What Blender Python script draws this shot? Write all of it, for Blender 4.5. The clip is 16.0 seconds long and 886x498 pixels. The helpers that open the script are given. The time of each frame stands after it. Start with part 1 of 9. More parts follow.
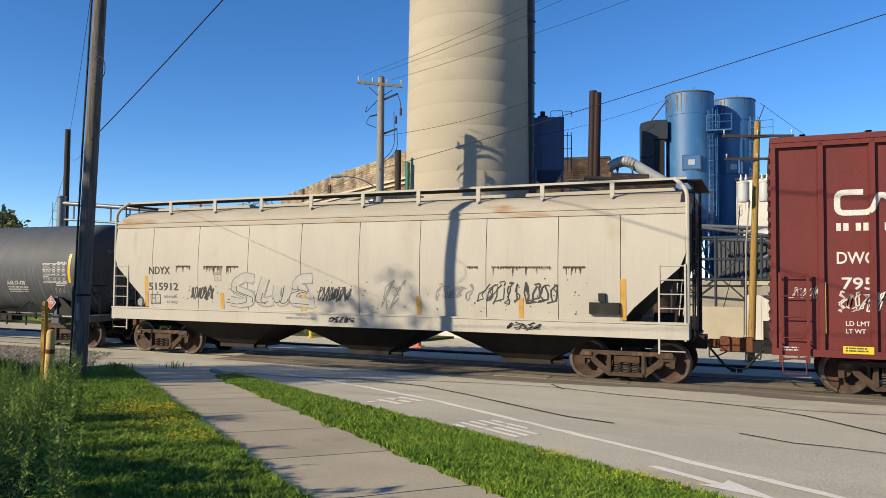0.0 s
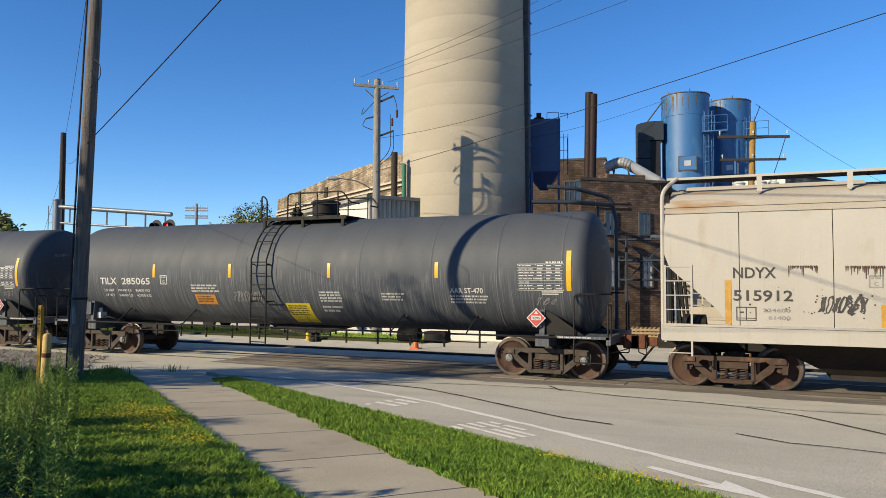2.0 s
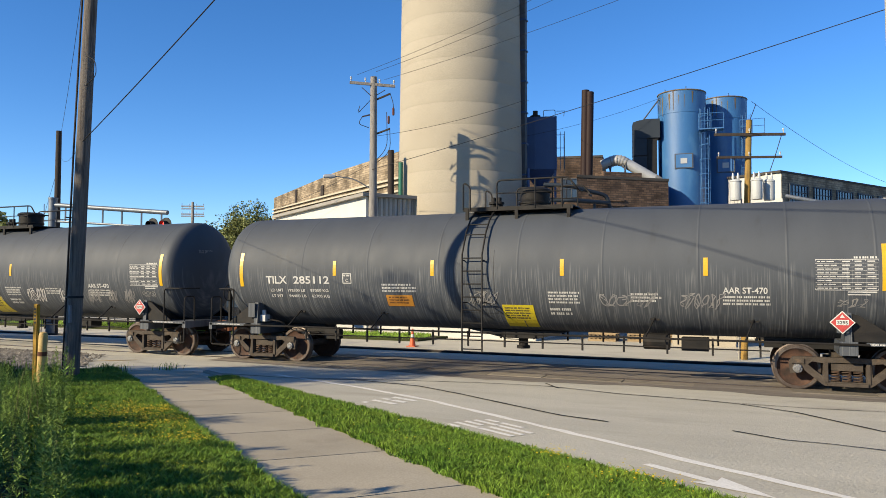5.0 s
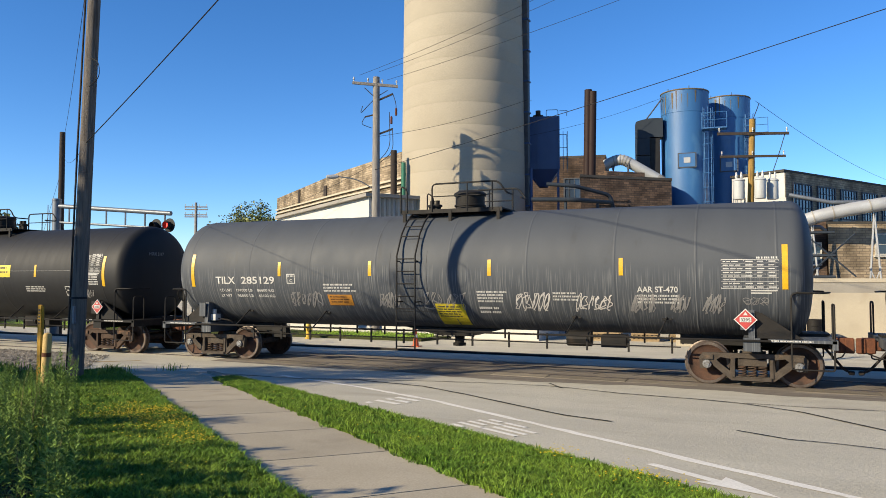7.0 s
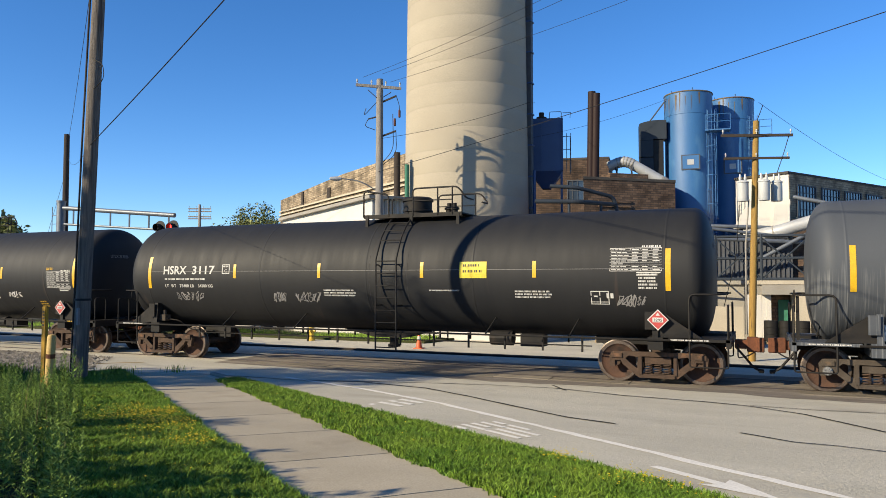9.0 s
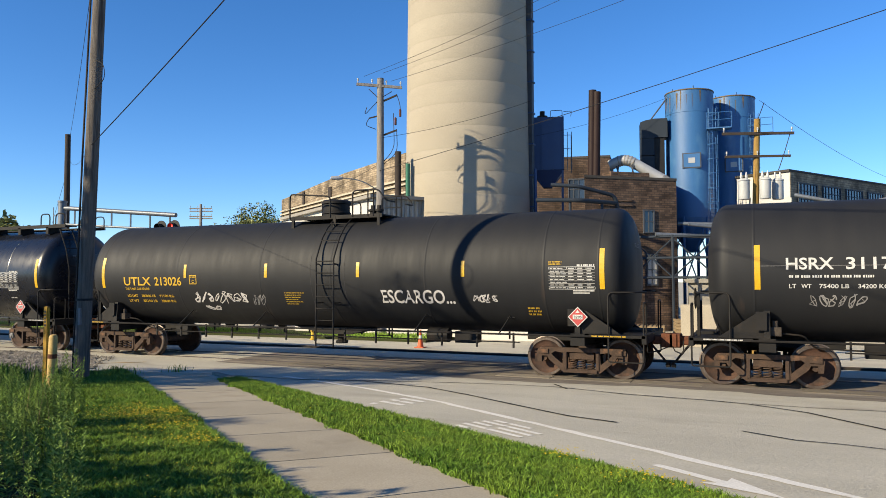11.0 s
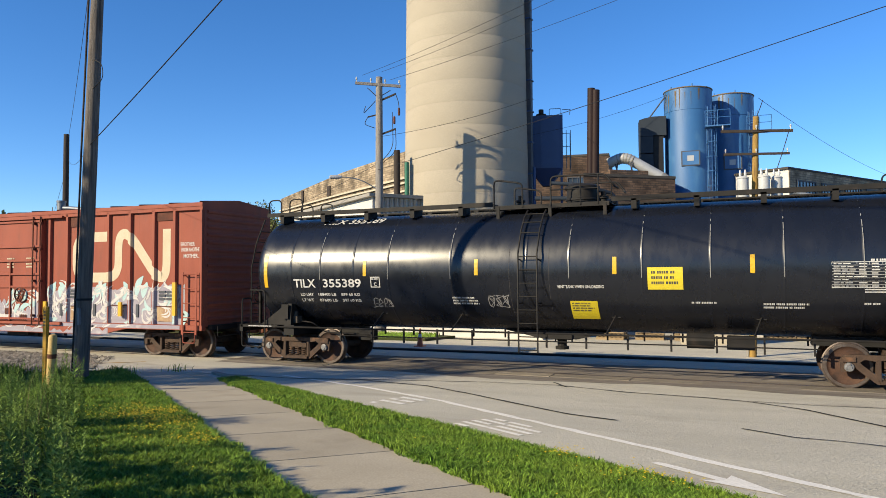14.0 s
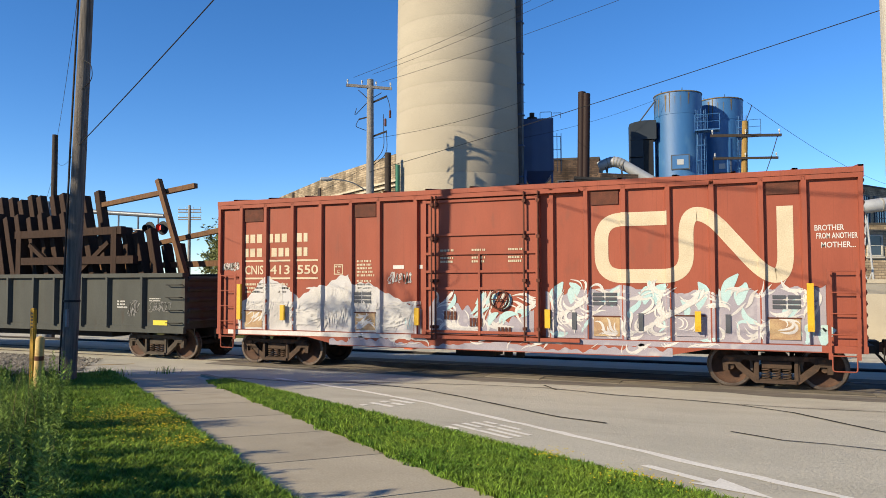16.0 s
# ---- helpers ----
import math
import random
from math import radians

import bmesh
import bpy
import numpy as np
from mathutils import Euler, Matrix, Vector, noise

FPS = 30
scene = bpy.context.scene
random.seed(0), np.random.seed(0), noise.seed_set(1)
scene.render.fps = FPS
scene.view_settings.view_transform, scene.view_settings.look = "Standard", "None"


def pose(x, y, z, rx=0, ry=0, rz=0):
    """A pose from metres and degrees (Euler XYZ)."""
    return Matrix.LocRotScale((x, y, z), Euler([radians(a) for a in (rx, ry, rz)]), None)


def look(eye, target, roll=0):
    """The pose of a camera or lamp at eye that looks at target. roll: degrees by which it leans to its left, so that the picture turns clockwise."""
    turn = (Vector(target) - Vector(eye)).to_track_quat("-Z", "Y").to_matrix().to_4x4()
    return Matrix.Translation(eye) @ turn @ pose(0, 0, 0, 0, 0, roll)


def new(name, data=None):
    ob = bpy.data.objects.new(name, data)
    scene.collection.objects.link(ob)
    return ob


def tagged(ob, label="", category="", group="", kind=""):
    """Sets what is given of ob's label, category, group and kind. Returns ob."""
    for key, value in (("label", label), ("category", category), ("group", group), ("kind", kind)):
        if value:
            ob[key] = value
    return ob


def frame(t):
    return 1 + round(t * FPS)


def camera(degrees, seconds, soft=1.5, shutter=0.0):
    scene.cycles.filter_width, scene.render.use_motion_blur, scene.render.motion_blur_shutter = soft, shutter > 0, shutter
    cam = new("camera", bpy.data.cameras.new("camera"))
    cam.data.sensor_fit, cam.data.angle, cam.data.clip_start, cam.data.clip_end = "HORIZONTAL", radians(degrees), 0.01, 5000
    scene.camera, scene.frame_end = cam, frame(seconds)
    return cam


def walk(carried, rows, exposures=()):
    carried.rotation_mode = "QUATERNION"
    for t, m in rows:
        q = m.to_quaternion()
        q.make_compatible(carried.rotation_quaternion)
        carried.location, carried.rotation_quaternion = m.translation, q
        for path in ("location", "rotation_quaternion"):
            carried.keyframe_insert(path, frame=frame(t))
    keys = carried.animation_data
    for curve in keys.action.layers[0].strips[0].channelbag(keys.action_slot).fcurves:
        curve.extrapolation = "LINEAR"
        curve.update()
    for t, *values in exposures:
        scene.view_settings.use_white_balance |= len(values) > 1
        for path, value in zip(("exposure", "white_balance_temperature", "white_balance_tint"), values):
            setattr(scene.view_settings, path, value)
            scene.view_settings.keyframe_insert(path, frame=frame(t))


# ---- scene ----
# ================= camera =================
EYE = (0.0, -17.64, 2.25)
PATH = [(0, 23.63, 2.41, 0.47), (0.5, 23.42, 2.41, 0.52), (1, 23.34, 2.44, 0.39), (1.5, 23.51, 2.55, 0.21), (2, 23.38, 2.56, 0.21), (2.5, 23.34, 2.61, 0.18), (3, 23.11, 2.75, 0.24), (3.5, 23.11, 2.57, 0.16), (4, 23.12, 2.45, 0.15), (6.5, 23.21, 2.40, -0.00), (7, 23.36, 2.40, -0.01), (7.5, 23.39, 2.35, 0.04), (8, 23.45, 2.40, 0.01), (8.5, 23.54, 2.42, -0.02), (9, 23.62, 2.55, 0.02), (11.5, 23.74, 2.48, -0.21), (12, 23.75, 2.56, -0.28), (12.5, 23.75, 2.55, -0.25), (13, 23.73, 2.48, -0.28), (13.5, 23.64, 2.44, -0.33), (14, 23.65, 2.37, -0.33), (14.5, 23.55, 2.32, -0.23), (15, 23.35, 2.37, -0.11), (15.5, 23.16, 2.44, -0.17), (16, 22.91, 2.57, -0.16)]


def aim(yaw, pitch, roll):
    a, b = radians(yaw), radians(pitch)
    way = Vector((-math.sin(a) * math.cos(b), math.cos(a) * math.cos(b), math.sin(b)))
    return look(EYE, Vector(EYE) + way, roll)


cam = camera(62.6, 16.0, soft=0.6)
walk(cam, [(t, aim(a, b, c)) for t, a, b, c in PATH], [(0, 0.64), (2.2, 0.66), (3.6, 0.80), (14.0, 0.80), (16.0, 0.75)])

# ================= light =================
SUN_AZ, SUN_EL = radians(36.8), radians(25)          # shadows run to +x and +y, AZ away from +y
world = bpy.data.worlds.new("sky")
scene.world = world
world.use_nodes = True
nt = world.node_tree
sky = nt.nodes.new("ShaderNodeTexSky")
sky.sky_type, sky.sun_disc = "NISHITA", False
sky.sun_elevation, sky.sun_rotation = SUN_EL, radians(180) + SUN_AZ
sky.air_density, sky.dust_density, sky.ozone_density = 0.75, 0.0, 4.0
nt.nodes["Background"].inputs[1].default_value = 0.112
tone = nt.nodes.new("ShaderNodeHueSaturation")
tone.inputs["Saturation"].default_value = 1.20
tone.inputs["Hue"].default_value = 0.504
nt.links.new(sky.outputs[0], tone.inputs["Color"])
nt.links.new(tone.outputs[0], nt.nodes["Background"].inputs[0])
sun = new("sun", bpy.data.lights.new("sun", "SUN"))
sun.data.energy, sun.data.angle, sun.data.color = 5.0, radians(0.53), (1.0, 0.855, 0.60)
sun_way = Vector((math.sin(SUN_AZ) * math.cos(SUN_EL), math.cos(SUN_AZ) * math.cos(SUN_EL), -math.sin(SUN_EL)))
sun.matrix_world = look((-20, -40, 30), Vector((-20, -40, 30)) + sun_way)


# ================= materials =================
ALBEDO_SCALE = 0.76                       # scales every base colour down, so shade deepens under the raised exposure


def material(name, c1, c2=None, rough=0.6, metal=0.0, scale=3.0, stretch=(1, 1, 1), dirt=None, dirt_at=0.6, dirt_scale=0.7, bump=0.1, grain=40.0, spec=0.5, island=0.0, rand=0.0, streak=None, streak_at=0.55, streak_top=None, soil=1.0):
    """Two noise scales: a broad mix of c1 and c2, a fine grain, and dirt patches; fine relief by bump."""
    c1, c2, dirt, streak = (c and tuple(v * ALBEDO_SCALE for v in c) for c in (c1, c2, dirt, streak))
    m = bpy.data.materials.new(name)
    m.use_nodes = True
    n, l = m.node_tree.nodes, m.node_tree.links
    b = n["Principled BSDF"]
    b.inputs["Roughness"].default_value, b.inputs["Metallic"].default_value = rough, metal
    b.inputs["Specular IOR Level"].default_value = spec
    if rough > 0.52 and spec == 0.5 and not metal:
        b.inputs["Specular IOR Level"].default_value = 0.2
    c2 = c2 or tuple(v * 0.82 for v in c1)
    co = n.new("ShaderNodeTexCoord")
    mp = n.new("ShaderNodeMapping")
    mp.inputs["Scale"].default_value = stretch
    l.new(co.outputs["Object"], mp.inputs[0])

    def noise_of(sc, detail=4):
        t = n.new("ShaderNodeTexNoise")
        t.inputs["Scale"].default_value, t.inputs["Detail"].default_value = sc, detail
        l.new(mp.outputs[0], t.inputs["Vector"])
        return t.outputs[0]

    def mix(f, a, c):
        x = n.new("ShaderNodeMix")
        x.data_type = "RGBA"
        for k, v in ((0, f), (6, a), (7, c)):
            if isinstance(v, (tuple, float, int)):
                x.inputs[k].default_value = (*v, 1) if isinstance(v, tuple) else v
            else:
                l.new(v, x.inputs[k])
        return x.outputs[2]

    def ramp(src, a, c):
        r = n.new("ShaderNodeMapRange")
        r.inputs[1].default_value, r.inputs[2].default_value = a, c
        l.new(src, r.inputs[0])
        return r.outputs[0]

    col = mix(ramp(noise_of(scale), 0.35, 0.65), c1, c2)
    fine = noise_of(grain, 2)
    col = mix(ramp(fine, 0.3, 0.75), col, mix(0.5 * soil, col, tuple(v * 0.6 for v in c2)))
    if dirt:
        col = mix(ramp(noise_of(dirt_scale, 8), dirt_at, dirt_at + 0.15), col, dirt)
    if streak:                    # thin run-down marks
        m2 = n.new("ShaderNodeMapping")
        m2.inputs["Scale"].default_value = (38, 2, 0.55)
        l.new(co.outputs["Object"], m2.inputs[0])
        t2 = n.new("ShaderNodeTexNoise")
        t2.inputs["Scale"].default_value, t2.inputs["Detail"].default_value = 1.0, 5
        l.new(m2.outputs[0], t2.inputs["Vector"])
        run = ramp(t2.outputs[0], streak_at, streak_at + 0.2)
        if streak_top:            # the marks start about one height and run down from it
            sp = n.new("ShaderNodeSeparateXYZ")
            l.new(co.outputs["Object"], sp.inputs[0])
            m3 = n.new("ShaderNodeMapping")
            m3.inputs["Scale"].default_value = (9, 1, 0.05)
            l.new(co.outputs["Object"], m3.inputs[0])
            t3 = n.new("ShaderNodeTexNoise")
            t3.inputs["Scale"].default_value, t3.inputs["Detail"].default_value = 1.0, 3
            l.new(m3.outputs[0], t3.inputs["Vector"])
            ad = n.new("ShaderNodeMath")
            ad.operation = "MULTIPLY_ADD"
            ad.inputs[1].default_value = 0.9
            l.new(t3.outputs[0], ad.inputs[0])
            l.new(sp.outputs[2], ad.inputs[2])
            mu = n.new("ShaderNodeMath")
            mu.operation = "MULTIPLY"
            l.new(run, mu.inputs[0])
            l.new(ramp(ad.outputs[0], streak_top + 0.55, streak_top + 0.35), mu.inputs[1])
            run = mu.outputs[0]
        col = mix(run, col, streak)
    if island or rand:
        g = n.new("ShaderNodeNewGeometry") if island else n.new("ShaderNodeObjectInfo")
        src = g.outputs["Random Per Island"] if island else g.outputs["Random"]
        h = n.new("ShaderNodeHueSaturation")
        amt = island or rand
        r = n.new("ShaderNodeMapRange")
        r.inputs[3].default_value, r.inputs[4].default_value = 1 - amt, 1 + amt
        l.new(src, r.inputs[0])
        l.new(r.outputs[0], h.inputs["Value"])
        l.new(col, h.inputs["Color"])
        col = h.outputs[0]
    l.new(col, b.inputs["Base Color"])
    rr = n.new("ShaderNodeMapRange")
    rr.inputs[3].default_value, rr.inputs[4].default_value = max(0.03, rough - 0.1), min(1, rough + 0.12)
    l.new(noise_of(scale * 2.3), rr.inputs[0])
    l.new(rr.outputs[0], b.inputs["Roughness"])
    if bump:
        bp = n.new("ShaderNodeBump")
        bp.inputs["Strength"].default_value, bp.inputs["Distance"].default_value = bump, 0.02
        l.new(fine, bp.inputs["Height"])
        l.new(bp.outputs[0], b.inputs["Normal"])
    return m


def masonry(name, c1, c2, mortar, wide, high, turn=0.6, rough=0.9):
    """Coursed brick or stone: courses follow z, joints run along the wall."""
    m = bpy.data.materials.new(name)
    m.use_nodes = True
    n, l = m.node_tree.nodes, m.node_tree.links
    b = n["Principled BSDF"]
    b.inputs["Roughness"].default_value, b.inputs["Specular IOR Level"].default_value = rough, 0.2
    co, sp, cb, ad = n.new("ShaderNodeTexCoord"), n.new("ShaderNodeSeparateXYZ"), n.new("ShaderNodeCombineXYZ"), n.new("ShaderNodeMath")
    ad.operation = "MULTIPLY_ADD"
    ad.inputs[1].default_value = turn
    l.new(co.outputs["Object"], sp.inputs[0])
    l.new(sp.outputs[1], ad.inputs[0])
    l.new(sp.outputs[0], ad.inputs[2])
    l.new(ad.outputs[0], cb.inputs[0])
    l.new(sp.outputs[2], cb.inputs[1])
    t = n.new("ShaderNodeTexBrick")
    for k, v in (("Color1", c1), ("Color2", c2), ("Mortar", mortar)):
        t.inputs[k].default_value = (*(ALBEDO_SCALE * u for u in v), 1)
    t.inputs["Scale"].default_value = 1.0
    t.inputs["Mortar Size"].default_value, t.inputs["Brick Width"].default_value, t.inputs["Row Height"].default_value = high * 0.10, wide, high
    l.new(cb.outputs[0], t.inputs["Vector"])
    z = n.new("ShaderNodeTexNoise")
    z.inputs["Scale"].default_value, z.inputs["Detail"].default_value = 0.9, 9
    l.new(co.outputs["Object"], z.inputs["Vector"])
    r = n.new("ShaderNodeMapRange")
    for k, v in ((1, 0.35), (2, 0.68), (3, 1.35), (4, 0.5)):
        r.inputs[k].default_value = v
    l.new(z.outputs[0], r.inputs[0])
    h = n.new("ShaderNodeHueSaturation")
    l.new(r.outputs[0], h.inputs["Value"])
    l.new(t.outputs[0], h.inputs["Color"])
    l.new(h.outputs[0], b.inputs["Base Color"])
    bp = n.new("ShaderNodeBump")
    bp.inputs["Strength"].default_value, bp.inputs["Distance"].default_value = 0.5, 0.02
    l.new(t.outputs[1], bp.inputs["Height"])
    bp.invert = True
    l.new(bp.outputs[0], b.inputs["Normal"])
    return m


def glow(name, c, power):
    m = bpy.data.materials.new(name)
    m.use_nodes = True
    b = m.node_tree.nodes["Principled BSDF"]
    b.inputs["Base Color"].default_value = (*c, 1)
    b.inputs["Emission Color"].default_value = (*c, 1)
    b.inputs["Emission Strength"].default_value = power
    return m


def plain_glass(name, c, rough=0.08):
    m = bpy.data.materials.new(name)
    m.use_nodes = True
    b = m.node_tree.nodes["Principled BSDF"]
    b.inputs["Base Color"].default_value = (*c, 1)
    b.inputs["Roughness"].default_value = rough
    b.inputs["Specular IOR Level"].default_value = 0.8
    return m


GREY_TANK = material("tank_grey_paint", (0.074, 0.083, 0.098), (0.066, 0.074, 0.088), 0.62, scale=0.7, stretch=(2, 1, 0.6), dirt=(0.056, 0.060, 0.067), dirt_at=0.62, dirt_scale=1.4, bump=0.02, spec=0.30, soil=0.3, streak=(0.175, 0.182, 0.192), streak_at=0.50, streak_top=2.45)
BLACK_TANK = material("tank_black_paint", (0.0165, 0.0175, 0.0205), (0.021, 0.0215, 0.0235), 0.6, spec=0.26, scale=0.8, stretch=(3, 1, 0.3), dirt=(0.062, 0.044, 0.035), dirt_at=0.66, dirt_scale=0.9, bump=0.02, soil=0.4)
GLOSS_TANK = material("tank_gloss_paint", (0.008, 0.010, 0.016), (0.010, 0.012, 0.019), 0.27, scale=0.9, stretch=(2, 1, 1), bump=0.006, spec=0.5, soil=0.3)
FRAME_BLACK = material("underframe_black", (0.013, 0.013, 0.0135), (0.024, 0.021, 0.019), 0.65, scale=3, dirt=(0.045, 0.034, 0.027), dirt_at=0.6, dirt_scale=2)
RUST_DARK = material("truck_rust", (0.100, 0.064, 0.045), (0.062, 0.042, 0.032), 0.8, scale=5, dirt=(0.20, 0.105, 0.06), dirt_at=0.58, dirt_scale=4, bump=0.3)
TRUCK_GREY = material("truck_dusty", (0.105, 0.085, 0.068), (0.062, 0.050, 0.041), 0.8, scale=5, dirt=(0.17, 0.11, 0.07), dirt_at=0.62, dirt_scale=4, bump=0.3)
WHEEL_RUST = material("wheel_rust", (0.11, 0.058, 0.038), (0.075, 0.043, 0.032), 0.75, scale=6, dirt=(0.02, 0.018, 0.017), dirt_at=0.54, dirt_scale=2.4, bump=0.2)
TREAD = material("wheel_rim_steel", (0.19, 0.155, 0.13), (0.12, 0.09, 0.075), 0.45, metal=0.6, scale=8)
CAP_STEEL = material("bearing_cap", (0.27, 0.28, 0.29), (0.16, 0.15, 0.15), 0.5, metal=0.3, scale=10)
HOPPER_PAINT = material("hopper_grey_paint", (0.485, 0.455, 0.405), (0.445, 0.418, 0.37), 0.62, scale=0.9, stretch=(1.2, 1, 0.5), dirt=(0.40, 0.35, 0.285), dirt_at=0.62, dirt_scale=1.5, bump=0.02, soil=0.25, streak=(0.39, 0.35, 0.30), streak_at=0.60)
HOPPER_ROOF = material("hopper_roof_paint", (0.50, 0.46, 0.40), (0.45, 0.40, 0.33), 0.65, scale=1.0, stretch=(0.6, 2, 3), dirt=(0.34, 0.21, 0.11), dirt_at=0.57, dirt_scale=1.1, bump=0.05)
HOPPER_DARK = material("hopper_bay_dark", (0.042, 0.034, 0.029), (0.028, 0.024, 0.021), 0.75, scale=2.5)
BOX_RED = material("boxcar_red_paint", (0.345, 0.092, 0.055), (0.295, 0.078, 0.048), 0.62, scale=1.2, stretch=(1.5, 1, 0.5), soil=0.4, dirt=(0.24, 0.078, 0.052), dirt_at=0.6, dirt_scale=2.5, bump=0.05, streak=(0.235, 0.064, 0.040), streak_at=0.58)
BOX_MAROON = material("boxcar_maroon_paint", (0.165, 0.036, 0.034), (0.142, 0.031, 0.030), 0.55, scale=1.2, stretch=(1.5, 1, 0.5), dirt=(0.12, 0.035, 0.033), dirt_at=0.62, dirt_scale=2.5, bump=0.05)
BOX_RUSTY = material("boxcar_rusty_plate", (0.16, 0.055, 0.035), (0.10, 0.04, 0.028), 0.8, scale=6, bump=0.2)
GONDOLA = material("gondola_green_grey", (0.078, 0.082, 0.074), (0.060, 0.063, 0.058), 0.6, scale=1.5, stretch=(1.5, 1, 0.5), dirt=(0.06, 0.045, 0.035), dirt_at=0.6, dirt_scale=2.0, bump=0.05)
WHITE_INK = material("white_stencil", (0.72, 0.71, 0.68), (0.60, 0.59, 0.57), 0.6, scale=6, bump=0)
CREAM_INK = material("cream_logo_paint", (0.70, 0.60, 0.44), (0.62, 0.52, 0.37), 0.6, scale=2.5, dirt=(0.42, 0.25, 0.17), dirt_at=0.66, dirt_scale=3, bump=0)
YELLOW_INK = material("yellow_stencil", (0.72, 0.45, 0.04), (0.62, 0.38, 0.04), 0.6, scale=6, bump=0)
DARK_INK = material("dark_stencil", (0.055, 0.052, 0.055), (0.09, 0.085, 0.085), 0.7, scale=6, bump=0)
FADED_INK = material("faded_spray", (0.24, 0.235, 0.24), (0.32, 0.31, 0.30), 0.7, scale=4, bump=0)
REFLECTOR = material("yellow_reflector", (0.80, 0.47, 0.012), (0.72, 0.42, 0.012), 0.4, scale=8, bump=0)
OLD_YELLOW = material("faded_yellow_reflector", (0.60, 0.34, 0.06), (0.48, 0.26, 0.05), 0.5, scale=6, bump=0)
SIGN_YELLOW = material("yellow_sign", (0.78, 0.62, 0.02), (0.70, 0.55, 0.03), 0.5, scale=6, bump=0)
SIGN_ORANGE = material("orange_sign", (0.62, 0.27, 0.03), (0.5, 0.22, 0.04), 0.5, scale=6, bump=0)
PLACARD_RED = material("placard_red", (0.55, 0.06, 0.05), (0.45, 0.05, 0.05), 0.5, scale=6, bump=0)
SPRAY_LILAC = material("spray_lilac", (0.33, 0.30, 0.355), (0.40, 0.365, 0.41), 0.65, scale=1.6, dirt=(0.50, 0.47, 0.48), dirt_at=0.60, dirt_scale=2.5, bump=0)
SPRAY_WHITE = material("spray_white", (0.74, 0.71, 0.68), (0.60, 0.57, 0.55), 0.65, scale=3, bump=0)
SPRAY_SILVER = material("spray_silver", (0.58, 0.56, 0.57), (0.66, 0.64, 0.63), 0.6, scale=2.2, dirt=(0.46, 0.43, 0.45), dirt_at=0.58, dirt_scale=3, bump=0)
SPRAY_CYAN = material("spray_pale_blue", (0.42, 0.62, 0.64), (0.50, 0.66, 0.66), 0.65, scale=3, bump=0)
SPRAY_TAN = material("spray_tan", (0.55, 0.40, 0.22), (0.40, 0.25, 0.15), 0.65, scale=5, bump=0)
HAZE_INK = material("thin_grey_spray", (0.25, 0.24, 0.235), (0.33, 0.32, 0.30), 0.7, scale=5, bump=0)
PIECE_FILL = material("pale_spray_fill", (0.50, 0.485, 0.455), (0.44, 0.425, 0.39), 0.65, scale=3, bump=0)
RUST_STREAK = material("rust_streak", (0.075, 0.04, 0.028), (0.12, 0.06, 0.035), 0.8, scale=8, bump=0)
COUPLER_RUST = material("coupler_rust", (0.20, 0.075, 0.04), (0.12, 0.05, 0.03), 0.85, scale=8, bump=0.3)
TIMBER_DARK = material("creosoted_timber", (0.040, 0.024, 0.018), (0.060, 0.034, 0.024), 0.85, scale=3, stretch=(6, 6, 1), bump=0.4)
TIMBER_TAN = material("weathered_timber", (0.22, 0.12, 0.06), (0.15, 0.08, 0.045), 0.85, scale=3, stretch=(6, 6, 1), bump=0.4)

POLE_PALE = material("bleached_pole_wood", (0.66, 0.62, 0.55), (0.50, 0.46, 0.40), 0.85, scale=4, stretch=(6, 6, 0.5), bump=0.4)
APRON = material("worn_crossing_asphalt", (0.27, 0.235, 0.195), (0.20, 0.172, 0.145), 0.9, scale=1.6, stretch=(0.35, 2.5, 1), dirt=(0.36, 0.31, 0.25), dirt_at=0.55, dirt_scale=1.1, bump=0.5, grain=40)
ROAD_CONC = material("worn_road_concrete", (0.665, 0.620, 0.505), (0.575, 0.535, 0.435), 0.9, scale=0.9, stretch=(0.5, 1.4, 1), dirt=(0.44, 0.405, 0.33), dirt_at=0.57, dirt_scale=0.7, bump=0.6, grain=60)
WALK_CONC = material("sidewalk_concrete", (0.545, 0.475, 0.355), (0.47, 0.41, 0.305), 0.9, scale=1.2, dirt=(0.37, 0.315, 0.23), dirt_at=0.58, dirt_scale=1.4, bump=0.10, grain=60, rand=0.06)
PLANK_GREY = material("crossing_plank_grey", (0.33, 0.285, 0.22), (0.22, 0.19, 0.15), 0.9, scale=2.5, stretch=(1, 6, 1), bump=0.4, rand=0.25)
CURB_CONC = material("kerb_concrete", (0.42, 0.375, 0.305), (0.30, 0.27, 0.22), 0.9, scale=2, bump=0.3)
TAR = material("tar_seal", (0.022, 0.021, 0.021), (0.040, 0.037, 0.034), 0.75, scale=6, bump=0.1)
ROAD_PAINT = material("worn_road_paint", (1.05, 1.01, 0.92), (0.96, 0.92, 0.83), 0.7, scale=3, dirt=(0.66, 0.61, 0.50), dirt_at=0.62, dirt_scale=9, bump=0.1)
ROAD_YELLOW = material("yellow_road_paint", (0.50, 0.33, 0.08), (0.36, 0.26, 0.10), 0.8, scale=4, bump=0.1)
SOIL = material("grass_soil", (0.040, 0.056, 0.014), (0.055, 0.056, 0.022), 0.95, scale=2, bump=0.5)
GRAVEL = material("track_gravel", (0.42, 0.375, 0.305), (0.26, 0.23, 0.185), 0.95, scale=9, bump=0.8, grain=30, island=0.4)
GRASS = material("grass_blade", (0.118, 0.235, 0.025), (0.210, 0.320, 0.036), 0.6, scale=2.2, bump=0, island=0.65)
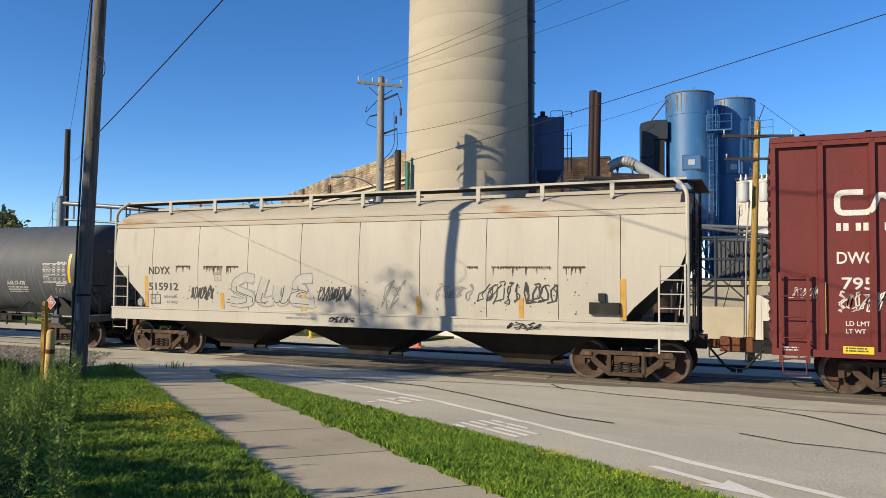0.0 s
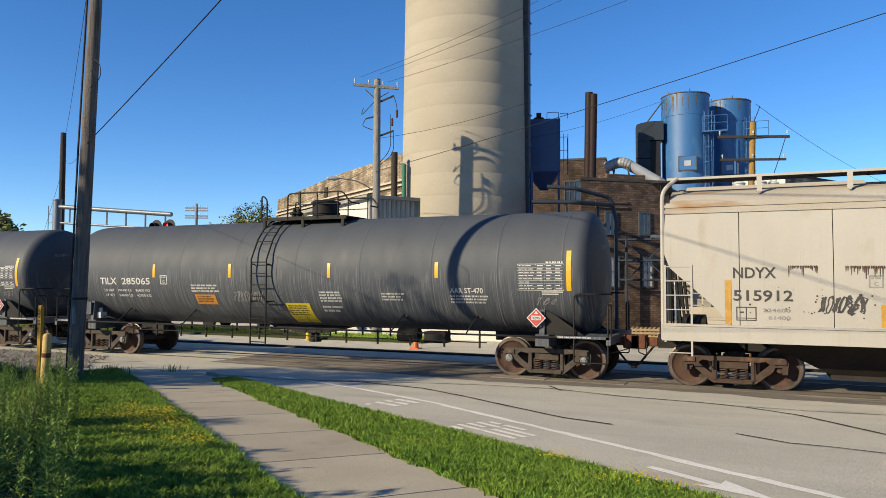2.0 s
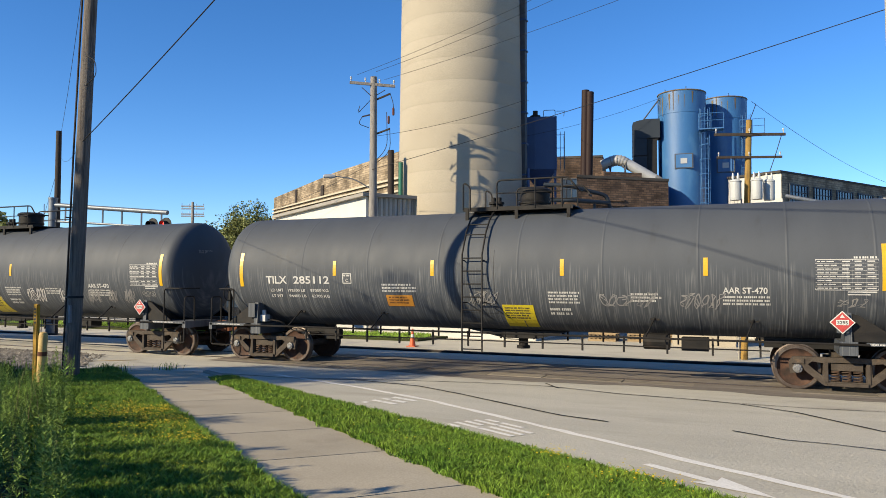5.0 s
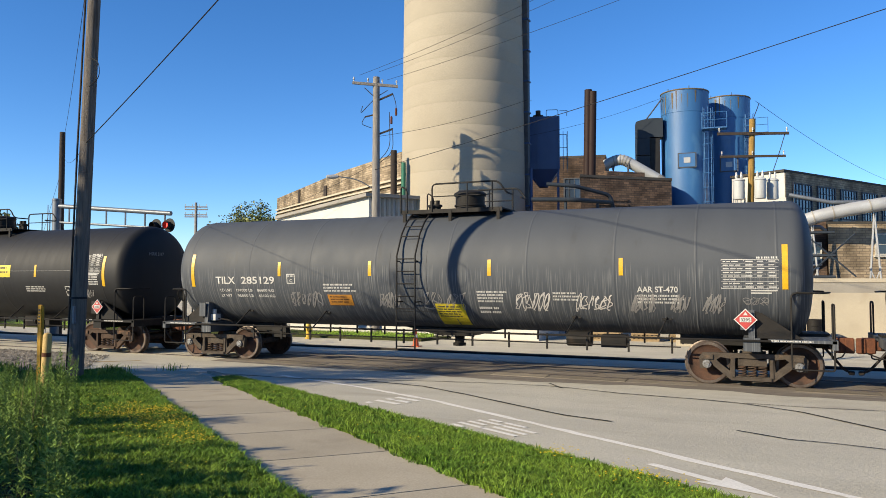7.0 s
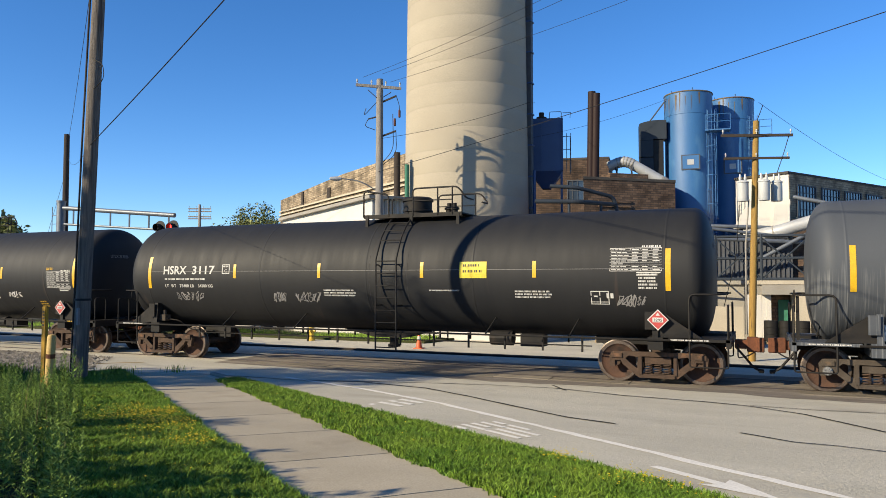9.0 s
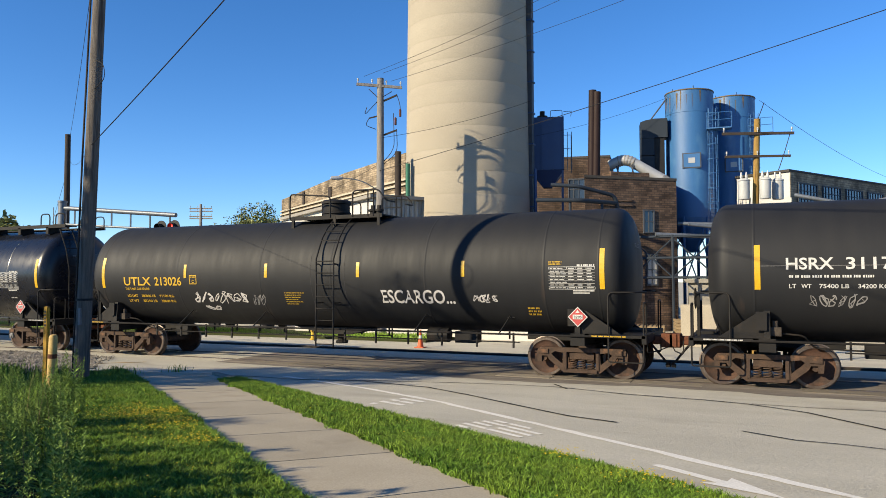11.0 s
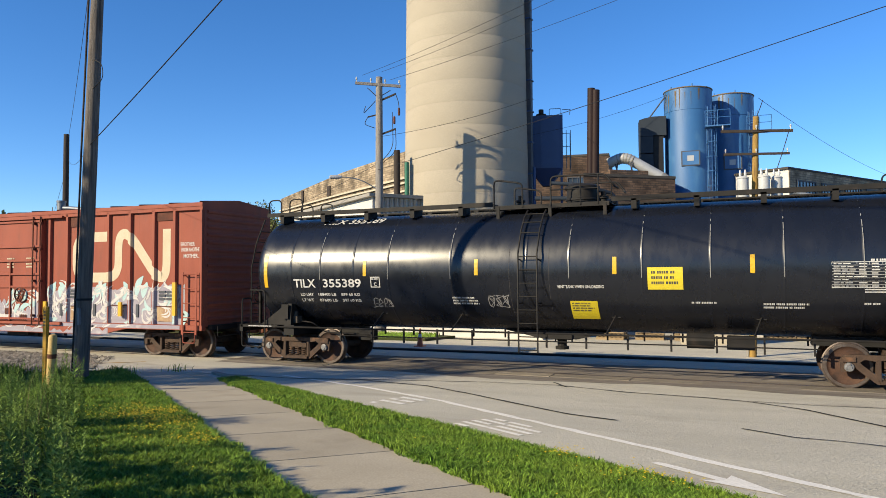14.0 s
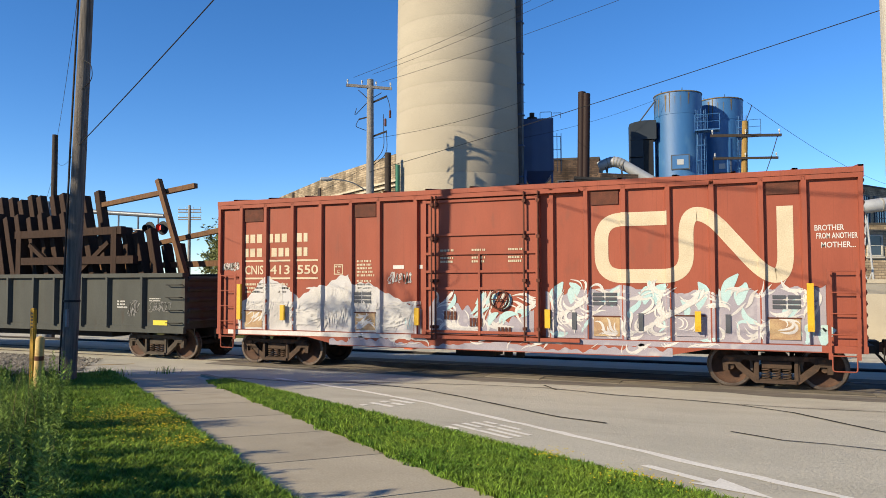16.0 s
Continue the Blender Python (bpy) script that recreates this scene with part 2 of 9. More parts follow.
WEED = material("weed_leaf", (0.30, 0.42, 0.085), (0.20, 0.32, 0.065), 0.6, scale=1.5, bump=0, island=0.55)
DRY = material("dry_stalk", (0.30, 0.24, 0.12), (0.22, 0.17, 0.09), 0.8, scale=3, bump=0, island=0.2)
FLOWER = material("yellow_flower", (0.75, 0.60, 0.02), (0.70, 0.50, 0.02), 0.6, scale=3, bump=0, island=0.15)
LEAF = material("tree_leaf", (0.185, 0.215, 0.075), (0.24, 0.255, 0.10), 0.5, scale=0.6, bump=0, island=0.45, spec=0.2)
BARK = material("tree_bark", (0.10, 0.075, 0.055), (0.07, 0.052, 0.04), 0.9, scale=4, bump=0.5)
POLE_WOOD = material("weathered_pole_wood", (0.36, 0.335, 0.31), (0.24, 0.22, 0.205), 0.85, scale=4, stretch=(6, 6, 0.5), dirt=(0.13, 0.115, 0.105), dirt_at=0.60, dirt_scale=2, bump=0.5)
POLE_TAN = material("new_pole_wood", (0.42, 0.27, 0.075), (0.33, 0.20, 0.06), 0.8, scale=4, stretch=(6, 6, 0.5), dirt=(0.12, 0.075, 0.04), dirt_at=0.58, dirt_scale=2.5, bump=0.4)
POLE_GREY = material("dark_weathered_pole", (0.215, 0.19, 0.172), (0.125, 0.108, 0.098), 0.85, scale=4, stretch=(7, 7, 0.4), dirt=(0.075, 0.06, 0.052), dirt_at=0.57, dirt_scale=2, bump=0.6, spec=0.25)
POLE_DARK = material("old_dark_pole", (0.07, 0.055, 0.047), (0.05, 0.04, 0.035), 0.85, scale=4, stretch=(6, 6, 0.5), bump=0.4)
BOLLARD_Y = material("yellow_post_paint", (0.46, 0.275, 0.028), (0.36, 0.21, 0.028), 0.6, scale=5, dirt=(0.15, 0.085, 0.03), dirt_at=0.56, dirt_scale=6, bump=0.2)
BOLLARD_CREAM = material("faded_bollard_paint", (0.66, 0.47, 0.19), (0.55, 0.37, 0.13), 0.6, scale=5, dirt=(0.30, 0.13, 0.06), dirt_at=0.60, dirt_scale=5, bump=0.2)
STEEL = material("galvanised_steel", (0.22, 0.245, 0.285), (0.165, 0.185, 0.215), 0.5, metal=0.4, scale=4, bump=0.05)
RAIL = material("rail_steel", (0.16, 0.12, 0.10), (0.10, 0.075, 0.06), 0.5, metal=0.5, scale=5, stretch=(0.5, 4, 4))
WIRE = material("black_wire", (0.018, 0.018, 0.02), (0.025, 0.025, 0.027), 0.6, scale=5, bump=0)
STACK_CONC = material("stack_concrete", (0.450, 0.400, 0.315), (0.410, 0.362, 0.285), 0.9, scale=0.35, stretch=(1, 1, 2.2), dirt=(0.385, 0.34, 0.27), dirt_at=0.58, dirt_scale=0.5, bump=0.08, grain=14)
BRICK_TAN = masonry("tan_stone_masonry", (0.37, 0.295, 0.205), (0.215, 0.165, 0.112), (0.17, 0.135, 0.10), 0.33, 0.17)
BRICK_WORN = masonry("worn_tan_brick", (0.45, 0.355, 0.24), (0.29, 0.225, 0.155), (0.19, 0.15, 0.115), 0.45, 0.16)
BRICK_BROWN = masonry("brown_brick", (0.195, 0.125, 0.085), (0.085, 0.058, 0.043), (0.065, 0.052, 0.045), 0.42, 0.14)
# darker brick; on the works wall this colour carries the shade
BRICK_DARK = masonry("dark_brick", (0.120, 0.080, 0.058), (0.070, 0.048, 0.038), (0.055, 0.043, 0.038), 0.42, 0.14)
WHITE_METAL = material("white_cladding", (0.74, 0.71, 0.65), (0.68, 0.65, 0.60), 0.6, scale=0.8, bump=0.03)
CREAM_WALL = material("cream_wall", (0.60, 0.53, 0.41), (0.52, 0.46, 0.36), 0.8, scale=0.9, dirt=(0.42, 0.36, 0.27), dirt_at=0.62, dirt_scale=1.0, bump=0.05)
GREY_METAL = material("grey_corrugated_metal", (0.41, 0.385, 0.335), (0.34, 0.315, 0.275), 0.6, scale=1.0, bump=0.05)
BLUE_SILO = material("blue_silo_paint", (0.038, 0.158, 0.395), (0.032, 0.138, 0.35), 0.5, scale=0.5, stretch=(1, 1, 0.4), dirt=(0.075, 0.205, 0.41), dirt_at=0.58, dirt_scale=0.9, bump=0.04, streak=(0.08, 0.17, 0.30), streak_at=0.60)
SILO_RUST = material("silo_rust_run", (0.22, 0.185, 0.12), (0.15, 0.10, 0.06), 0.8, scale=4, bump=0)
BLUE_DARK = material("dark_blue_steel", (0.026, 0.078, 0.235), (0.020, 0.060, 0.185), 0.5, scale=0.8, bump=0.03)
DUCT_DARK = material("dark_duct", (0.040, 0.052, 0.070), (0.030, 0.040, 0.055), 0.6, scale=0.8, bump=0.03)
DUCT_PALE = material("pale_duct", (0.55, 0.56, 0.57), (0.44, 0.45, 0.47), 0.5, metal=0.2, scale=1.0, bump=0.03)
RUST_STACK = material("rusty_stack", (0.036, 0.019, 0.018), (0.026, 0.015, 0.015), 0.65, spec=0.2, scale=0.6, stretch=(1, 1, 0.3), bump=0.05)
WIN_DARK = plain_glass("dark_window_glass", (0.03, 0.045, 0.07))
FRAME_METAL = material("window_frame_grey", (0.10, 0.11, 0.13), (0.08, 0.085, 0.10), 0.6, scale=3, bump=0)
FRAME_WHITE = material("window_frame_white", (0.65, 0.62, 0.56), (0.55, 0.53, 0.48), 0.7, scale=3, bump=0)
ORANGE = material("cone_orange", (0.75, 0.13, 0.03), (0.65, 0.11, 0.03), 0.5, scale=4, bump=0)
HYDRANT_Y = material("hydrant_yellow", (0.72, 0.48, 0.04), (0.62, 0.40, 0.04), 0.5, scale=4, bump=0)
CERAMIC = material("transformer_grey", (0.60, 0.61, 0.60), (0.52, 0.53, 0.53), 0.4, scale=3, bump=0)
ROOF_FELT = material("roof_felt", (0.10, 0.09, 0.08), (0.07, 0.065, 0.06), 0.9, scale=1)
CRATE = material("pallet_wood", (0.42, 0.31, 0.18), (0.33, 0.24, 0.14), 0.8, scale=4, bump=0.2)
GREEN_DOOR = material("green_panel", (0.06, 0.24, 0.17), (0.05, 0.19, 0.13), 0.6, scale=3, bump=0)
RED_LAMP = glow("red_signal_lamp", (1.0, 0.03, 0.02), 5.0)
RED_OFF = plain_glass("unlit_red_lens", (0.10, 0.012, 0.012), 0.2)


# ================= mesh helpers =================
def box(bm, a, b):
    """Axis-aligned block between two corners."""
    c = [(p + q) / 2 for p, q in zip(a, b)]
    s = [abs(q - p) for p, q in zip(a, b)]
    return bmesh.ops.create_cube(bm, size=1, matrix=Matrix.Translation(c) @ Matrix.Diagonal((*s, 1)))["verts"]


def block(bm, m, s):
    return bmesh.ops.create_cube(bm, size=1, matrix=m @ Matrix.Diagonal((*s, 1)))["verts"]


def beam(bm, a, b, w, h):
    """A square-edged bar from a to b."""
    a, b = Vector(a), Vector(b)
    q = (b - a).to_track_quat("X", "Z").to_matrix().to_4x4()
    return block(bm, Matrix.Translation((a + b) / 2) @ q, ((b - a).length, w, h))


def rod(bm, a, b, r, n=8, r2=None):
    a, b = Vector(a), Vector(b)
    q = (b - a).to_track_quat("Z", "Y").to_matrix().to_4x4()
    bmesh.ops.create_cone(bm, cap_ends=True, segments=n, radius1=r, radius2=r if r2 is None else r2, depth=(b - a).length, matrix=Matrix.Translation((a + b) / 2) @ q)


def tube(bm, pts, r, n=7):
    """A bent pipe through the points."""
    pts = [Vector(p) for p in pts]
    ref, rings = None, []
    for i, p in enumerate(pts):
        d = (pts[min(i + 1, len(pts) - 1)] - pts[max(i - 1, 0)]).normalized()
        if ref is None:
            ref = d.orthogonal().normalized()
        ref = (ref - d * ref.dot(d)).normalized()
        s = d.cross(ref)
        rings.append([bm.verts.new(p + (ref * math.cos(a) + s * math.sin(a)) * r) for a in (2 * math.pi * k / n for k in range(n))])
    for a, b in zip(rings, rings[1:]):
        for k in range(n):
            bm.faces.new((a[k], a[(k + 1) % n], b[(k + 1) % n], b[k]))
    bm.faces.new(rings[0][::-1])
    bm.faces.new(rings[-1])


def arc_pts(pts, r=0.08, n=3):
    """The same line with rounded corners."""
    pts = [Vector(p) for p in pts]
    out = [pts[0]]
    for a, b, c in zip(pts, pts[1:], pts[2:]):
        u, v = (a - b).normalized(), (c - b).normalized()
        k = min(r, (a - b).length * 0.45, (c - b).length * 0.45)
        p, q = b + u * k, b + v * k
        for i in range(n + 1):
            f = i / n
            out.append(p * (1 - f) ** 2 + b * 2 * f * (1 - f) + q * f * f)
    return out + [pts[-1]]


def lathe(bm, profile, m=Matrix(), n=24, close=False):
    """Turns (radius, height) pairs round the local z axis."""
    rings = []
    for r, z in profile:
        if r < 1e-5:
            rings.append([bm.verts.new(m @ Vector((0, 0, z)))])
        else:
            rings.append([bm.verts.new(m @ Vector((r * math.cos(a), r * math.sin(a), z))) for a in (2 * math.pi * k / n for k in range(n))])
    for a, b in zip(rings, rings[1:]):
        for k in range(n):
            j = (k + 1) % n
            if len(a) == 1 and len(b) == 1:
                continue
            if len(a) == 1:
                bm.faces.new((a[0], b[j], b[k]))
            elif len(b) == 1:
                bm.faces.new((a[k], a[j], b[0]))
            else:
                bm.faces.new((a[k], a[j], b[j], b[k]))


def prism(bm, poly, y0, y1):
    """A polygon of (x, z) pulled from y0 to y1."""
    a = [bm.verts.new((x, y0, z)) for x, z in poly]
    b = [bm.verts.new((x, y1, z)) for x, z in poly]
    bm.faces.new(a)
    bm.faces.new(b[::-1])
    for i in range(len(poly)):
        j = (i + 1) % len(poly)
        bm.faces.new((a[j], a[i], b[i], b[j]))


def slab(bm, poly, z0, z1):
    """A polygon of (x, y) pulled from z0 to z1."""
    a = [bm.verts.new((x, y, z0)) for x, y in poly]
    b = [bm.verts.new((x, y, z1)) for x, y in poly]
    bm.faces.new(a[::-1])
    bm.faces.new(b)
    for i in range(len(poly)):
        j = (i + 1) % len(poly)
        bm.faces.new((a[i], a[j], b[j], b[i]))


X_AXIS = Matrix.Rotation(radians(90), 4, "Y")       # local z to world x
Y_AXIS = Matrix.Rotation(radians(90), 4, "X")       # local z to world -y
STORE = {}


def to_mesh(name, bm, mat, smooth=False):
    me = bpy.data.meshes.new(name)
    bmesh.ops.recalc_face_normals(bm, faces=bm.faces)
    bm.to_mesh(me)
    bm.free()
    me.materials.append(mat)
    if smooth:
        me.shade_smooth()
        me.set_sharp_from_angle(angle=radians(38))
    return me


def part(name, bm, mat, parent=None, label="", smooth=False, at=None):
    """One mesh object under a thing or a part; bm may also be a ready mesh."""
    me = bm if isinstance(bm, bpy.types.Mesh) else to_mesh(name, bm, mat, smooth)
    ob = new(name, me)
    ob.parent = parent
    if at is not None:
        ob.matrix_basis = at
    return tagged(ob, label) if label else ob


def thing(name, label, category, at=None, group="", kind=""):
    ob = new(name)
    if at is not None:
        ob.matrix_basis = at
    return tagged(ob, label, category, group, kind)


def single(name, bm, mat, label, category, group="", kind="", smooth=False, at=None):
    """A thing that is one mesh."""
    ob = part(name, bm, mat, None, "", smooth, at)
    return tagged(ob, label, category, group, kind)


def shared(key, build):
    """Builds a mesh once and gives the same one again."""
    if key not in STORE:
        STORE[key] = build()
    return STORE[key]


# ---- paint on a car's side: flat shapes laid onto the surface y = side(z)
def lay(me_or_bm, side, x, z, off=0.006):
    for v in me_or_bm:
        u, w = v.co.x + x, v.co.y + z
        v.co = (u, side(w) - off - v.co.z, w)


def lettering(text, parent, x, z, high, wide, mat, side, name="lettering", label=""):
    """Letters of the built-in font, laid on the side, with their left foot at x, z."""
    cu = bpy.data.curves.new(name, "FONT")
    cu.body, cu.size, cu.resolution_u, cu.offset = text, 1.0, 3, 0.016
    ob = new(name, cu)
    bpy.context.view_layer.update()
    me = bpy.data.meshes.new_from_object(ob.evaluated_get(bpy.context.evaluated_depsgraph_get()))
    bpy.data.objects.remove(ob)
    xs, ys = [v.co.x for v in me.vertices], [v.co.y for v in me.vertices]
    sx, sy = wide / (max(xs) - min(xs)), high / (max(ys) - min(ys))
    x0, y0 = min(xs), min(ys)
    for v in me.vertices:
        v.co = ((v.co.x - x0) * sx, (v.co.y - y0) * sy, 0)
    lay(me.vertices, side, x, z)
    me.materials.clear()
    me.materials.append(mat)
    return part(name, me, mat, parent, label)


def bars(parent, x, z, wide, high, rows, mat, side, name="stencil", fill=0.8, gap=0.45, seed=1):
    """Rows of small bars for writing too small to read; x, z is the upper left corner."""
    rng, bm = random.Random(seed), bmesh.new()
    step = high / rows
    for k in range(rows):
        u, top = 0.0, -k * step
        end, left = wide * rng.uniform(fill, 1.0), rng.randint(2, 7)
        while u < end:            # one short bar for each letter, in words
            w = min(step * (1 - gap) * rng.uniform(0.45, 0.75), end - u)
            foot = top - step * (1 - gap)
            bm.faces.new([bm.verts.new((p, q, 0)) for p, q in ((u, foot), (u + w, foot), (u + w, top), (u, top))])
            left -= 1
            u += w + step * (0.16 if left else 0.5) * (1 - gap) * 1.6
            left = left or rng.randint(2, 7)
    lay(bm.verts, side, x, z)
    return part(name, bm, mat, parent)


def panel(parent, x0, z0, x1, z1, mat, side, name, label="", off=0.008, steps=4):
    """A thin plate that follows the side, in a few strips."""
    bm = bmesh.new()
    rows = []
    for k in range(steps + 1):
        w = z0 + (z1 - z0) * k / steps
        rows.append([[bm.verts.new((u, side(w) - d, w)) for u in (x0, x1)] for d in (off, -0.004)])
    for a, b in zip(rows, rows[1:]):
        bm.faces.new((a[0][0], a[0][1], b[0][1], b[0][0]))
        bm.faces.new((a[0][0], b[0][0], b[1][0], a[1][0]))
        bm.faces.new((a[0][1], a[1][1], b[1][1], b[0][1]))
    bm.faces.new((rows[0][0][0], rows[0][1][0], rows[0][1][1], rows[0][0][1]))
    bm.faces.new((rows[-1][0][0], rows[-1][0][1], rows[-1][1][1], rows[-1][1][0]))
    return part(name, bm, mat, parent, label)


def stroke(bm, pts, w, closed=False, lift=0.0):
    """A flat ribbon of width w along (x, z) points, mitred."""
    pts = [Vector((*p, lift)) for p in pts]
    if closed:
        pts.append(pts[0])
    rows = []
    for i, p in enumerate(pts):
        d = (pts[min(i + 1, len(pts) - 1)] - pts[max(i - 1, 0)])
        d = d.normalized() if d.length > 1e-9 else Vector((1, 0, 0))
        s = Vector((-d.y, d.x, 0)) * w / 2
        rows.append((bm.verts.new(p + s), bm.verts.new(p - s)))
    for a, b in zip(rows, rows[1:]):
        bm.faces.new((a[0], b[0], b[1], a[1]))


def scrawl(parent, x, z, wide, high, mat, side, seed, count=6, w=0.03, name="spray_tag", slant=0.3):
    """Loose looping spray strokes that spell nothing."""
    rng, bm = random.Random(seed), bmesh.new()
    for k in range(count):
        cx = wide * (k + 0.5) / count
        ph, n = rng.uniform(0, 6.28), rng.choice((1.0, 1.5, 2.0))
        aw, ah = wide / count * rng.uniform(0.35, 0.75), high * rng.uniform(0.3, 0.5)
        pts = []
        for i in range(15):
            a = ph + n * 2 * math.pi * i / 14 * rng.uniform(0.95, 1.05)
            yy = high / 2 + ah * math.sin(a + (0.6 if k % 2 else 0))
            pts.append((cx + aw * math.cos(a * rng.choice((1, 1, 0.5)) + ph) * 0.8 + slant * (yy - high / 2), yy))
        stroke(bm, pts, w * rng.uniform(0.7, 1.3), lift=0.0008 * k)
    lay(bm.verts, side, x, z)
    return part(name, bm, mat, parent)


# ================= rolling stock =================
def train_at(t):
    """How far the train has run at t seconds, in metres."""
    drift = np.interp(t, (0, 1, 1.5, 2, 2.5, 3, 3.5, 4, 6.5, 7, 7.5, 8, 9), (-0.06, -0.12, -0.10, -0.04, 0, 0.05, 0.07, 0.03, 0.06, 0.01, -0.04, -0.05, 0))
    return float(drift) + 7.8439 * t + 0.04883 * t ** 2 - 0.0028544 * t ** 3 + 0.00002299 * t ** 4 + 0.0000021814 * t ** 5


CARS, WHEELSETS = [], []


def wheel_mesh():
    bm = bmesh.new()
    prof = [(0.0, 0.075), (0.10, 0.075), (0.115, 0.05), (0.20, 0.022), (0.33, 0.030), (0.375, 0.055), (0.385, 0.068), (0.442, 0.068), (0.457, 0.055), (0.460, -0.045), (0.485, -0.052), (0.485, -0.072), (0.38, -0.072), (0.33, -0.02), (0.15, -0.03), (0.0, -0.06)]
    lathe(bm, prof, n=40)
    me = to_mesh("wheel", bm, WHEEL_RUST, True)
    me.materials.append(TREAD)
    for p in me.polygons:
        r = math.hypot(p.center.x, p.center.y)
        if 0.38 < r and p.center.z > -0.06:
            p.material_index = 1
    return me


def cap_mesh():
    bm = bmesh.new()
    lathe(bm, [(0.095, 0.0), (0.10, 0.05), (0.085, 0.10), (0.05, 0.105), (0.045, 0.12), (0, 0.12)], n=16)
    for k in range(3):
        a = 2 * math.pi * k / 3
        lathe(bm, [(0.018, 0.10), (0.018, 0.125), (0, 0.125)], Matrix.Translation((0.062 * math.cos(a), 0.062 * math.sin(a), 0)), n=6)
    return to_mesh("bearing_cap", bm, CAP_STEEL, True)


def axle_mesh():
    bm = bmesh.new()
    lathe(bm, [(0.0, -1.0), (0.075, -1.0), (0.085, -0.80), (0.10, -0.70), (0.085, -0.3), (0.085, 0.3), (0.10, 0.70), (0.085, 0.80), (0.075, 1.0), (0, 1.0)], Y_AXIS, n=12)
    return to_mesh("wheelset", bm, RUST_DARK, True)


def side_frame_mesh(mat, key):
    """A cast truck side: arched top, sloping arms down to the spring seat, two windows and the bolster opening."""
    bm = bmesh.new()
    outer = [(-1.03, 0.36), (-1.05, 0.60), (-0.98, 0.69), (-0.80, 0.70), (0.80, 0.70), (0.98, 0.69), (1.05, 0.60), (1.03, 0.36), (0.93, 0.36), (0.93, 0.50), (0.80, 0.50), (0.76, 0.42), (0.46, 0.17), (0.40, 0.13), (-0.40, 0.13), (-0.46, 0.17), (-0.76, 0.42), (-0.80, 0.50), (-0.93, 0.50), (-0.93, 0.36)]
    holes = [[(-0.33, 0.22), (0.33, 0.22), (0.33, 0.60), (-0.33, 0.60)], [(-0.44, 0.33), (-0.42, 0.58), (-0.62, 0.61), (-0.70, 0.55), (-0.62, 0.47)], [(0.44, 0.33), (0.62, 0.47), (0.70, 0.55), (0.62, 0.61), (0.42, 0.58)]]
    edges = []
    for loop in [outer] + holes:
        vs = [bm.verts.new((x, 0, z)) for x, z in loop]
        edges += [bm.edges.new((vs[i], vs[(i + 1) % len(vs)])) for i in range(len(vs))]
    bmesh.ops.triangle_fill(bm, edges=edges, use_beauty=True)
    faces = list(bm.faces)
    ex = bmesh.ops.extrude_face_region(bm, geom=faces)
    bmesh.ops.translate(bm, verts=[g for g in ex["geom"] if isinstance(g, bmesh.types.BMVert)], vec=(0, 0.11, 0))
    box(bm, (-0.36, -0.05, 0.14), (0.36, 0.0, 0.20))
    for s in (-1, 1):
        box(bm, (s * 0.889 - 0.12, -0.03, 0.56), (s * 0.889 + 0.12, 0.02, 0.66))
        box(bm, (s * 0.37 - 0.03, -0.025, 0.2), (s * 0.37 + 0.03, 0.0, 0.6))
    return to_mesh("side_frame", bm, mat)


def springs_mesh():
    bm = bmesh.new()
    for k in range(3):
        x = (k - 1) * 0.20
        pts = [(x + 0.08 * math.cos(a), 0.05 + 0.08 * math.sin(a), 0.21 + 0.22 * a / (2 * math.pi * 4)) for a in (2 * math.pi * 4 * i / 40 for i in range(41))]
        tube(bm, pts, 0.017, 5)
    return to_mesh("springs", bm, RUST_DARK, True)


def truck(car, x, mat, caps):
    bm = bmesh.new()
    box(bm, (-0.28, -1.02, 0.44), (0.28, 1.02, 0.58))
    box(bm, (-0.20, -0.45, 0.58), (0.20, 0.45, 0.74))
    for s in (-1, 1):
        beam(bm, (s * 0.37, -0.8, 0.42), (s * 0.37, 0.8, 0.42), 0.05, 0.16)
    b = part("truck_bolster", shared("bolster" + mat.name, lambda: to_mesh("truck_bolster", bm, mat)), mat, car, at=pose(x, 0, 0))
    side = shared("side" + mat.name, lambda: side_frame_mesh(mat, 0))
    for s in (-1, 1):
        part("side_frame", side, mat, b, at=pose(0, -1.06, 0) if s < 0 else pose(0, 1.06, 0, 0, 0, 180))
        part("springs", shared("springs", springs_mesh), RUST_DARK, b, at=pose(0, s * 1.02, 0))
    for s in (-1, 1):
        ax = part("wheelset", shared("axle", axle_mesh), RUST_DARK, car, at=pose(x + s * 0.889, 0, 0.457))
        for q in (-1, 1):
            part("wheel", shared("wheel", wheel_mesh), WHEEL_RUST, ax, at=pose(0, q * 0.745, 0, 90 * (1 if q < 0 else -1)))
            if caps:
                part("bearing_cap", shared("cap", cap_mesh), CAP_STEEL, ax, at=pose(0, q * 1.0, 0, 90 * (1 if q < 0 else -1)))
        WHEELSETS.append((ax, x + s * 0.889))


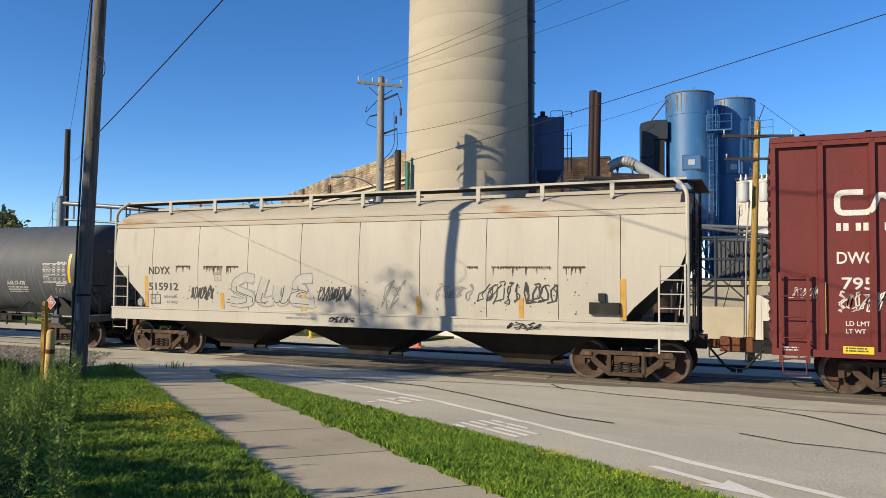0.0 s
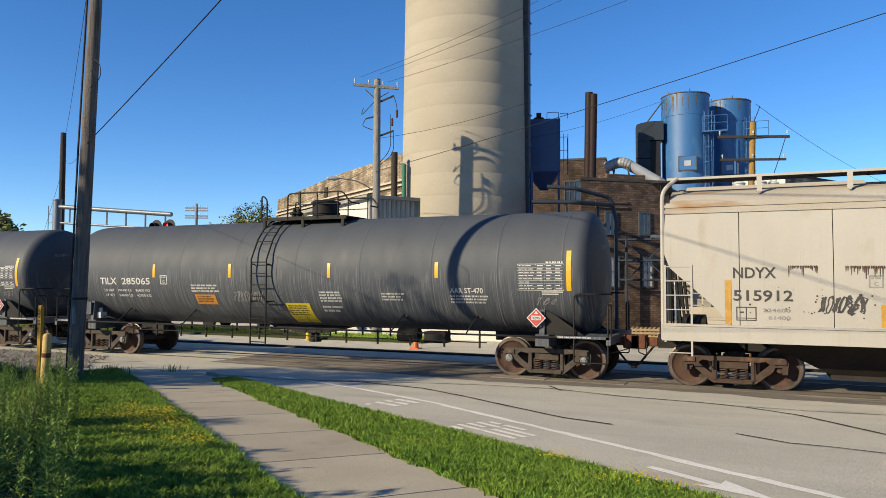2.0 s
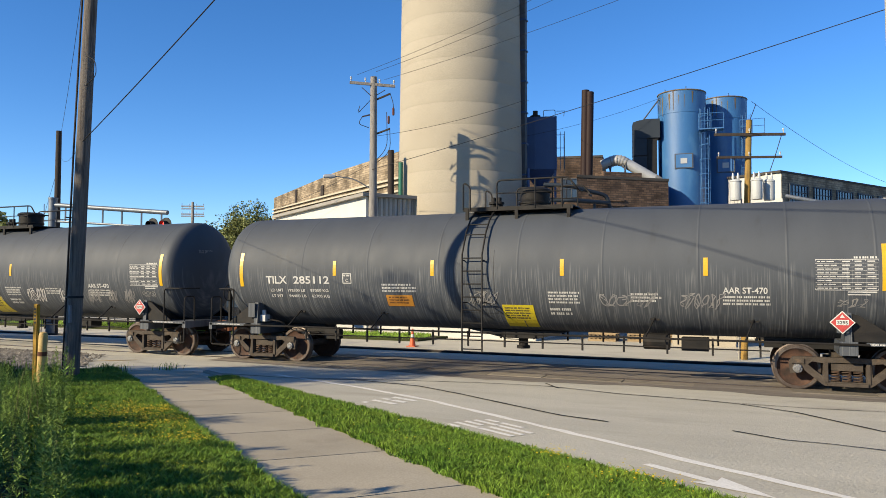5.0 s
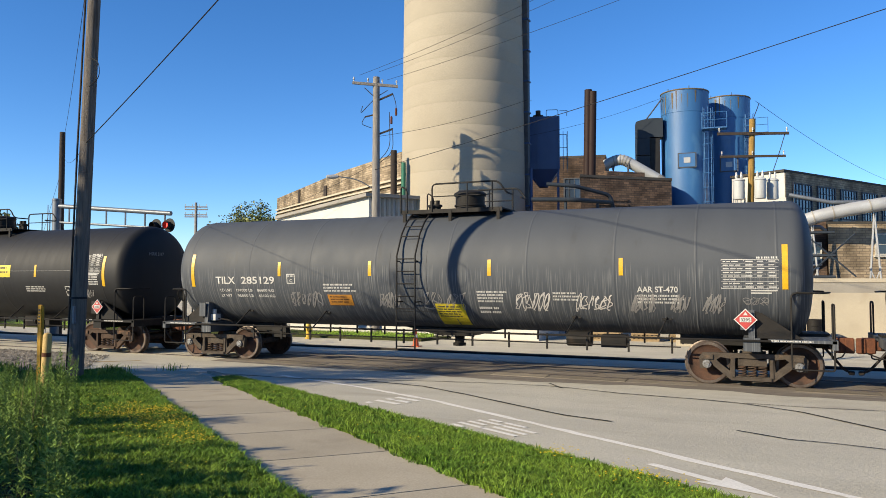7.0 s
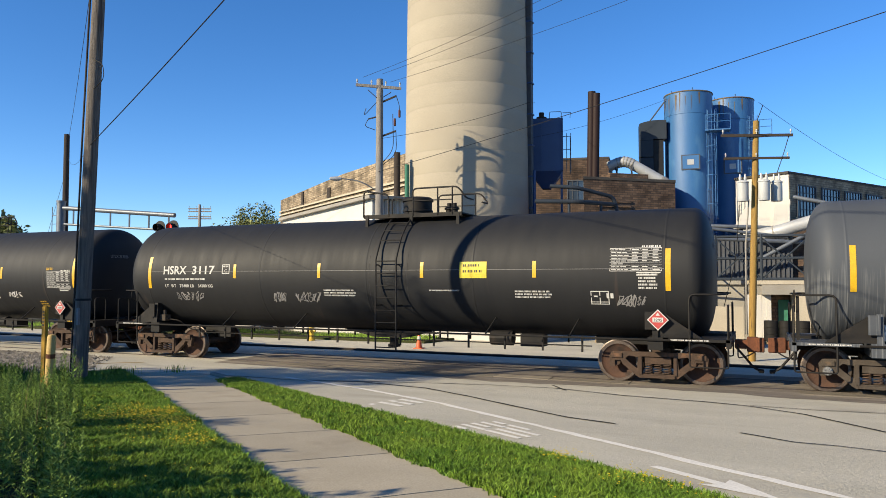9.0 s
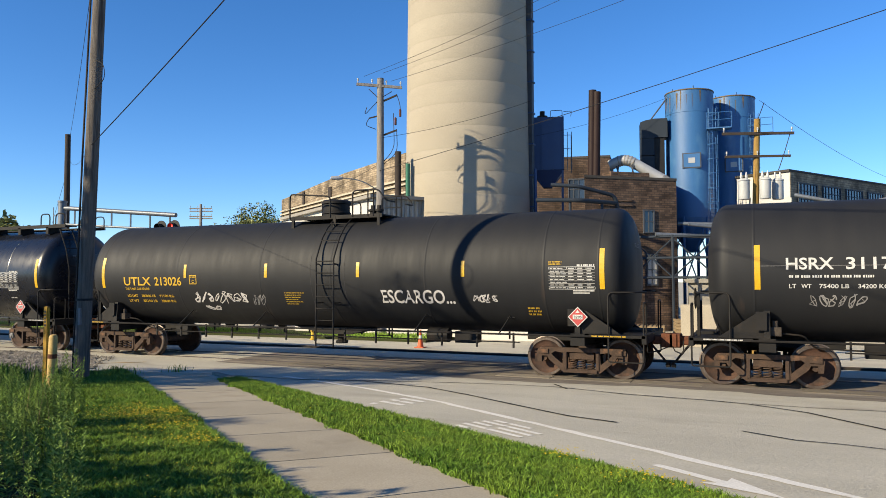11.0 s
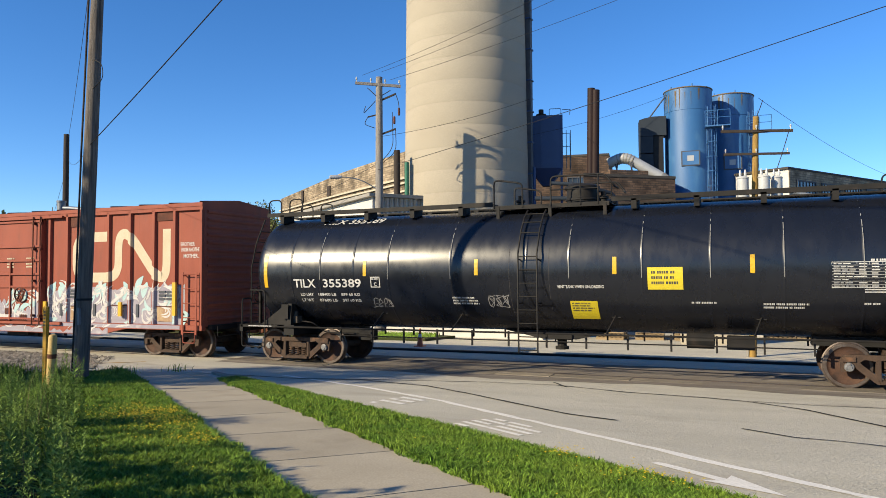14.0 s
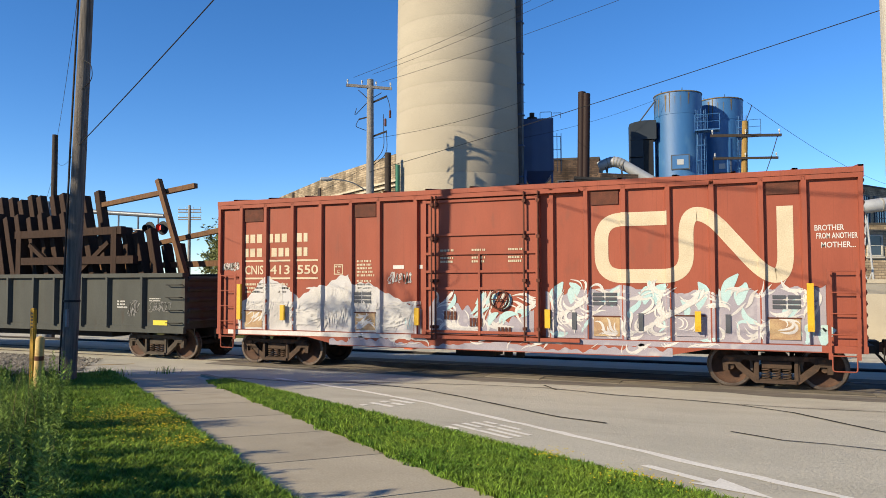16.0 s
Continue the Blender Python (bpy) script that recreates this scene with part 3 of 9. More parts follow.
def coupler(car, x, s, mat=COUPLER_RUST):
    """The drawbar, knuckle head and hanging brake hose at an end; s is the way it points."""
    bm = bmesh.new()
    box(bm, (x - s * 0.55, -0.11, 0.76), (x - s * 0.12, 0.11, 0.96))
    box(bm, (x - s * 0.30, -0.17, 0.70), (x - s * 0.06, 0.13, 1.02))
    box(bm, (x - s * 0.12, -0.20, 0.70), (x + s * 0.06, -0.06, 1.02))
    box(bm, (x - s * 0.10, 0.06, 0.74), (x + s * 0.02, 0.17, 0.98))
    bmesh.ops.bevel(bm, geom=bm.edges[:], offset=0.02, segments=1, affect="EDGES")
    part("coupler", bm, mat, car)
    bm = bmesh.new()
    tube(bm, arc_pts([(x - s * 0.5, -0.35, 0.80), (x - s * 0.35, -0.36, 0.62), (x - s * 0.15, -0.30, 0.36), (x + s * 0.02, -0.25, 0.30)], 0.15, 4), 0.028, 6)
    rod(bm, (x - s * 0.06, -0.27, 0.31), (x + s * 0.03, -0.24, 0.30), 0.045)
    part("brake_hose", bm, FRAME_BLACK, car, smooth=True)
    bm = bmesh.new()
    tube(bm, arc_pts([(x - s * 0.45, -1.25, 0.95), (x - s * 0.45, -1.25, 0.66), (x - s * 0.25, -1.0, 0.70), (x - s * 0.12, -0.2, 0.72)], 0.06), 0.014, 6)
    part("uncoupling_lever", bm, FRAME_BLACK, car, smooth=True)


def cyl_side(R, zc):
    return lambda z: -math.sqrt(max(R * R - (z - zc) ** 2, 0.02))


def tank_car(name, label, X, paint, half, R, zc, truck_x, mats):
    """A tank car in parts: shell, sill, bolster ends, walkways, ladders, top platform and trucks."""
    car = thing(name, label, "tank car", pose(X, 0, 0), "freight train")
    side = cyl_side(R, zc)
    bm = bmesh.new()
    hd, full = 0.50, 2 / 2.6      # dished heads with a tight knuckle at the rim
    tip = half - 0.14
    head = [(R * math.sin(a) ** full, hd * (1 - math.cos(a) ** full)) for a in (math.pi / 2 * k / 16 for k in range(1, 16))] + [(R, hd)]
    prof = [(0, -tip)] + [(r, -tip + d) for r, d in head]
    seams = mats["seams"]
    for x in seams:
        prof += [(R, x - 0.04), (R, x - 0.02), (R + 0.005, x - 0.008), (R + 0.005, x + 0.008), (R, x + 0.02), (R, x + 0.04)]
    prof += [(r, tip - d) for r, d in head[::-1]] + [(0, tip)]
    lathe(bm, prof, Matrix.Translation((0, 0, zc)) @ X_AXIS, n=72)
    part("tank_shell", bm, paint, car, smooth=True)
    fr, plate = mats["frame"], mats.get("plate", mats["frame"])
    for s in (-1, 1):
        bm = bmesh.new()
        box(bm, (s * (truck_x - 1.5), -0.30, 0.80), (s * (half + 0.15), 0.30, 1.10))
        part("stub_sill", bm, fr, car)
        bm = bmesh.new()          # bolster and saddle that carry the shell
        prism(bm, [(s * (truck_x - 0.16), 0.78), (s * (truck_x + 0.16), 0.78), (s * (truck_x + 0.16), 1.05), (s * (truck_x - 0.16), 1.05)], -1.42, 1.42)
        for q in (-1, 1):
            a = [bm.verts.new((s * (truck_x + d), q * y, z)) for d in (-0.06, 0.06) for y, z in ((1.42, 1.05), (1.38, 1.62), (1.22, 1.60), (0.55, 1.02))]
            bm.faces.new(a[:4])
            bm.faces.new(a[4:][::-1])
            for i in range(4):
                j = (i + 1) % 4
                bm.faces.new((a[j], a[i], a[i + 4], a[j + 4]))
        part("saddle", bm, plate, car)
        for q in (-1, 1):
            bm = bmesh.new()      # sloping plate from the bolster out to the end platform, black for the shadow there
            prism(bm, [(s * (truck_x + 0.06), 1.60), (s * (truck_x + 0.20), 1.56), (s * (truck_x + 0.95), 1.05), (s * (truck_x + 0.06), 1.05)], q * 1.36, q * 1.28)
            part("saddle_web", bm, fr, car)
        bm = bmesh.new()          # end platform
        box(bm, (s * (half - 1.05), -1.45, 0.98), (s * (half + 0.18), -0.30, 1.04))
        box(bm, (s * (half - 1.05), 0.30, 0.98), (s * (half + 0.18), 1.45, 1.04))
        box(bm, (s * (half + 0.10), -1.45, 0.86), (s * (half + 0.20), 1.45, 1.05))
        part("end_platform", bm, plate, car)
        for q in (-1, 1):
            bm = bmesh.new()      # grab rails round the end platform
            y = q * 1.42
            tube(bm, arc_pts([(s * (half - 0.62), y, 0.62), (s * (half - 0.62), y, 1.98), (s * (half - 0.05), y * 0.96, 1.98), (s * (half + 0.12), y * 0.55, 1.98)], 0.12), 0.020, 6)
            tube(bm, arc_pts([(s * (half + 0.14), y, 0.55), (s * (half + 0.14), y, 1.75), (s * (half + 0.14), y * 0.72, 1.75), (s * (half + 0.14), y * 0.72, 1.0)], 0.10), 0.020, 6)
            tube(bm, arc_pts([(s * (half - 0.62), y, 1.0), (s * (half - 0.62), y, 0.45), (s * (half + 0.14), y, 0.45), (s * (half + 0.14), y, 1.0)], 0.05), 0.016, 6)
            part("grab_rail", bm, fr, car, smooth=True)
        coupler(car, s * mats["pull"], s)
        truck(car, s * truck_x, mats["truck"], mats["caps"])
    for q in (-1, 1):             # long side rail with its struts
        bm = bmesh.new()
        y = q * 1.45
        tube(bm, [(-half + 1.0, y, 1.0), (half - 1.0, y, 1.0)], 0.024, 6)
        tube(bm, [(-truck_x + 1.4, y * 0.85, 0.80), (truck_x - 1.4, y * 0.85, 0.80)], 0.014, 6)
        k = -truck_x + 1.5
        while k < truck_x - 1.2:
            box(bm, (k - 0.02, y * 0.85 - 0.02, 0.66), (k + 0.02, y * 0.85 + 0.02, 1.02))
            k += 0.92
        part("side_rail", bm, fr, car, smooth=True)
        for x in mats["struts"]:
            bm = bmesh.new()
            tube(bm, [(x + 0.16, q * 1.04, 1.42), (x, y, 1.0)], 0.018, 6)
            box(bm, (x + 0.06, q * 1.00 - 0.03, 1.36), (x + 0.26, q * 1.00 + 0.06, 1.44))
            part("rail_strut", bm, fr, car)
    # brake valve cluster and its piping on the end platform
    bx = -half + 1.25
    bm = bmesh.new()
    box(bm, (bx - 0.16, -1.34, 1.06), (bx + 0.10, -1.06, 1.34))
    box(bm, (bx + 0.12, -1.30, 1.10), (bx + 0.34, -1.08, 1.28))
    box(bm, (bx - 0.34, -1.28, 1.12), (bx - 0.18, -1.10, 1.26))
    lathe(bm, [(0, 0), (0.07, 0.0), (0.09, 0.05), (0.09, 0.12), (0.04, 0.15), (0, 0.15)], Matrix.Translation((bx - 0.03, -1.2, 1.33)), n=12)
    lathe(bm, [(0, 0), (0.06, 0.0), (0.06, 0.14), (0, 0.14)], Matrix.Translation((bx + 0.22, -1.2, 1.27)), n=10)
    bmesh.ops.bevel(bm, geom=bm.edges[:], offset=0.006, segments=1, affect="EDGES")
    part("brake_valve", bm, mats.get("valve_paint", CERAMIC), car, "pale grey brake valve")
    bm = bmesh.new()
    tube(bm, arc_pts([(bx + 0.3, -1.18, 1.15), (bx + 0.75, -1.18, 1.12), (bx + 0.95, -0.9, 0.85), (bx + 2.4, -0.9, 0.80)], 0.12), 0.018, 6)
    tube(bm, arc_pts([(bx - 0.1, -1.1, 1.4), (bx - 0.1, -0.9, 1.62), (bx - 0.8, -0.75, 1.62), (bx - 0.95, -0.7, 1.1)], 0.1), 0.014, 6)
    part("brake_pipe", bm, fr, car, smooth=True)
    # hand brake wheel and its stand at the same end
    bm = bmesh.new()
    hx = -half - 0.02
    tube(bm, [(hx - 0.08, -0.75 + 0.22 * math.cos(a), 1.85 + 0.22 * math.sin(a)) for a in (2 * math.pi * k / 16 for k in range(17))], 0.014, 6)
    for a in (0.3, 2.4, 4.5):
        rod(bm, (hx - 0.08, -0.75, 1.85), (hx - 0.08, -0.75 + 0.22 * math.cos(a), 1.85 + 0.22 * math.sin(a)), 0.010, 5)
    beam(bm, (hx - 0.02, -0.75, 1.0), (hx - 0.02, -0.75, 1.95), 0.10, 0.06)
    part("hand_brake", bm, fr, car)
    # thin seam of the reinforcing pad round the ladder
    px = mats["ladder"]
    bm = bmesh.new()
    for x in (px[0] - 0.26, px[1] + 0.24):
        stroke(bm, [(x, 1.45 + 0.1 * k) for k in range(16)], 0.008)
    stroke(bm, [(px[0] - 0.26, 1.45), (px[1] + 0.24, 1.45)], 0.008)
    lay(bm.verts, side, 0, 0, 0.004)
    part("pad_seam", bm, DARK_INK, car)
    # bottom outlet and skid
    bm = bmesh.new()
    prism(bm, [(-1.3, zc - R + 0.02), (-0.35, zc - R - 0.18), (0.5, zc - R - 0.18), (1.3, zc - R + 0.02)], -0.35, 0.35)
    lathe(bm, [(0.12, 0), (0.12, -0.25), (0.17, -0.26), (0.17, -0.33), (0, -0.33)], Matrix.Translation((0.05, 0, zc - R - 0.12)), n=12)
    part("bottom_outlet", bm, fr, car)
    bm = bmesh.new()              # brake gear under the shell
    b0 = truck_x - 2.6
    box(bm, (b0 - 0.55, -1.0, 0.72), (b0, -0.6, 1.0))
    lathe(bm, [(0, -0.30), (0.18, -0.28), (0.18, 0.28), (0, 0.30)], Matrix.Translation((b0 - 1.1, -0.7, 0.88)) @ X_AXIS, n=12)
    tube(bm, [(-truck_x + 1.6, -0.55, 0.74), (truck_x - 1.8, -0.55, 0.74)], 0.016, 6)
    box(bm, (-truck_x + 1.8, -0.8, 0.66), (-truck_x + 2.25, -0.6, 0.94))
    part("brake_gear", bm, fr, car)
    # ladders
    lx = mats["ladder"]
    for q in (-1, 1):
        bm = bmesh.new()
        y = q * (R + 0.12)
        for x in lx:
            up = [(x, y, 0.55), (x, y, zc + 0.35)]
            up += [(x, q * (R + 0.12) * math.cos(a), zc + (R + 0.12) * math.sin(a)) for a in (0.35, 0.6, 0.85, 1.05, 1.2)]
            tube(bm, up, 0.022, 6)
        rz = 0.62
        while rz < 2.95:
            rod(bm, (lx[0], y, rz), (lx[1], y, rz), 0.014, 6)
            rz += 0.305
        for a in (0.55, 0.75, 0.95, 1.15):
            rod(bm, (lx[0], y * math.cos(a), zc + (R + 0.12) * math.sin(a)), (lx[1], y * math.cos(a), zc + (R + 0.12) * math.sin(a)), 0.014, 6)
        for a in (0.15, -0.55):
            for x in lx:
                rod(bm, (x, y, zc + R * math.sin(a)), (x, q * R * math.cos(a), zc + R * math.sin(a)), 0.016, 6)
        part("ladder", bm, fr, car, smooth=True)
    # top platform with guard rails
    px0, px1 = mats["platform"]
    top = zc + R
    bm = bmesh.new()
    box(bm, (px0, -0.80, top + 0.02), (px1, 0.80, top + 0.05))
    for y in (-0.82, 0.78):
        box(bm, (px0, y, top - 0.04), (px1, y + 0.04, top + 0.06))
    for x in (px0 + 0.1, (px0 + px1) / 2, px1 - 0.1):
        for y in (-0.8, 0.8):
            box(bm, (x - 0.04, y - 0.03, zc + math.sqrt(R * R - 0.64) - 0.03), (x + 0.04, y + 0.03, top + 0.03))
    part("top_platform", bm, fr, car)
    lm = (lx[0] + lx[1]) / 2
    for q in (-1, 1):
        bm = bmesh.new()
        y, h = q * 0.82, top + 0.70
        tube(bm, arc_pts([(px0, y, top), (px0, y, h), (lm - 0.35, y, h - 0.12), (lm - 0.35, y, top)], 0.12), 0.022, 6)
        tube(bm, arc_pts([(lm + 0.35, y, top), (lm + 0.35, y, h), (px1 - 0.1, y, h), (px1 + 0.12, y, h - 0.3), (px1 + 0.12, y * 0.4, h - 0.3)], 0.12), 0.022, 6)
        for x in (px1 - 0.25, (lm + px1) / 2 + 0.2):
            rod(bm, (x, y, top), (x, y, h), 0.018, 6)
        rod(bm, (lm + 0.35, y, top + 0.38), (px1 - 0.25, y, top + 0.38), 0.014, 6)
        part("guard_rail", bm, fr, car, smooth=True)
    mx = mats["manway"]
    bm = bmesh.new()
    lathe(bm, [(0.38, 0), (0.38, 0.20), (0.41, 0.21), (0.41, 0.25), (0.38, 0.26), (0.38, 0.48), (0.42, 0.49), (0.42, 0.55), (0.34, 0.60), (0, 0.62)], Matrix.Translation((mx, 0, top - 0.04)), n=28)
    part("manway", bm, fr, car, smooth=True)
    for x in mats["valves"]:
        bm = bmesh.new()
        lathe(bm, [(0.09, 0), (0.09, 0.22), (0.13, 0.23), (0.13, 0.28), (0.06, 0.30), (0.06, 0.40), (0, 0.40)], Matrix.Translation((x, 0.05, top - 0.02)), n=12)
        part("valve", bm, fr, car, smooth=True)
    # yellow reflectors
    for x in mats["marks"]:
        panel(car, x - 0.045, 2.34, x + 0.045, 2.72, REFLECTOR, side, "reflector")
    for x in mats["tall"]:
        panel(car, x - 0.055, 2.05, x + 0.055, 2.96, REFLECTOR, side, "reflector", steps=8)
    # placard on a holder
    for s in (-1, 1):
        bm = bmesh.new()
        box(bm, (s * truck_x - 0.14 - 0.07, -1.46, 1.22), (s * truck_x + 0.0, -1.43, 1.60))
        part("placard_holder", bm, plate, car)
    if "placard" in mats:
        x = mats["placard"]
        bm = bmesh.new()
        prism(bm, [(x, 1.23), (x + 0.20, 1.43), (x, 1.63), (x - 0.20, 1.43)], -1.50, -1.485)
        p = part("placard", bm, PLACARD_RED, car, "red and white diamond hazard placard")
        bm = bmesh.new()
        prism(bm, [(x, 1.205), (x + 0.225, 1.43), (x, 1.655), (x - 0.225, 1.43)], -1.498, -1.484)
        part("placard_border", bm, WHITE_INK, p)
        bm = bmesh.new()
        prism(bm, [(x - 0.11, 1.38), (x + 0.11, 1.38), (x + 0.11, 1.48), (x - 0.11, 1.48)], -1.505, -1.501)
        part("placard_panel", bm, WHITE_INK, p)
        bm = bmesh.new()
        prism(bm, [(x - 0.045, 1.52), (x + 0.045, 1.52), (x, 1.59)], -1.505, -1.501)
        part("placard_symbol", bm, WHITE_INK, p)
        lettering(mats.get("un", "3295"), p, x - 0.09, 1.395, 0.065, 0.18, DARK_INK, lambda z: -1.503, "number")
    # white edge of the end platform with its small writing
    for s in (-1, 1):
        bars(car, s * (half - 0.55) - 0.45, 1.025, 0.9, 0.05, 1, mats.get("edge_ink", WHITE_INK), lambda z: -1.452, "platform_stencil", seed=3)
    CARS.append((car, X))
    return car, side


def table(car, x, z, wide, high, side, ink):
    """The ruled test record painted on the shell."""
    bm = bmesh.new()

    def cell(a, b, c, d):
        bm.faces.new([bm.verts.new((u, w, 0)) for u, w in ((a, b), (c, b), (c, d), (a, d))])
    n, rng = 8, random.Random(3)
    h = high / n
    u = wide * 0.62
    while u < wide:               # heading above the frame
        cell(u, 0.015, u + 0.028, 0.055)
        u += rng.choice((0.036, 0.036, 0.055))
    for k in range(n):
        top, u = -k * h, 0.03
        while u < wide * rng.uniform(0.24, 0.36):
            w = rng.uniform(0.05, 0.13)
            cell(u, top - h * 0.64, u + w, top - h * 0.40)
            u += w + 0.022
        if k != 5:
            for j in range(3):
                c = wide * (0.43 + 0.20 * j)
                cell(c, top - h * 0.66, c + wide * rng.uniform(0.08, 0.14), top - h * 0.36)
    for k in range(n + 1):        # ruled lines
        t = 0.006 if k in (0, n) else 0.003
        cell(0, -k * h - t, wide, -k * h + t)
    for f in (0.0, 0.40, 0.60, 0.80, 1.0):
        cell(wide * f - 0.004, -high, wide * f + 0.004, 0)
    for k in range(2):
        cell(wide * 0.52, -high - 0.05 - 0.05 * k, wide * (0.98 - 0.1 * k), -high - 0.025 - 0.05 * k)
    lay(bm.verts, side, x, z)
    part("test_record", bm, ink, car, "white ruled test record stencil")


def plate_box(car, x, z, s, side, ink, letter="C"):
    bm = bmesh.new()
    w, t = (s, 0.022) if letter else (s * 1.35, 0.018)
    for a, b, c, d in ((0, 0, w, t), (0, s - t, w, s), (0, t, t, s - t), (w - t, t, w, s - t)) + (() if letter else ((w * 0.5 - t / 2, t, w * 0.5 + t / 2, s - t), (t, s * 0.16, w - t, s * 0.21), (w * 0.18, s * 0.55, w * 0.38, s * 0.66))):
        bm.faces.new([bm.verts.new((u, v, 0)) for u, v in ((a, b), (c, b), (c, d), (a, d))])
    lay(bm.verts, side, x, z)
    p = part("plate_mark", bm, ink, car)
    if letter:
        lettering(letter, p, x + s * 0.35, z + s * 0.15, s * 0.32, s * 0.3, ink, side, "letter")
        bars(p, x + s * 0.15, z + s * 0.85, s * 0.7, s * 0.2, 1, ink, side, "stencil_lines", fill=0.95, gap=0.3)


GREY_SPEC = dict(frame=FRAME_BLACK, plate=GREY_TANK, truck=TRUCK_GREY, caps=True, pull=8.97, seams=(-7.6, -5.55, -3.6, -1.65, 0.35, 2.3, 4.3, 6.0, 7.55), struts=(-6.0, -3.5, 3.2, 5.2), ladder=(-0.97, -0.47), platform=(-1.25, 1.50), manway=0.35, valves=(-0.75, -0.6), marks=(-4.55, -1.8, 1.40, 4.45), tall=(-7.5, 7.70), placard=6.95)


def weights(car, x, z, load, ink, side):
    """Load limit and light weight in two stencilled lines."""
    for k, (word, p, q) in enumerate((("LD LMT", *load[:2]), ("LT WT", *load[2:]))):
        lettering(word, car, x, z - 0.15 * k, 0.075, 0.40 if k == 0 else 0.36, ink, side, "load_line")
        lettering(p, car, x + 0.55, z - 0.15 * k, 0.075, 0.54, ink, side, "load_line")
        lettering(q, car, x + 1.25, z - 0.15 * k, 0.075, 0.55, ink, side, "load_line")


def grey_tank(X, number, seed):
    car, side = tank_car("tank_car", "dusty grey tank car with white stencils and yellow notice", X, GREY_TANK, 8.42, 1.49, 2.48, 7.06, GREY_SPEC)
    lettering("TILX", car, -6.69, 2.13, 0.20, 0.66, WHITE_INK, side)
    lettering(number, car, -5.82, 2.13, 0.20, 1.10, WHITE_INK, side)
    load = {"285065": ("191400 LB", "86800 KG", "94600 LB", "42900 KG"), "285112": ("192600 LB", "87000 KG", "94400 LB", "42700 KG"), "285129": ("191000 LB", "86600 KG", "95000 LB", "43100 KG")}[number]
    weights(car, -6.58, 1.92, load, WHITE_INK, side)
    plate_box(car, -4.32, 2.14, 0.26, side, WHITE_INK)
    bars(car, -3.2, 2.14, 1.0, 0.24, 3, WHITE_INK, side, seed=seed + 1)
    p = panel(car, -3.12, 1.58, -2.40, 1.86, SIGN_ORANGE, side, "notice", "faded orange notice panel")
    bars(p, -3.05, 1.82, 0.58, 0.2, 3, RUST_STREAK, lambda z: side(z) - 0.004, seed=4)
    p = panel(car, -0.10, 1.12, 0.66, 1.66, SIGN_YELLOW, side, "notice", "yellow notice panel", steps=6)
    bars(p, -0.05, 1.60, 0.66, 0.3, 5, DARK_INK, lambda z: side(z) - 0.004, seed=5)
    bars(car, 1.05, 1.98, 0.75, 0.3, 4, WHITE_INK, side, seed=seed + 2)
    bars(car, 1.05, 1.60, 0.6, 0.2, 2, WHITE_INK, side, seed=seed + 3)
    bars(car, 2.9, 1.96, 0.65, 0.22, 3, WHITE_INK, side, seed=seed + 4)
    lettering("AAR ST-470", car, 4.78, 1.97, 0.13, 0.85, WHITE_INK, side)
    bars(car, 4.78, 1.92, 1.0, 0.22, 3, WHITE_INK, side, seed=seed + 5)
    table(car, 6.5, 2.66, 1.08, 0.60, side, WHITE_INK)
    lettering("TILX " + number, car, 0, 0, 0.10, 0.6, FADED_INK, lambda z: 0, "end_lettering").matrix_basis = pose(8.255, -0.55, 3.02, 0, 0, 90)
    scrawl(car, 6.9, 1.70, 0.5, 0.2, FADED_INK, side, seed + 6, 3, 0.016)
    return car, side


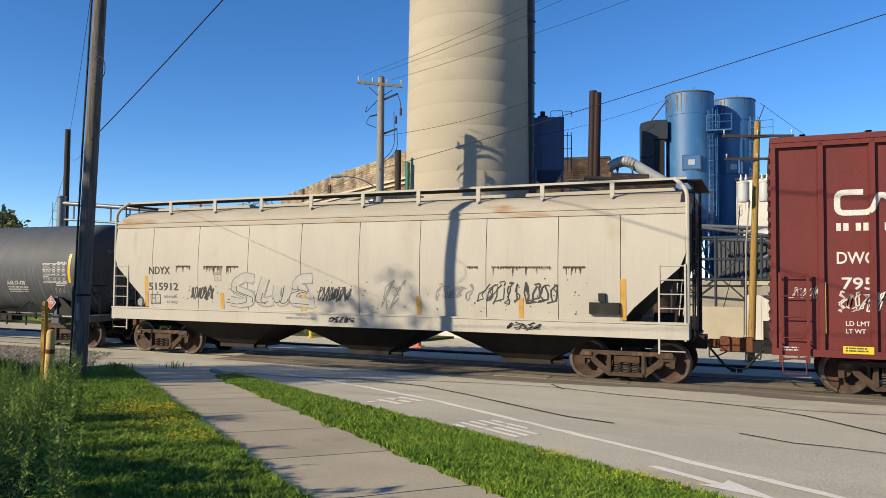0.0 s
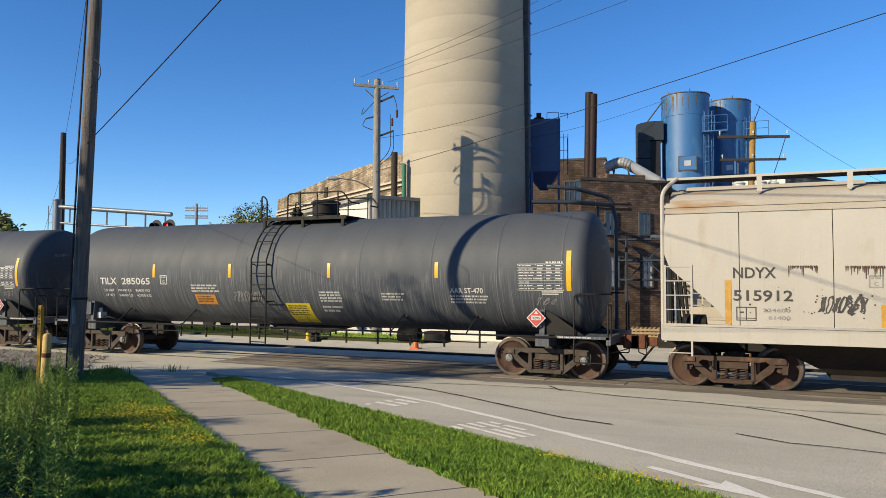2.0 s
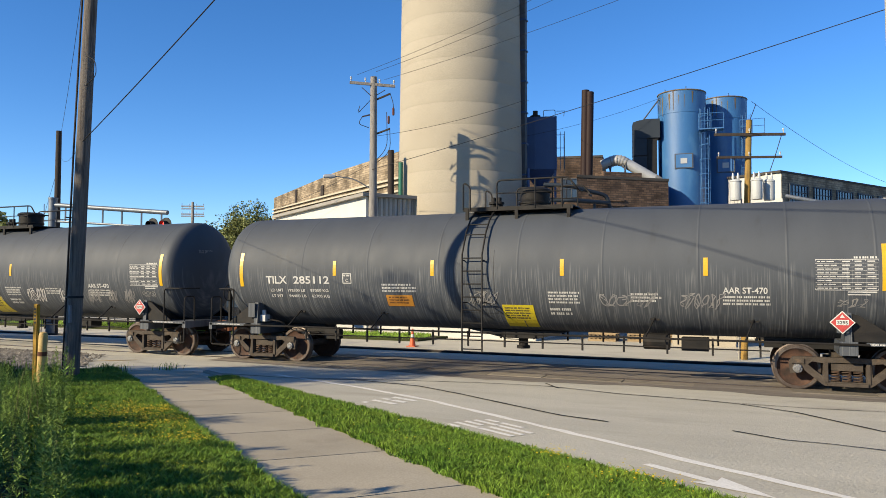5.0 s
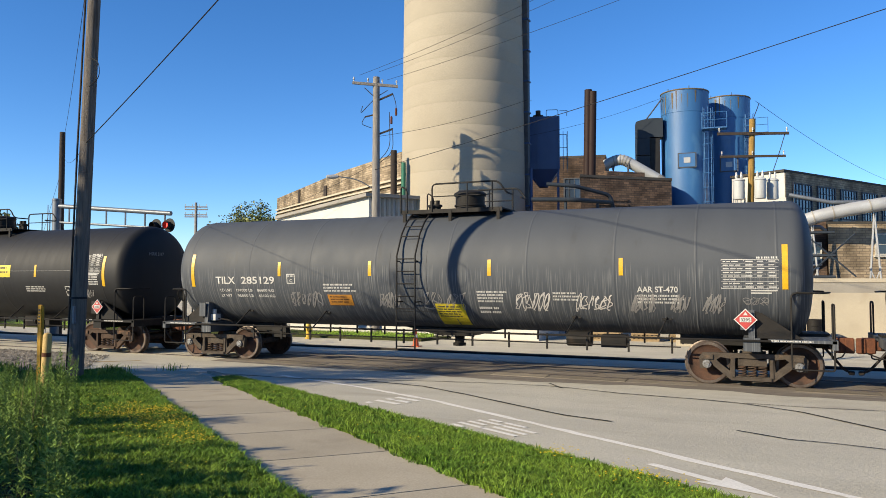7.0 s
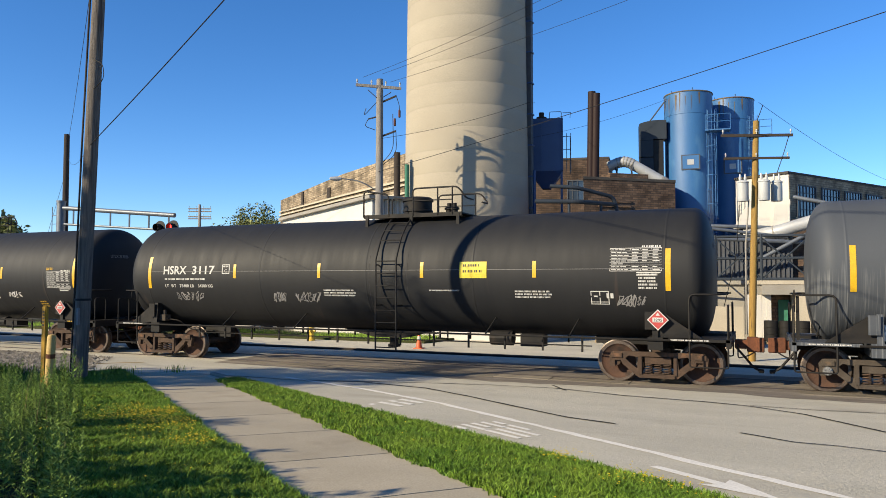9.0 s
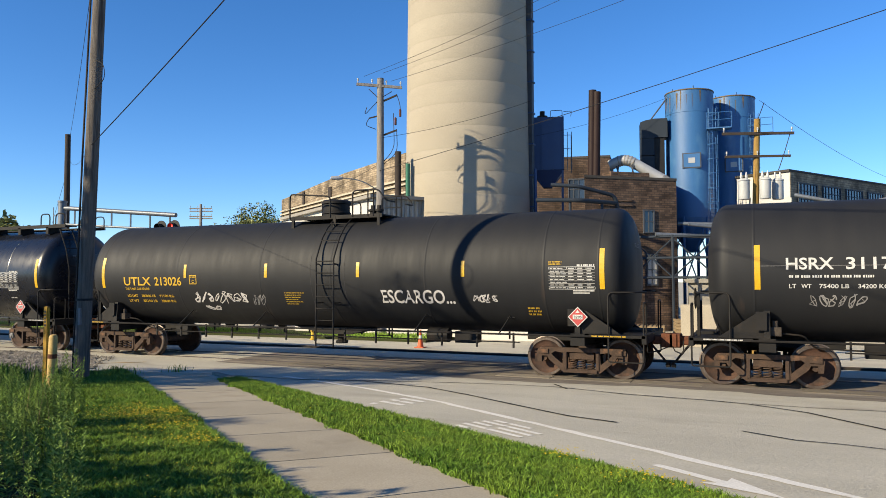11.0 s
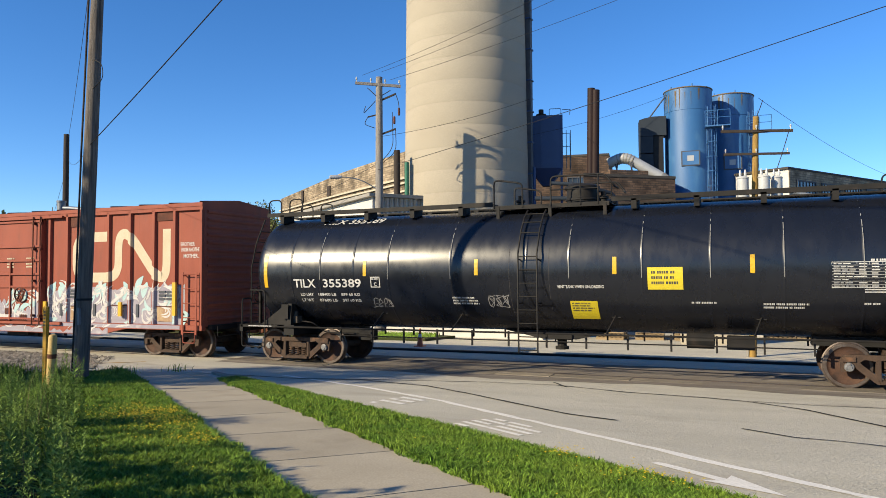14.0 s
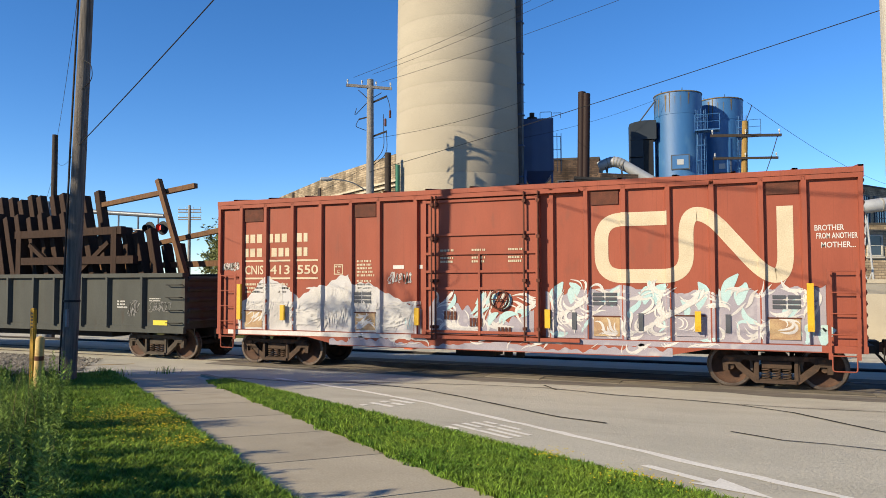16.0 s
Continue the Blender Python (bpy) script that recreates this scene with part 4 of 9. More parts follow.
def hopper():
    X = -9.52
    car = thing("hopper_car", "pale grey covered hopper car with faded lettering and spray paint", "hopper car", pose(X, 0, 0), "freight train")

    def side(z):
        return -1.55 - 0.07 * math.sin(min(max((z - 1.4) / 2.35, 0), 1) * math.pi)

    L = 8.13
    # curved side sheets in nine panels with raised seams; the lower corners are cut away
    for q in (-1, 1):
        edges = [-L, -6.65, -4.95, -3.22, -1.51, 0.25, 1.95, 3.67, 5.39, 6.77, L]
        for k in range(10):
            a, b = edges[k] + 0.008, edges[k + 1] - 0.008
            bm = bmesh.new()
            rows = []
            for i in range(9):
                z = 1.38 + (3.72 - 1.38) * i / 8
                lo, hi = a, b
                cut = 6.80 + max(0.0, min(1.33, (z - 1.45) * 1.10))
                lo, hi = max(lo, -cut), min(hi, cut)
                if hi < lo:
                    lo = hi = max(min(lo, cut), -cut)
                rows.append([bm.verts.new((u, -q * side(z), z)) for u in (lo, hi)] + [bm.verts.new((u, -q * side(z) * 0.985, z)) for u in (lo, hi)])
            for r0, r1 in zip(rows, rows[1:]):
                bm.faces.new((r0[0], r0[1], r1[1], r1[0]))
                bm.faces.new((r0[0], r1[0], r1[2], r0[2]))
                bm.faces.new((r0[1], r0[3], r1[3], r1[1]))
            bmesh.ops.remove_doubles(bm, verts=bm.verts, dist=0.0005)
            part("side_panel", bm, HOPPER_PAINT, car, smooth=True)
        bm = bmesh.new()
        box(bm, (-6.75, q * 1.50, 1.4), (6.75, q * 1.46, 3.7))
        part("inner_side", bm, HOPPER_PAINT, car)
        # top chord with its three ridges
        for z0, z1, y in ((3.70, 3.78, 1.58), (3.78, 3.83, 1.555), (3.83, 3.89, 1.575), (3.89, 3.93, 1.54)):
            bm = bmesh.new()
            box(bm, (-L, q * 1.40, z0), (L, q * y, z1))
            part("top_chord", bm, HOPPER_ROOF, car)
        bm = bmesh.new()          # side sill
        box(bm, (-L - 0.05, q * 1.42, 1.03), (L + 0.05, q * 1.64, 1.36))
        box(bm, (-L - 0.05, q * 1.40, 1.34), (L + 0.05, q * 1.66, 1.38))
        part("side_sill", bm, HOPPER_PAINT, car)
    bm = bmesh.new()              # roof
    prof = [(-1.54, 3.92), (-1.30, 4.12), (-0.85, 4.26), (0, 4.30), (0.85, 4.26), (1.30, 4.12), (1.54, 3.92)]
    rings = [[bm.verts.new((x, y, z)) for y, z in prof] for x in (-L + 0.12, L - 0.12)]
    for i in range(len(prof) - 1):
        bm.faces.new((rings[0][i], rings[0][i + 1], rings[1][i + 1], rings[1][i]))
    for r in rings:
        bm.faces.new(r)
    part("roof", bm, HOPPER_ROOF, car, smooth=True)
    bm = bmesh.new()              # trough hatch covers
    for k in range(4):
        x = -6.0 + k * 4.0
        prism(bm, [(x - 1.8, 4.29), (x + 1.8, 4.29), (x + 1.75, 4.40), (x - 1.75, 4.40)], -0.32, 0.32)
    part("hatch_cover", bm, HOPPER_ROOF, car)
    # running boards on stands
    for q in (-1, 1):
        bm = bmesh.new()
        for k in range(5):
            box(bm, (-L + 0.1, q * (0.72 + 0.13 * k), 4.44), (L - 0.02, q * (0.81 + 0.13 * k), 4.475))
        x = -L + 0.15
        while x < L:
            box(bm, (x, q * 0.72, 4.45), (x + 0.03, q * 1.34, 4.47))
            x += 0.16
        part("running_board", bm, FRAME_BLACK, car)
        bm = bmesh.new()
        box(bm, (-L + 0.05, q * 1.34, 4.44), (L, q * 1.37, 4.49))
        part("running_board_edge", bm, HOPPER_PAINT, car)
        for x in (-6.25, -4.61, -3.0, -1.38, 0.2, 1.78, 3.37, 4.95, 6.55):
            bm = bmesh.new()
            box(bm, (x - 0.05, q * 1.345, 4.12), (x + 0.05, q * 1.375, 4.44))
            box(bm, (x - 0.02, q * 1.28, 4.09), (x + 0.02, q * 1.40, 4.14))
            part("board_stand", bm, HOPPER_PAINT, car)
    for s in (-1, 1):
        bm = bmesh.new()
        box(bm, (s * (L - 0.02), -1.25, 4.42), (s * (L + 0.30), 1.25, 4.45))
        part("end_board", bm, FRAME_BLACK, car)
    for s in (-1, 1):
        # slope sheet, end frame and posts
        bm = bmesh.new()
        a = [(s * 6.75, 1.30), (s * 8.05, 2.75), (s * 8.05, 3.85), (s * 7.9, 3.85), (s * 7.9, 2.85), (s * 6.6, 1.40)]
        prism(bm, a, -1.48, 1.48)
        # the +x sheet takes the dark colour to stand for its shade
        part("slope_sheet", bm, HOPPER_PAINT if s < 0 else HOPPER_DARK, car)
        for q in (-1, 1):
            bm = bmesh.new()
            tube(bm, arc_pts([(s * (L + 0.03), q * 1.56, 1.05), (s * (L + 0.03), q * 1.56, 4.20), (s * (L - 0.25), q * 1.36, 4.47)], 0.2, 4), 0.045, 8)
            part("corner_post", bm, HOPPER_PAINT, car, smooth=True)
            bm = bmesh.new()
            x0, x1 = s * (L - 0.02), s * (L - 0.55)
            y = q * 1.62
            for x in (x0, x1):
                beam(bm, (x, y, 0.72 if x == x1 else 1.0), (x, y, 2.62), 0.03, 0.04)
            for k in range(7):
                rod(bm, (x0, y, 0.78 + k * 0.30), (x1, y, 0.78 + k * 0.30), 0.013, 6)
            part("side_ladder", bm, HOPPER_PAINT, car)
            bm = bmesh.new()
            for x in (0.35, 0.85):
                rod(bm, (s * (L + 0.10), q * (1.5 - x), 1.0), (s * (L + 0.10), q * (1.5 - x), 4.40), 0.02, 6)
            for k in range(10):
                rod(bm, (s * (L + 0.10), q * 1.15, 1.2 + k * 0.33), (s * (L + 0.10), q * 0.65, 1.2 + k * 0.33), 0.013, 6)
            part("end_ladder", bm, FRAME_BLACK, car, smooth=True)
        bm = bmesh.new()
        box(bm, (s * (L - 1.2), -1.50, 1.0), (s * (L + 0.12), 1.50, 1.06))
        box(bm, (s * (L - 3.0), -0.25, 0.75), (s * (L + 0.3), 0.25, 1.05))
        lathe(bm, [(0, -0.25), (0.2, -0.22), (0.2, 0.22), (0, 0.25)], Matrix.Translation((s * (L - 0.55), -0.6, 1.35)) @ X_AXIS, n=14)
        for y in (-1.0, 0.0, 1.0):
            rod(bm, (s * (L - 0.3), y, 1.05), (s * (L - 0.12), y, 2.9), 0.035, 6)
        part("end_sill", bm, FRAME_BLACK, car)
        coupler(car, s * 9.0, s)
        truck(car, s * 6.80, RUST_DARK, False)
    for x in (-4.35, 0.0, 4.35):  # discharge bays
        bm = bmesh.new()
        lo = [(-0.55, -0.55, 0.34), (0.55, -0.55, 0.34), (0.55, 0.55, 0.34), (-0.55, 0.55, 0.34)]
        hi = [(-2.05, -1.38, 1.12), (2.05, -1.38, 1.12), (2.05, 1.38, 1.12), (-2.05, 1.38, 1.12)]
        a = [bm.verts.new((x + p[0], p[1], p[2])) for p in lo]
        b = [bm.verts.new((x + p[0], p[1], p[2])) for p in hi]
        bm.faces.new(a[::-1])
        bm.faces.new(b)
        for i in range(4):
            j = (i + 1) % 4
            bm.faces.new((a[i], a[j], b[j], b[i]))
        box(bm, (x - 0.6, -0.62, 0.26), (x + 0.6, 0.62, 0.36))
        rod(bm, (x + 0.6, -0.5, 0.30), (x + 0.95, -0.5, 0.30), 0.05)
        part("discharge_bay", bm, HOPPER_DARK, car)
    for x in (-6.87, 6.83):
        panel(car, x - 0.06, 1.40, x + 0.06, 2.30, OLD_YELLOW, side, "reflector")
    for x in (-4.1, -1.41, 1.92, 4.52):
        panel(car, x - 0.06, 1.40, x + 0.06, 1.84, OLD_YELLOW, side, "reflector")
    lettering("NDYX", car, -6.77, 2.34, 0.22, 0.80, DARK_INK, side)
    lettering("515912", car, -6.77, 1.88, 0.22, 1.10, DARK_INK, side)
    plate_box(car, -6.72, 1.48, 0.28, side, DARK_INK, "")
    # rust streaks where old letters were painted over
    rng = random.Random(5)
    for x0, x1, z in ((-5.75, -5.25, 2.58), (-4.75, -4.1, 2.57), (-3.95, -3.55, 2.57), (3.81, 5.2, 2.56), (5.5, 6.0, 2.56), (3.2, 3.45, 2.56)):
        bm = bmesh.new()
        x, k = x0, 0
        while x < x1:
            w, d = rng.uniform(0.014, 0.032), rng.uniform(0.03, 0.06) if rng.random() < 0.72 else rng.uniform(0.08, 0.24)
            bm.faces.new([bm.verts.new((u, v, 0.0004 * k)) for u, v in ((x + w * 0.2, -d), (x + w * 0.5, -d), (x + w, 0), (x, 0.02))])
            x += w * rng.uniform(0.9, 1.5)
            k += 1
        lay(bm.verts, side, 0, z)
        part("rust_streak", bm, RUST_STREAK, car)
    bm = bmesh.new()
    for k in range(150):
        x, z = rng.uniform(-6.5, 6.6), rng.choice((rng.uniform(1.5, 2.3), rng.uniform(1.5, 2.0)))
        s = rng.uniform(0.008, 0.022)
        bm.faces.new([bm.verts.new((x + s * math.cos(a), z + s * math.sin(a), 0.0)) for a in (0, 1.2, 2.5, 3.8, 5.0)])
    lay(bm.verts, side, 0, 0)
    tagged(part("rust_specks", bm, RUST_STREAK, car), kind="stuff")
    # big outlined spray piece and smaller tags
    forms = [[(-3.00, 2.22), (-3.30, 2.28), (-3.62, 2.12), (-3.66, 1.95), (-3.40, 1.86), (-3.10, 1.78), (-3.12, 1.62), (-3.45, 1.56), (-3.82, 1.62)],
             [(-2.62, 2.26), (-2.74, 1.95), (-2.86, 1.66), (-2.62, 1.60), (-2.40, 1.66)],
             [(-2.22, 2.04), (-2.28, 1.80), (-2.18, 1.62), (-1.98, 1.66), (-1.92, 1.86), (-1.88, 2.04)],
             [(-1.14, 2.26), (-1.50, 2.24), (-1.68, 2.02), (-1.34, 1.96), (-1.66, 1.90), (-1.76, 1.64), (-1.10, 1.60)]]
    for k, pts in enumerate(forms):
        pts = rounded(pts, 0.10, 4)
        pts = [p for i, p in enumerate(pts) if i == 0 or (Vector(p) - Vector(pts[i - 1])).length > 0.004]
        for w, mat, up in ((0.29, HAZE_INK, 0.0), (0.225, PIECE_FILL, 0.002)):
            bm = bmesh.new()
            stroke(bm, pts, w, lift=up + 0.0005 * k)
            lay(bm.verts, side, 0, 0)
            part("spray_piece", bm, mat, car)
        bm = bmesh.new()
        stroke(bm, [(x + 0.045, z - 0.05) for x, z in pts[len(pts) // 4:-len(pts) // 5]], 0.020, lift=0.0045 + 0.0005 * k)
        stroke(bm, [(x - 0.15, z - 0.03) for x, z in pts[len(pts) // 3:]], 0.016, lift=0.0052 + 0.0005 * k)
        lay(bm.verts, side, 0, 0)
        part("spray_piece", bm, DARK_INK, car)
    plate_box(car, -4.36, 2.16, 0.24, side, FADED_INK)
    lettering("224600", car, -6.22, 1.66, 0.075, 0.50, FADED_INK, side)
    lettering("61400", car, -6.12, 1.51, 0.075, 0.40, FADED_INK, side)
    scrawl(car, -5.2, 1.62, 0.8, 0.42, DARK_INK, side, 21, 7, 0.030)
    scrawl(car, -0.95, 1.65, 0.95, 0.42, DARK_INK, side, 22, 9, 0.024)
    scrawl(car, -0.6, 1.13, 0.75, 0.16, DARK_INK, lambda z: -1.645, 23, 5, 0.022)
    scrawl(car, 0.9, 1.5, 0.6, 0.75, FADED_INK, side, 24, 2, 0.03)
    scrawl(car, 2.35, 1.75, 1.0, 0.42, FADED_INK, side, 25, 5, 0.032)
    scrawl(car, 3.5, 1.68, 1.9, 0.55, DARK_INK, side, 26, 9, 0.034)
    scrawl(car, 4.2, 1.12, 0.8, 0.18, DARK_INK, lambda z: -1.645, 27, 5, 0.022)
    lettering("CAUTION", car, -1.62, 1.27, 0.055, 0.36, FADED_INK, lambda z: -1.642)
    lettering("OPEN HATCH COVERS", car, -1.92, 1.19, 0.055, 0.95, FADED_INK, lambda z: -1.642)
    bm = bmesh.new()
    box(bm, (6.1, -1.66, 1.52), (6.75, -1.58, 1.78))
    box(bm, (6.3, -1.66, 1.80), (6.45, -1.58, 1.98))
    part("route_card_board", bm, FRAME_BLACK, car)
    CARS.append((car, X))


def boxcar(name, label, X, half, z0, z1, paint, ribs, truck_x, pull, door, truck_mat):
    """A ribbed boxcar: side panels between posts, roof with battens, corrugated ends, ladders and a sliding door."""
    car = thing(name, label, "boxcar", pose(X, 0, 0), "freight train")
    W = 1.47
    bm = bmesh.new()
    box(bm, (-half + 0.06, -W, z0 + 0.14), (half - 0.06, W, z1 - 0.02))
    part("side_wall", bm, paint, car)
    bm = bmesh.new()
    prof = [(-W - 0.10, z1 - 0.10), (-W - 0.10, z1 + 0.01), (0, z1 + 0.16), (W + 0.10, z1 + 0.01), (W + 0.10, z1 - 0.10)]
    rings = [[bm.verts.new((x, y, z)) for y, z in prof] for x in (-half, half)]
    for i in range(4):
        bm.faces.new((rings[0][i], rings[0][i + 1], rings[1][i + 1], rings[1][i]))
    for r in rings:
        bm.faces.new(r)
    x = -half + 0.6
    while x < half:
        b = [[bm.verts.new((x + d, y, z + 0.035)) for y, z in prof[1:4]] for d in (-0.05, 0.05)]
        for i in range(2):
            bm.faces.new((b[0][i], b[0][i + 1], b[1][i + 1], b[1][i]))
            for r in (b[0], b[1]):
                bm.faces.new((r[i], r[i + 1], bm.verts.new((r[i + 1].co.x, r[i + 1].co.y, r[i + 1].co.z - 0.04)), bm.verts.new((r[i].co.x, r[i].co.y, r[i].co.z - 0.04))))
        x += 1.15
    part("roof", bm, paint, car)
    for q in (-1, 1):
        bm = bmesh.new()
        box(bm, (-half, q * (W - 0.02), z1 - 0.20), (half, q * (W + 0.085), z1 - 0.10))
        part("top_chord", bm, paint, car)
        bm = bmesh.new()
        a = [(-half, z0 + 0.14), (-half, z0), (-truck_x + 1.3, z0), (-truck_x + 2.3, z0 - 0.20), (truck_x - 2.3, z0 - 0.20), (truck_x - 1.3, z0), (half, z0), (half, z0 + 0.14)]
        prism(bm, a, q * (W + 0.095), q * (W - 0.06))
        part("side_sill", bm, paint, car)
        for x in ribs:
            bm = bmesh.new()
            vs = [(x - 0.075, W - 0.01), (x - 0.045, W + 0.085), (x + 0.045, W + 0.085), (x + 0.075, W - 0.01)]
            slab(bm, [(u, q * v) for u, v in vs], z0 + 0.12, z1 - 0.12)
            part("side_post", bm, paint, car)
        for x in (-half + 0.02, half - 0.10):
            bm = bmesh.new()
            box(bm, (x, q * (W - 0.03), z0), (x + 0.08, q * (W + 0.09), z1 - 0.05))
            part("corner_post", bm, paint, car)
    for s in (-1, 1):             # corrugated ends
        bm = bmesh.new()
        box(bm, (s * (half - 0.07), -W, z0 + 0.1), (s * (half - 0.01), W, z1))
        end = part("end_wall", bm, paint, car)
        z = z0 + 0.3
        while z < z1 - 0.2:
            bm = bmesh.new()
            tube(bm, [(s * (half - 0.03), -W + 0.12, z), (s * (half - 0.03), W - 0.12, z)], 0.065, 8)
            part("corrugation", bm, paint, end, smooth=True)
            z += 0.22
        for q in (-1, 1):
            bm = bmesh.new()
            y = q * (W + 0.15)
            for x in (s * (half - 0.16), s * (half - 0.66)):
                beam(bm, (x, y, z0 - 0.12), (x, y, z0 + 1.65), 0.02, 0.06)
                rod(bm, (x, y, z0 + 0.25), (x, q * W, z0 + 0.25), 0.018, 6)
                rod(bm, (x, y, z0 + 1.55), (x, q * W, z0 + 1.55), 0.018, 6)
            for k in range(5):
                rod(bm, (s * (half - 0.16), y, z0 - 0.05 + k * 0.41), (s * (half - 0.66), y, z0 - 0.05 + k * 0.41), 0.014, 6)
            tube(bm, arc_pts([(s * (half - 0.20), y, z0), (s * (half - 0.20), y, z0 - 0.35), (s * (half - 0.62), y, z0 - 0.35), (s * (half - 0.62), y, z0)], 0.05), 0.014, 6)
            part("side_ladder", bm, paint, car)
        bm = bmesh.new()
        box(bm, (s * (half - 2.6), -0.25, z0 - 0.10), (s * (half + 0.35), 0.25, z0 + 0.16))
        box(bm, (s * (half - 0.02), -1.3, z0 + 0.0), (s * (half + 0.14), 1.3, z0 + 0.14))
        part("end_sill", bm, FRAME_BLACK, car)
        coupler(car, s * pull, s)
        truck(car, s * truck_x, truck_mat, False)
    bm = bmesh.new()
    box(bm, (-truck_x + 1.2, -0.35, 0.62), (truck_x - 1.2, 0.35, z0 + 0.1))
    box(bm, (-0.9, -1.1, 0.48), (0.1, -0.5, z0))
    for x in (0.3, 0.6):
        box(bm, (x, -1.0, 0.45), (x + 0.15, -0.8, z0))
    part("centre_sill", bm, FRAME_BLACK, car)

    def side(z):
        return -W

    def rib_side(z):
        return -W - 0.085
    if door:
        d0, d1 = door
        bm = bmesh.new()
        y = -W - 0.10
        box(bm, (d0, y, z0 + 0.16), (d1, -W + 0.01, z1 - 0.25))
        dr = part("sliding_door", bm, paint, car)
        for z in (z0 + 0.20, z0 + 1.22, z0 + 1.62, z0 + 2.05, z0 + 2.50, z1 - 0.32):
            bm = bmesh.new()
            box(bm, (d0, y - 0.05, z), (d1, y, z + 0.06))
            part("door_batten", bm, paint, dr)
        for x in (d0, d1 - 0.09, (d0 + d1) / 2 - 0.03):
            bm = bmesh.new()
            box(bm, (x, y - 0.055, z0 + 0.16), (x + (0.09 if x != (d0 + d1) / 2 - 0.03 else 0.05), y, (z1 - 0.25) if x != (d0 + d1) / 2 - 0.03 else z0 + 2.05))
            part("door_stile", bm, paint, dr)
        for x in (d0 + 0.25, d0 + 0.36, d1 - 0.35, d1 - 0.02):
            bm = bmesh.new()
            rod(bm, (x, y - 0.09, z0 + 0.05), (x, y - 0.09, z1 - 0.15), 0.020, 8)
            for z in (z0 + 0.3, z0 + 1.4, z0 + 2.4, z1 - 0.4):
                box(bm, (x - 0.04, y - 0.11, z), (x + 0.04, y, z + 0.07))
            part("lock_rod", bm, BOX_RUSTY, dr, smooth=True)
        bm = bmesh.new()
        box(bm, (d0 - 0.2, y - 0.06, z1 - 0.22), (d1 + 0.9, -W, z1 - 0.16))
        box(bm, (d0 - 0.3, y - 0.08, z0 + 0.06), (d1 + 0.9, -W, z0 + 0.14))
        part("door_track", bm, paint, dr)
        bm = bmesh.new()
        lathe(bm, [(0.20, 0), (0.24, 0.03), (0.20, 0.06)], Matrix.Translation((d1 - 0.95, y - 0.06, z0 + 1.0)) @ Y_AXIS, n=20)
        for a in range(3):
            c = Vector((d1 - 0.95, y - 0.09, z0 + 1.0))
            v = Vector((math.cos(a * 1.05), 0, math.sin(a * 1.05))) * 0.2
            rod(bm, c - v, c + v, 0.012, 6)
        part("door_gear", bm, BOX_RUSTY, dr, smooth=True)
    CARS.append((car, X))
    return car, side, rib_side


def rounded(pts, r, n=7):
    return [(p.x, p.y) for p in arc_pts([(x, z, 0) for x, z in pts], r, n)]


def ribbed(ribs, W):
    def depth(x):
        for r in ribs:
            d = abs(x - r)
            if d < 0.05:
                return -W - 0.085
            if d < 0.078:
                return -W - 0.085 * (0.078 - d) / 0.028
        return -W
    return depth


def paint_grid(car, x0, x1, low, high, depth, mat, name, lift, step=0.05, rows=5):
    """A coat of paint over panels and posts alike, between low(x) and high(x)."""
    bm, cols, x = bmesh.new(), [], x0
    while x <= x1:
        cols.append([bm.verts.new((x, depth(x) - lift, low(x) + (high(x) - low(x)) * k / rows)) for k in range(rows + 1)])
        x += step
    for a, b in zip(cols, cols[1:]):
        for k in range(rows):
            bm.faces.new((a[k], b[k], b[k + 1], a[k + 1]))
    return part(name, bm, mat, car)


def ribbon(bm, pts, w, depth, lift, lanes=6, step=0.03, fade=False):
    """A broad painted line along (x, z) points that follows the posts."""
    dense = []
    for a, b in zip(pts, pts[1:]):
        a, b = Vector(a), Vector(b)
        n = max(1, int((b - a).length / step))
        dense += [a + (b - a) * k / n for k in range(n)]
    dense.append(Vector(pts[-1]))
    rows = []
    for i, p in enumerate(dense):
        d = dense[min(i + 1, len(dense) - 1)] - dense[max(i - 1, 0)]
        s = Vector((-d.y, d.x)).normalized() * w * (max(0.08, math.sin(math.pi * (i + 0.5) / len(dense))) if fade else 1.0)
        rows.append([])
        for k in range(lanes + 1):
            q = p + s * (k / lanes - 0.5)
            rows[-1].append(bm.verts.new((q.x, depth(q.x) - lift, q.y)))
    for a, b in zip(rows, rows[1:]):
        for k in range(lanes):
            bm.faces.new((a[k], b[k], b[k + 1], a[k + 1]))


def bent(pts, r):
    """Corners of a line rounded by a curve that keeps clear of its neighbours."""
    p = [Vector(q) for q in pts]
    out = [p[0]]
    for a, b, d in zip(p, p[1:], p[2:]):
        k0, k1 = min(r, (b - a).length * 0.49), min(r, (d - b).length * 0.49)
        u, v = b + (a - b).normalized() * k0, b + (d - b).normalized() * k1
        out += [u * (1 - f) ** 2 + b * 2 * f * (1 - f) + v * f * f for f in (i / 10 for i in range(11))]
    return [tuple(q) for q in out + [p[-1]]]


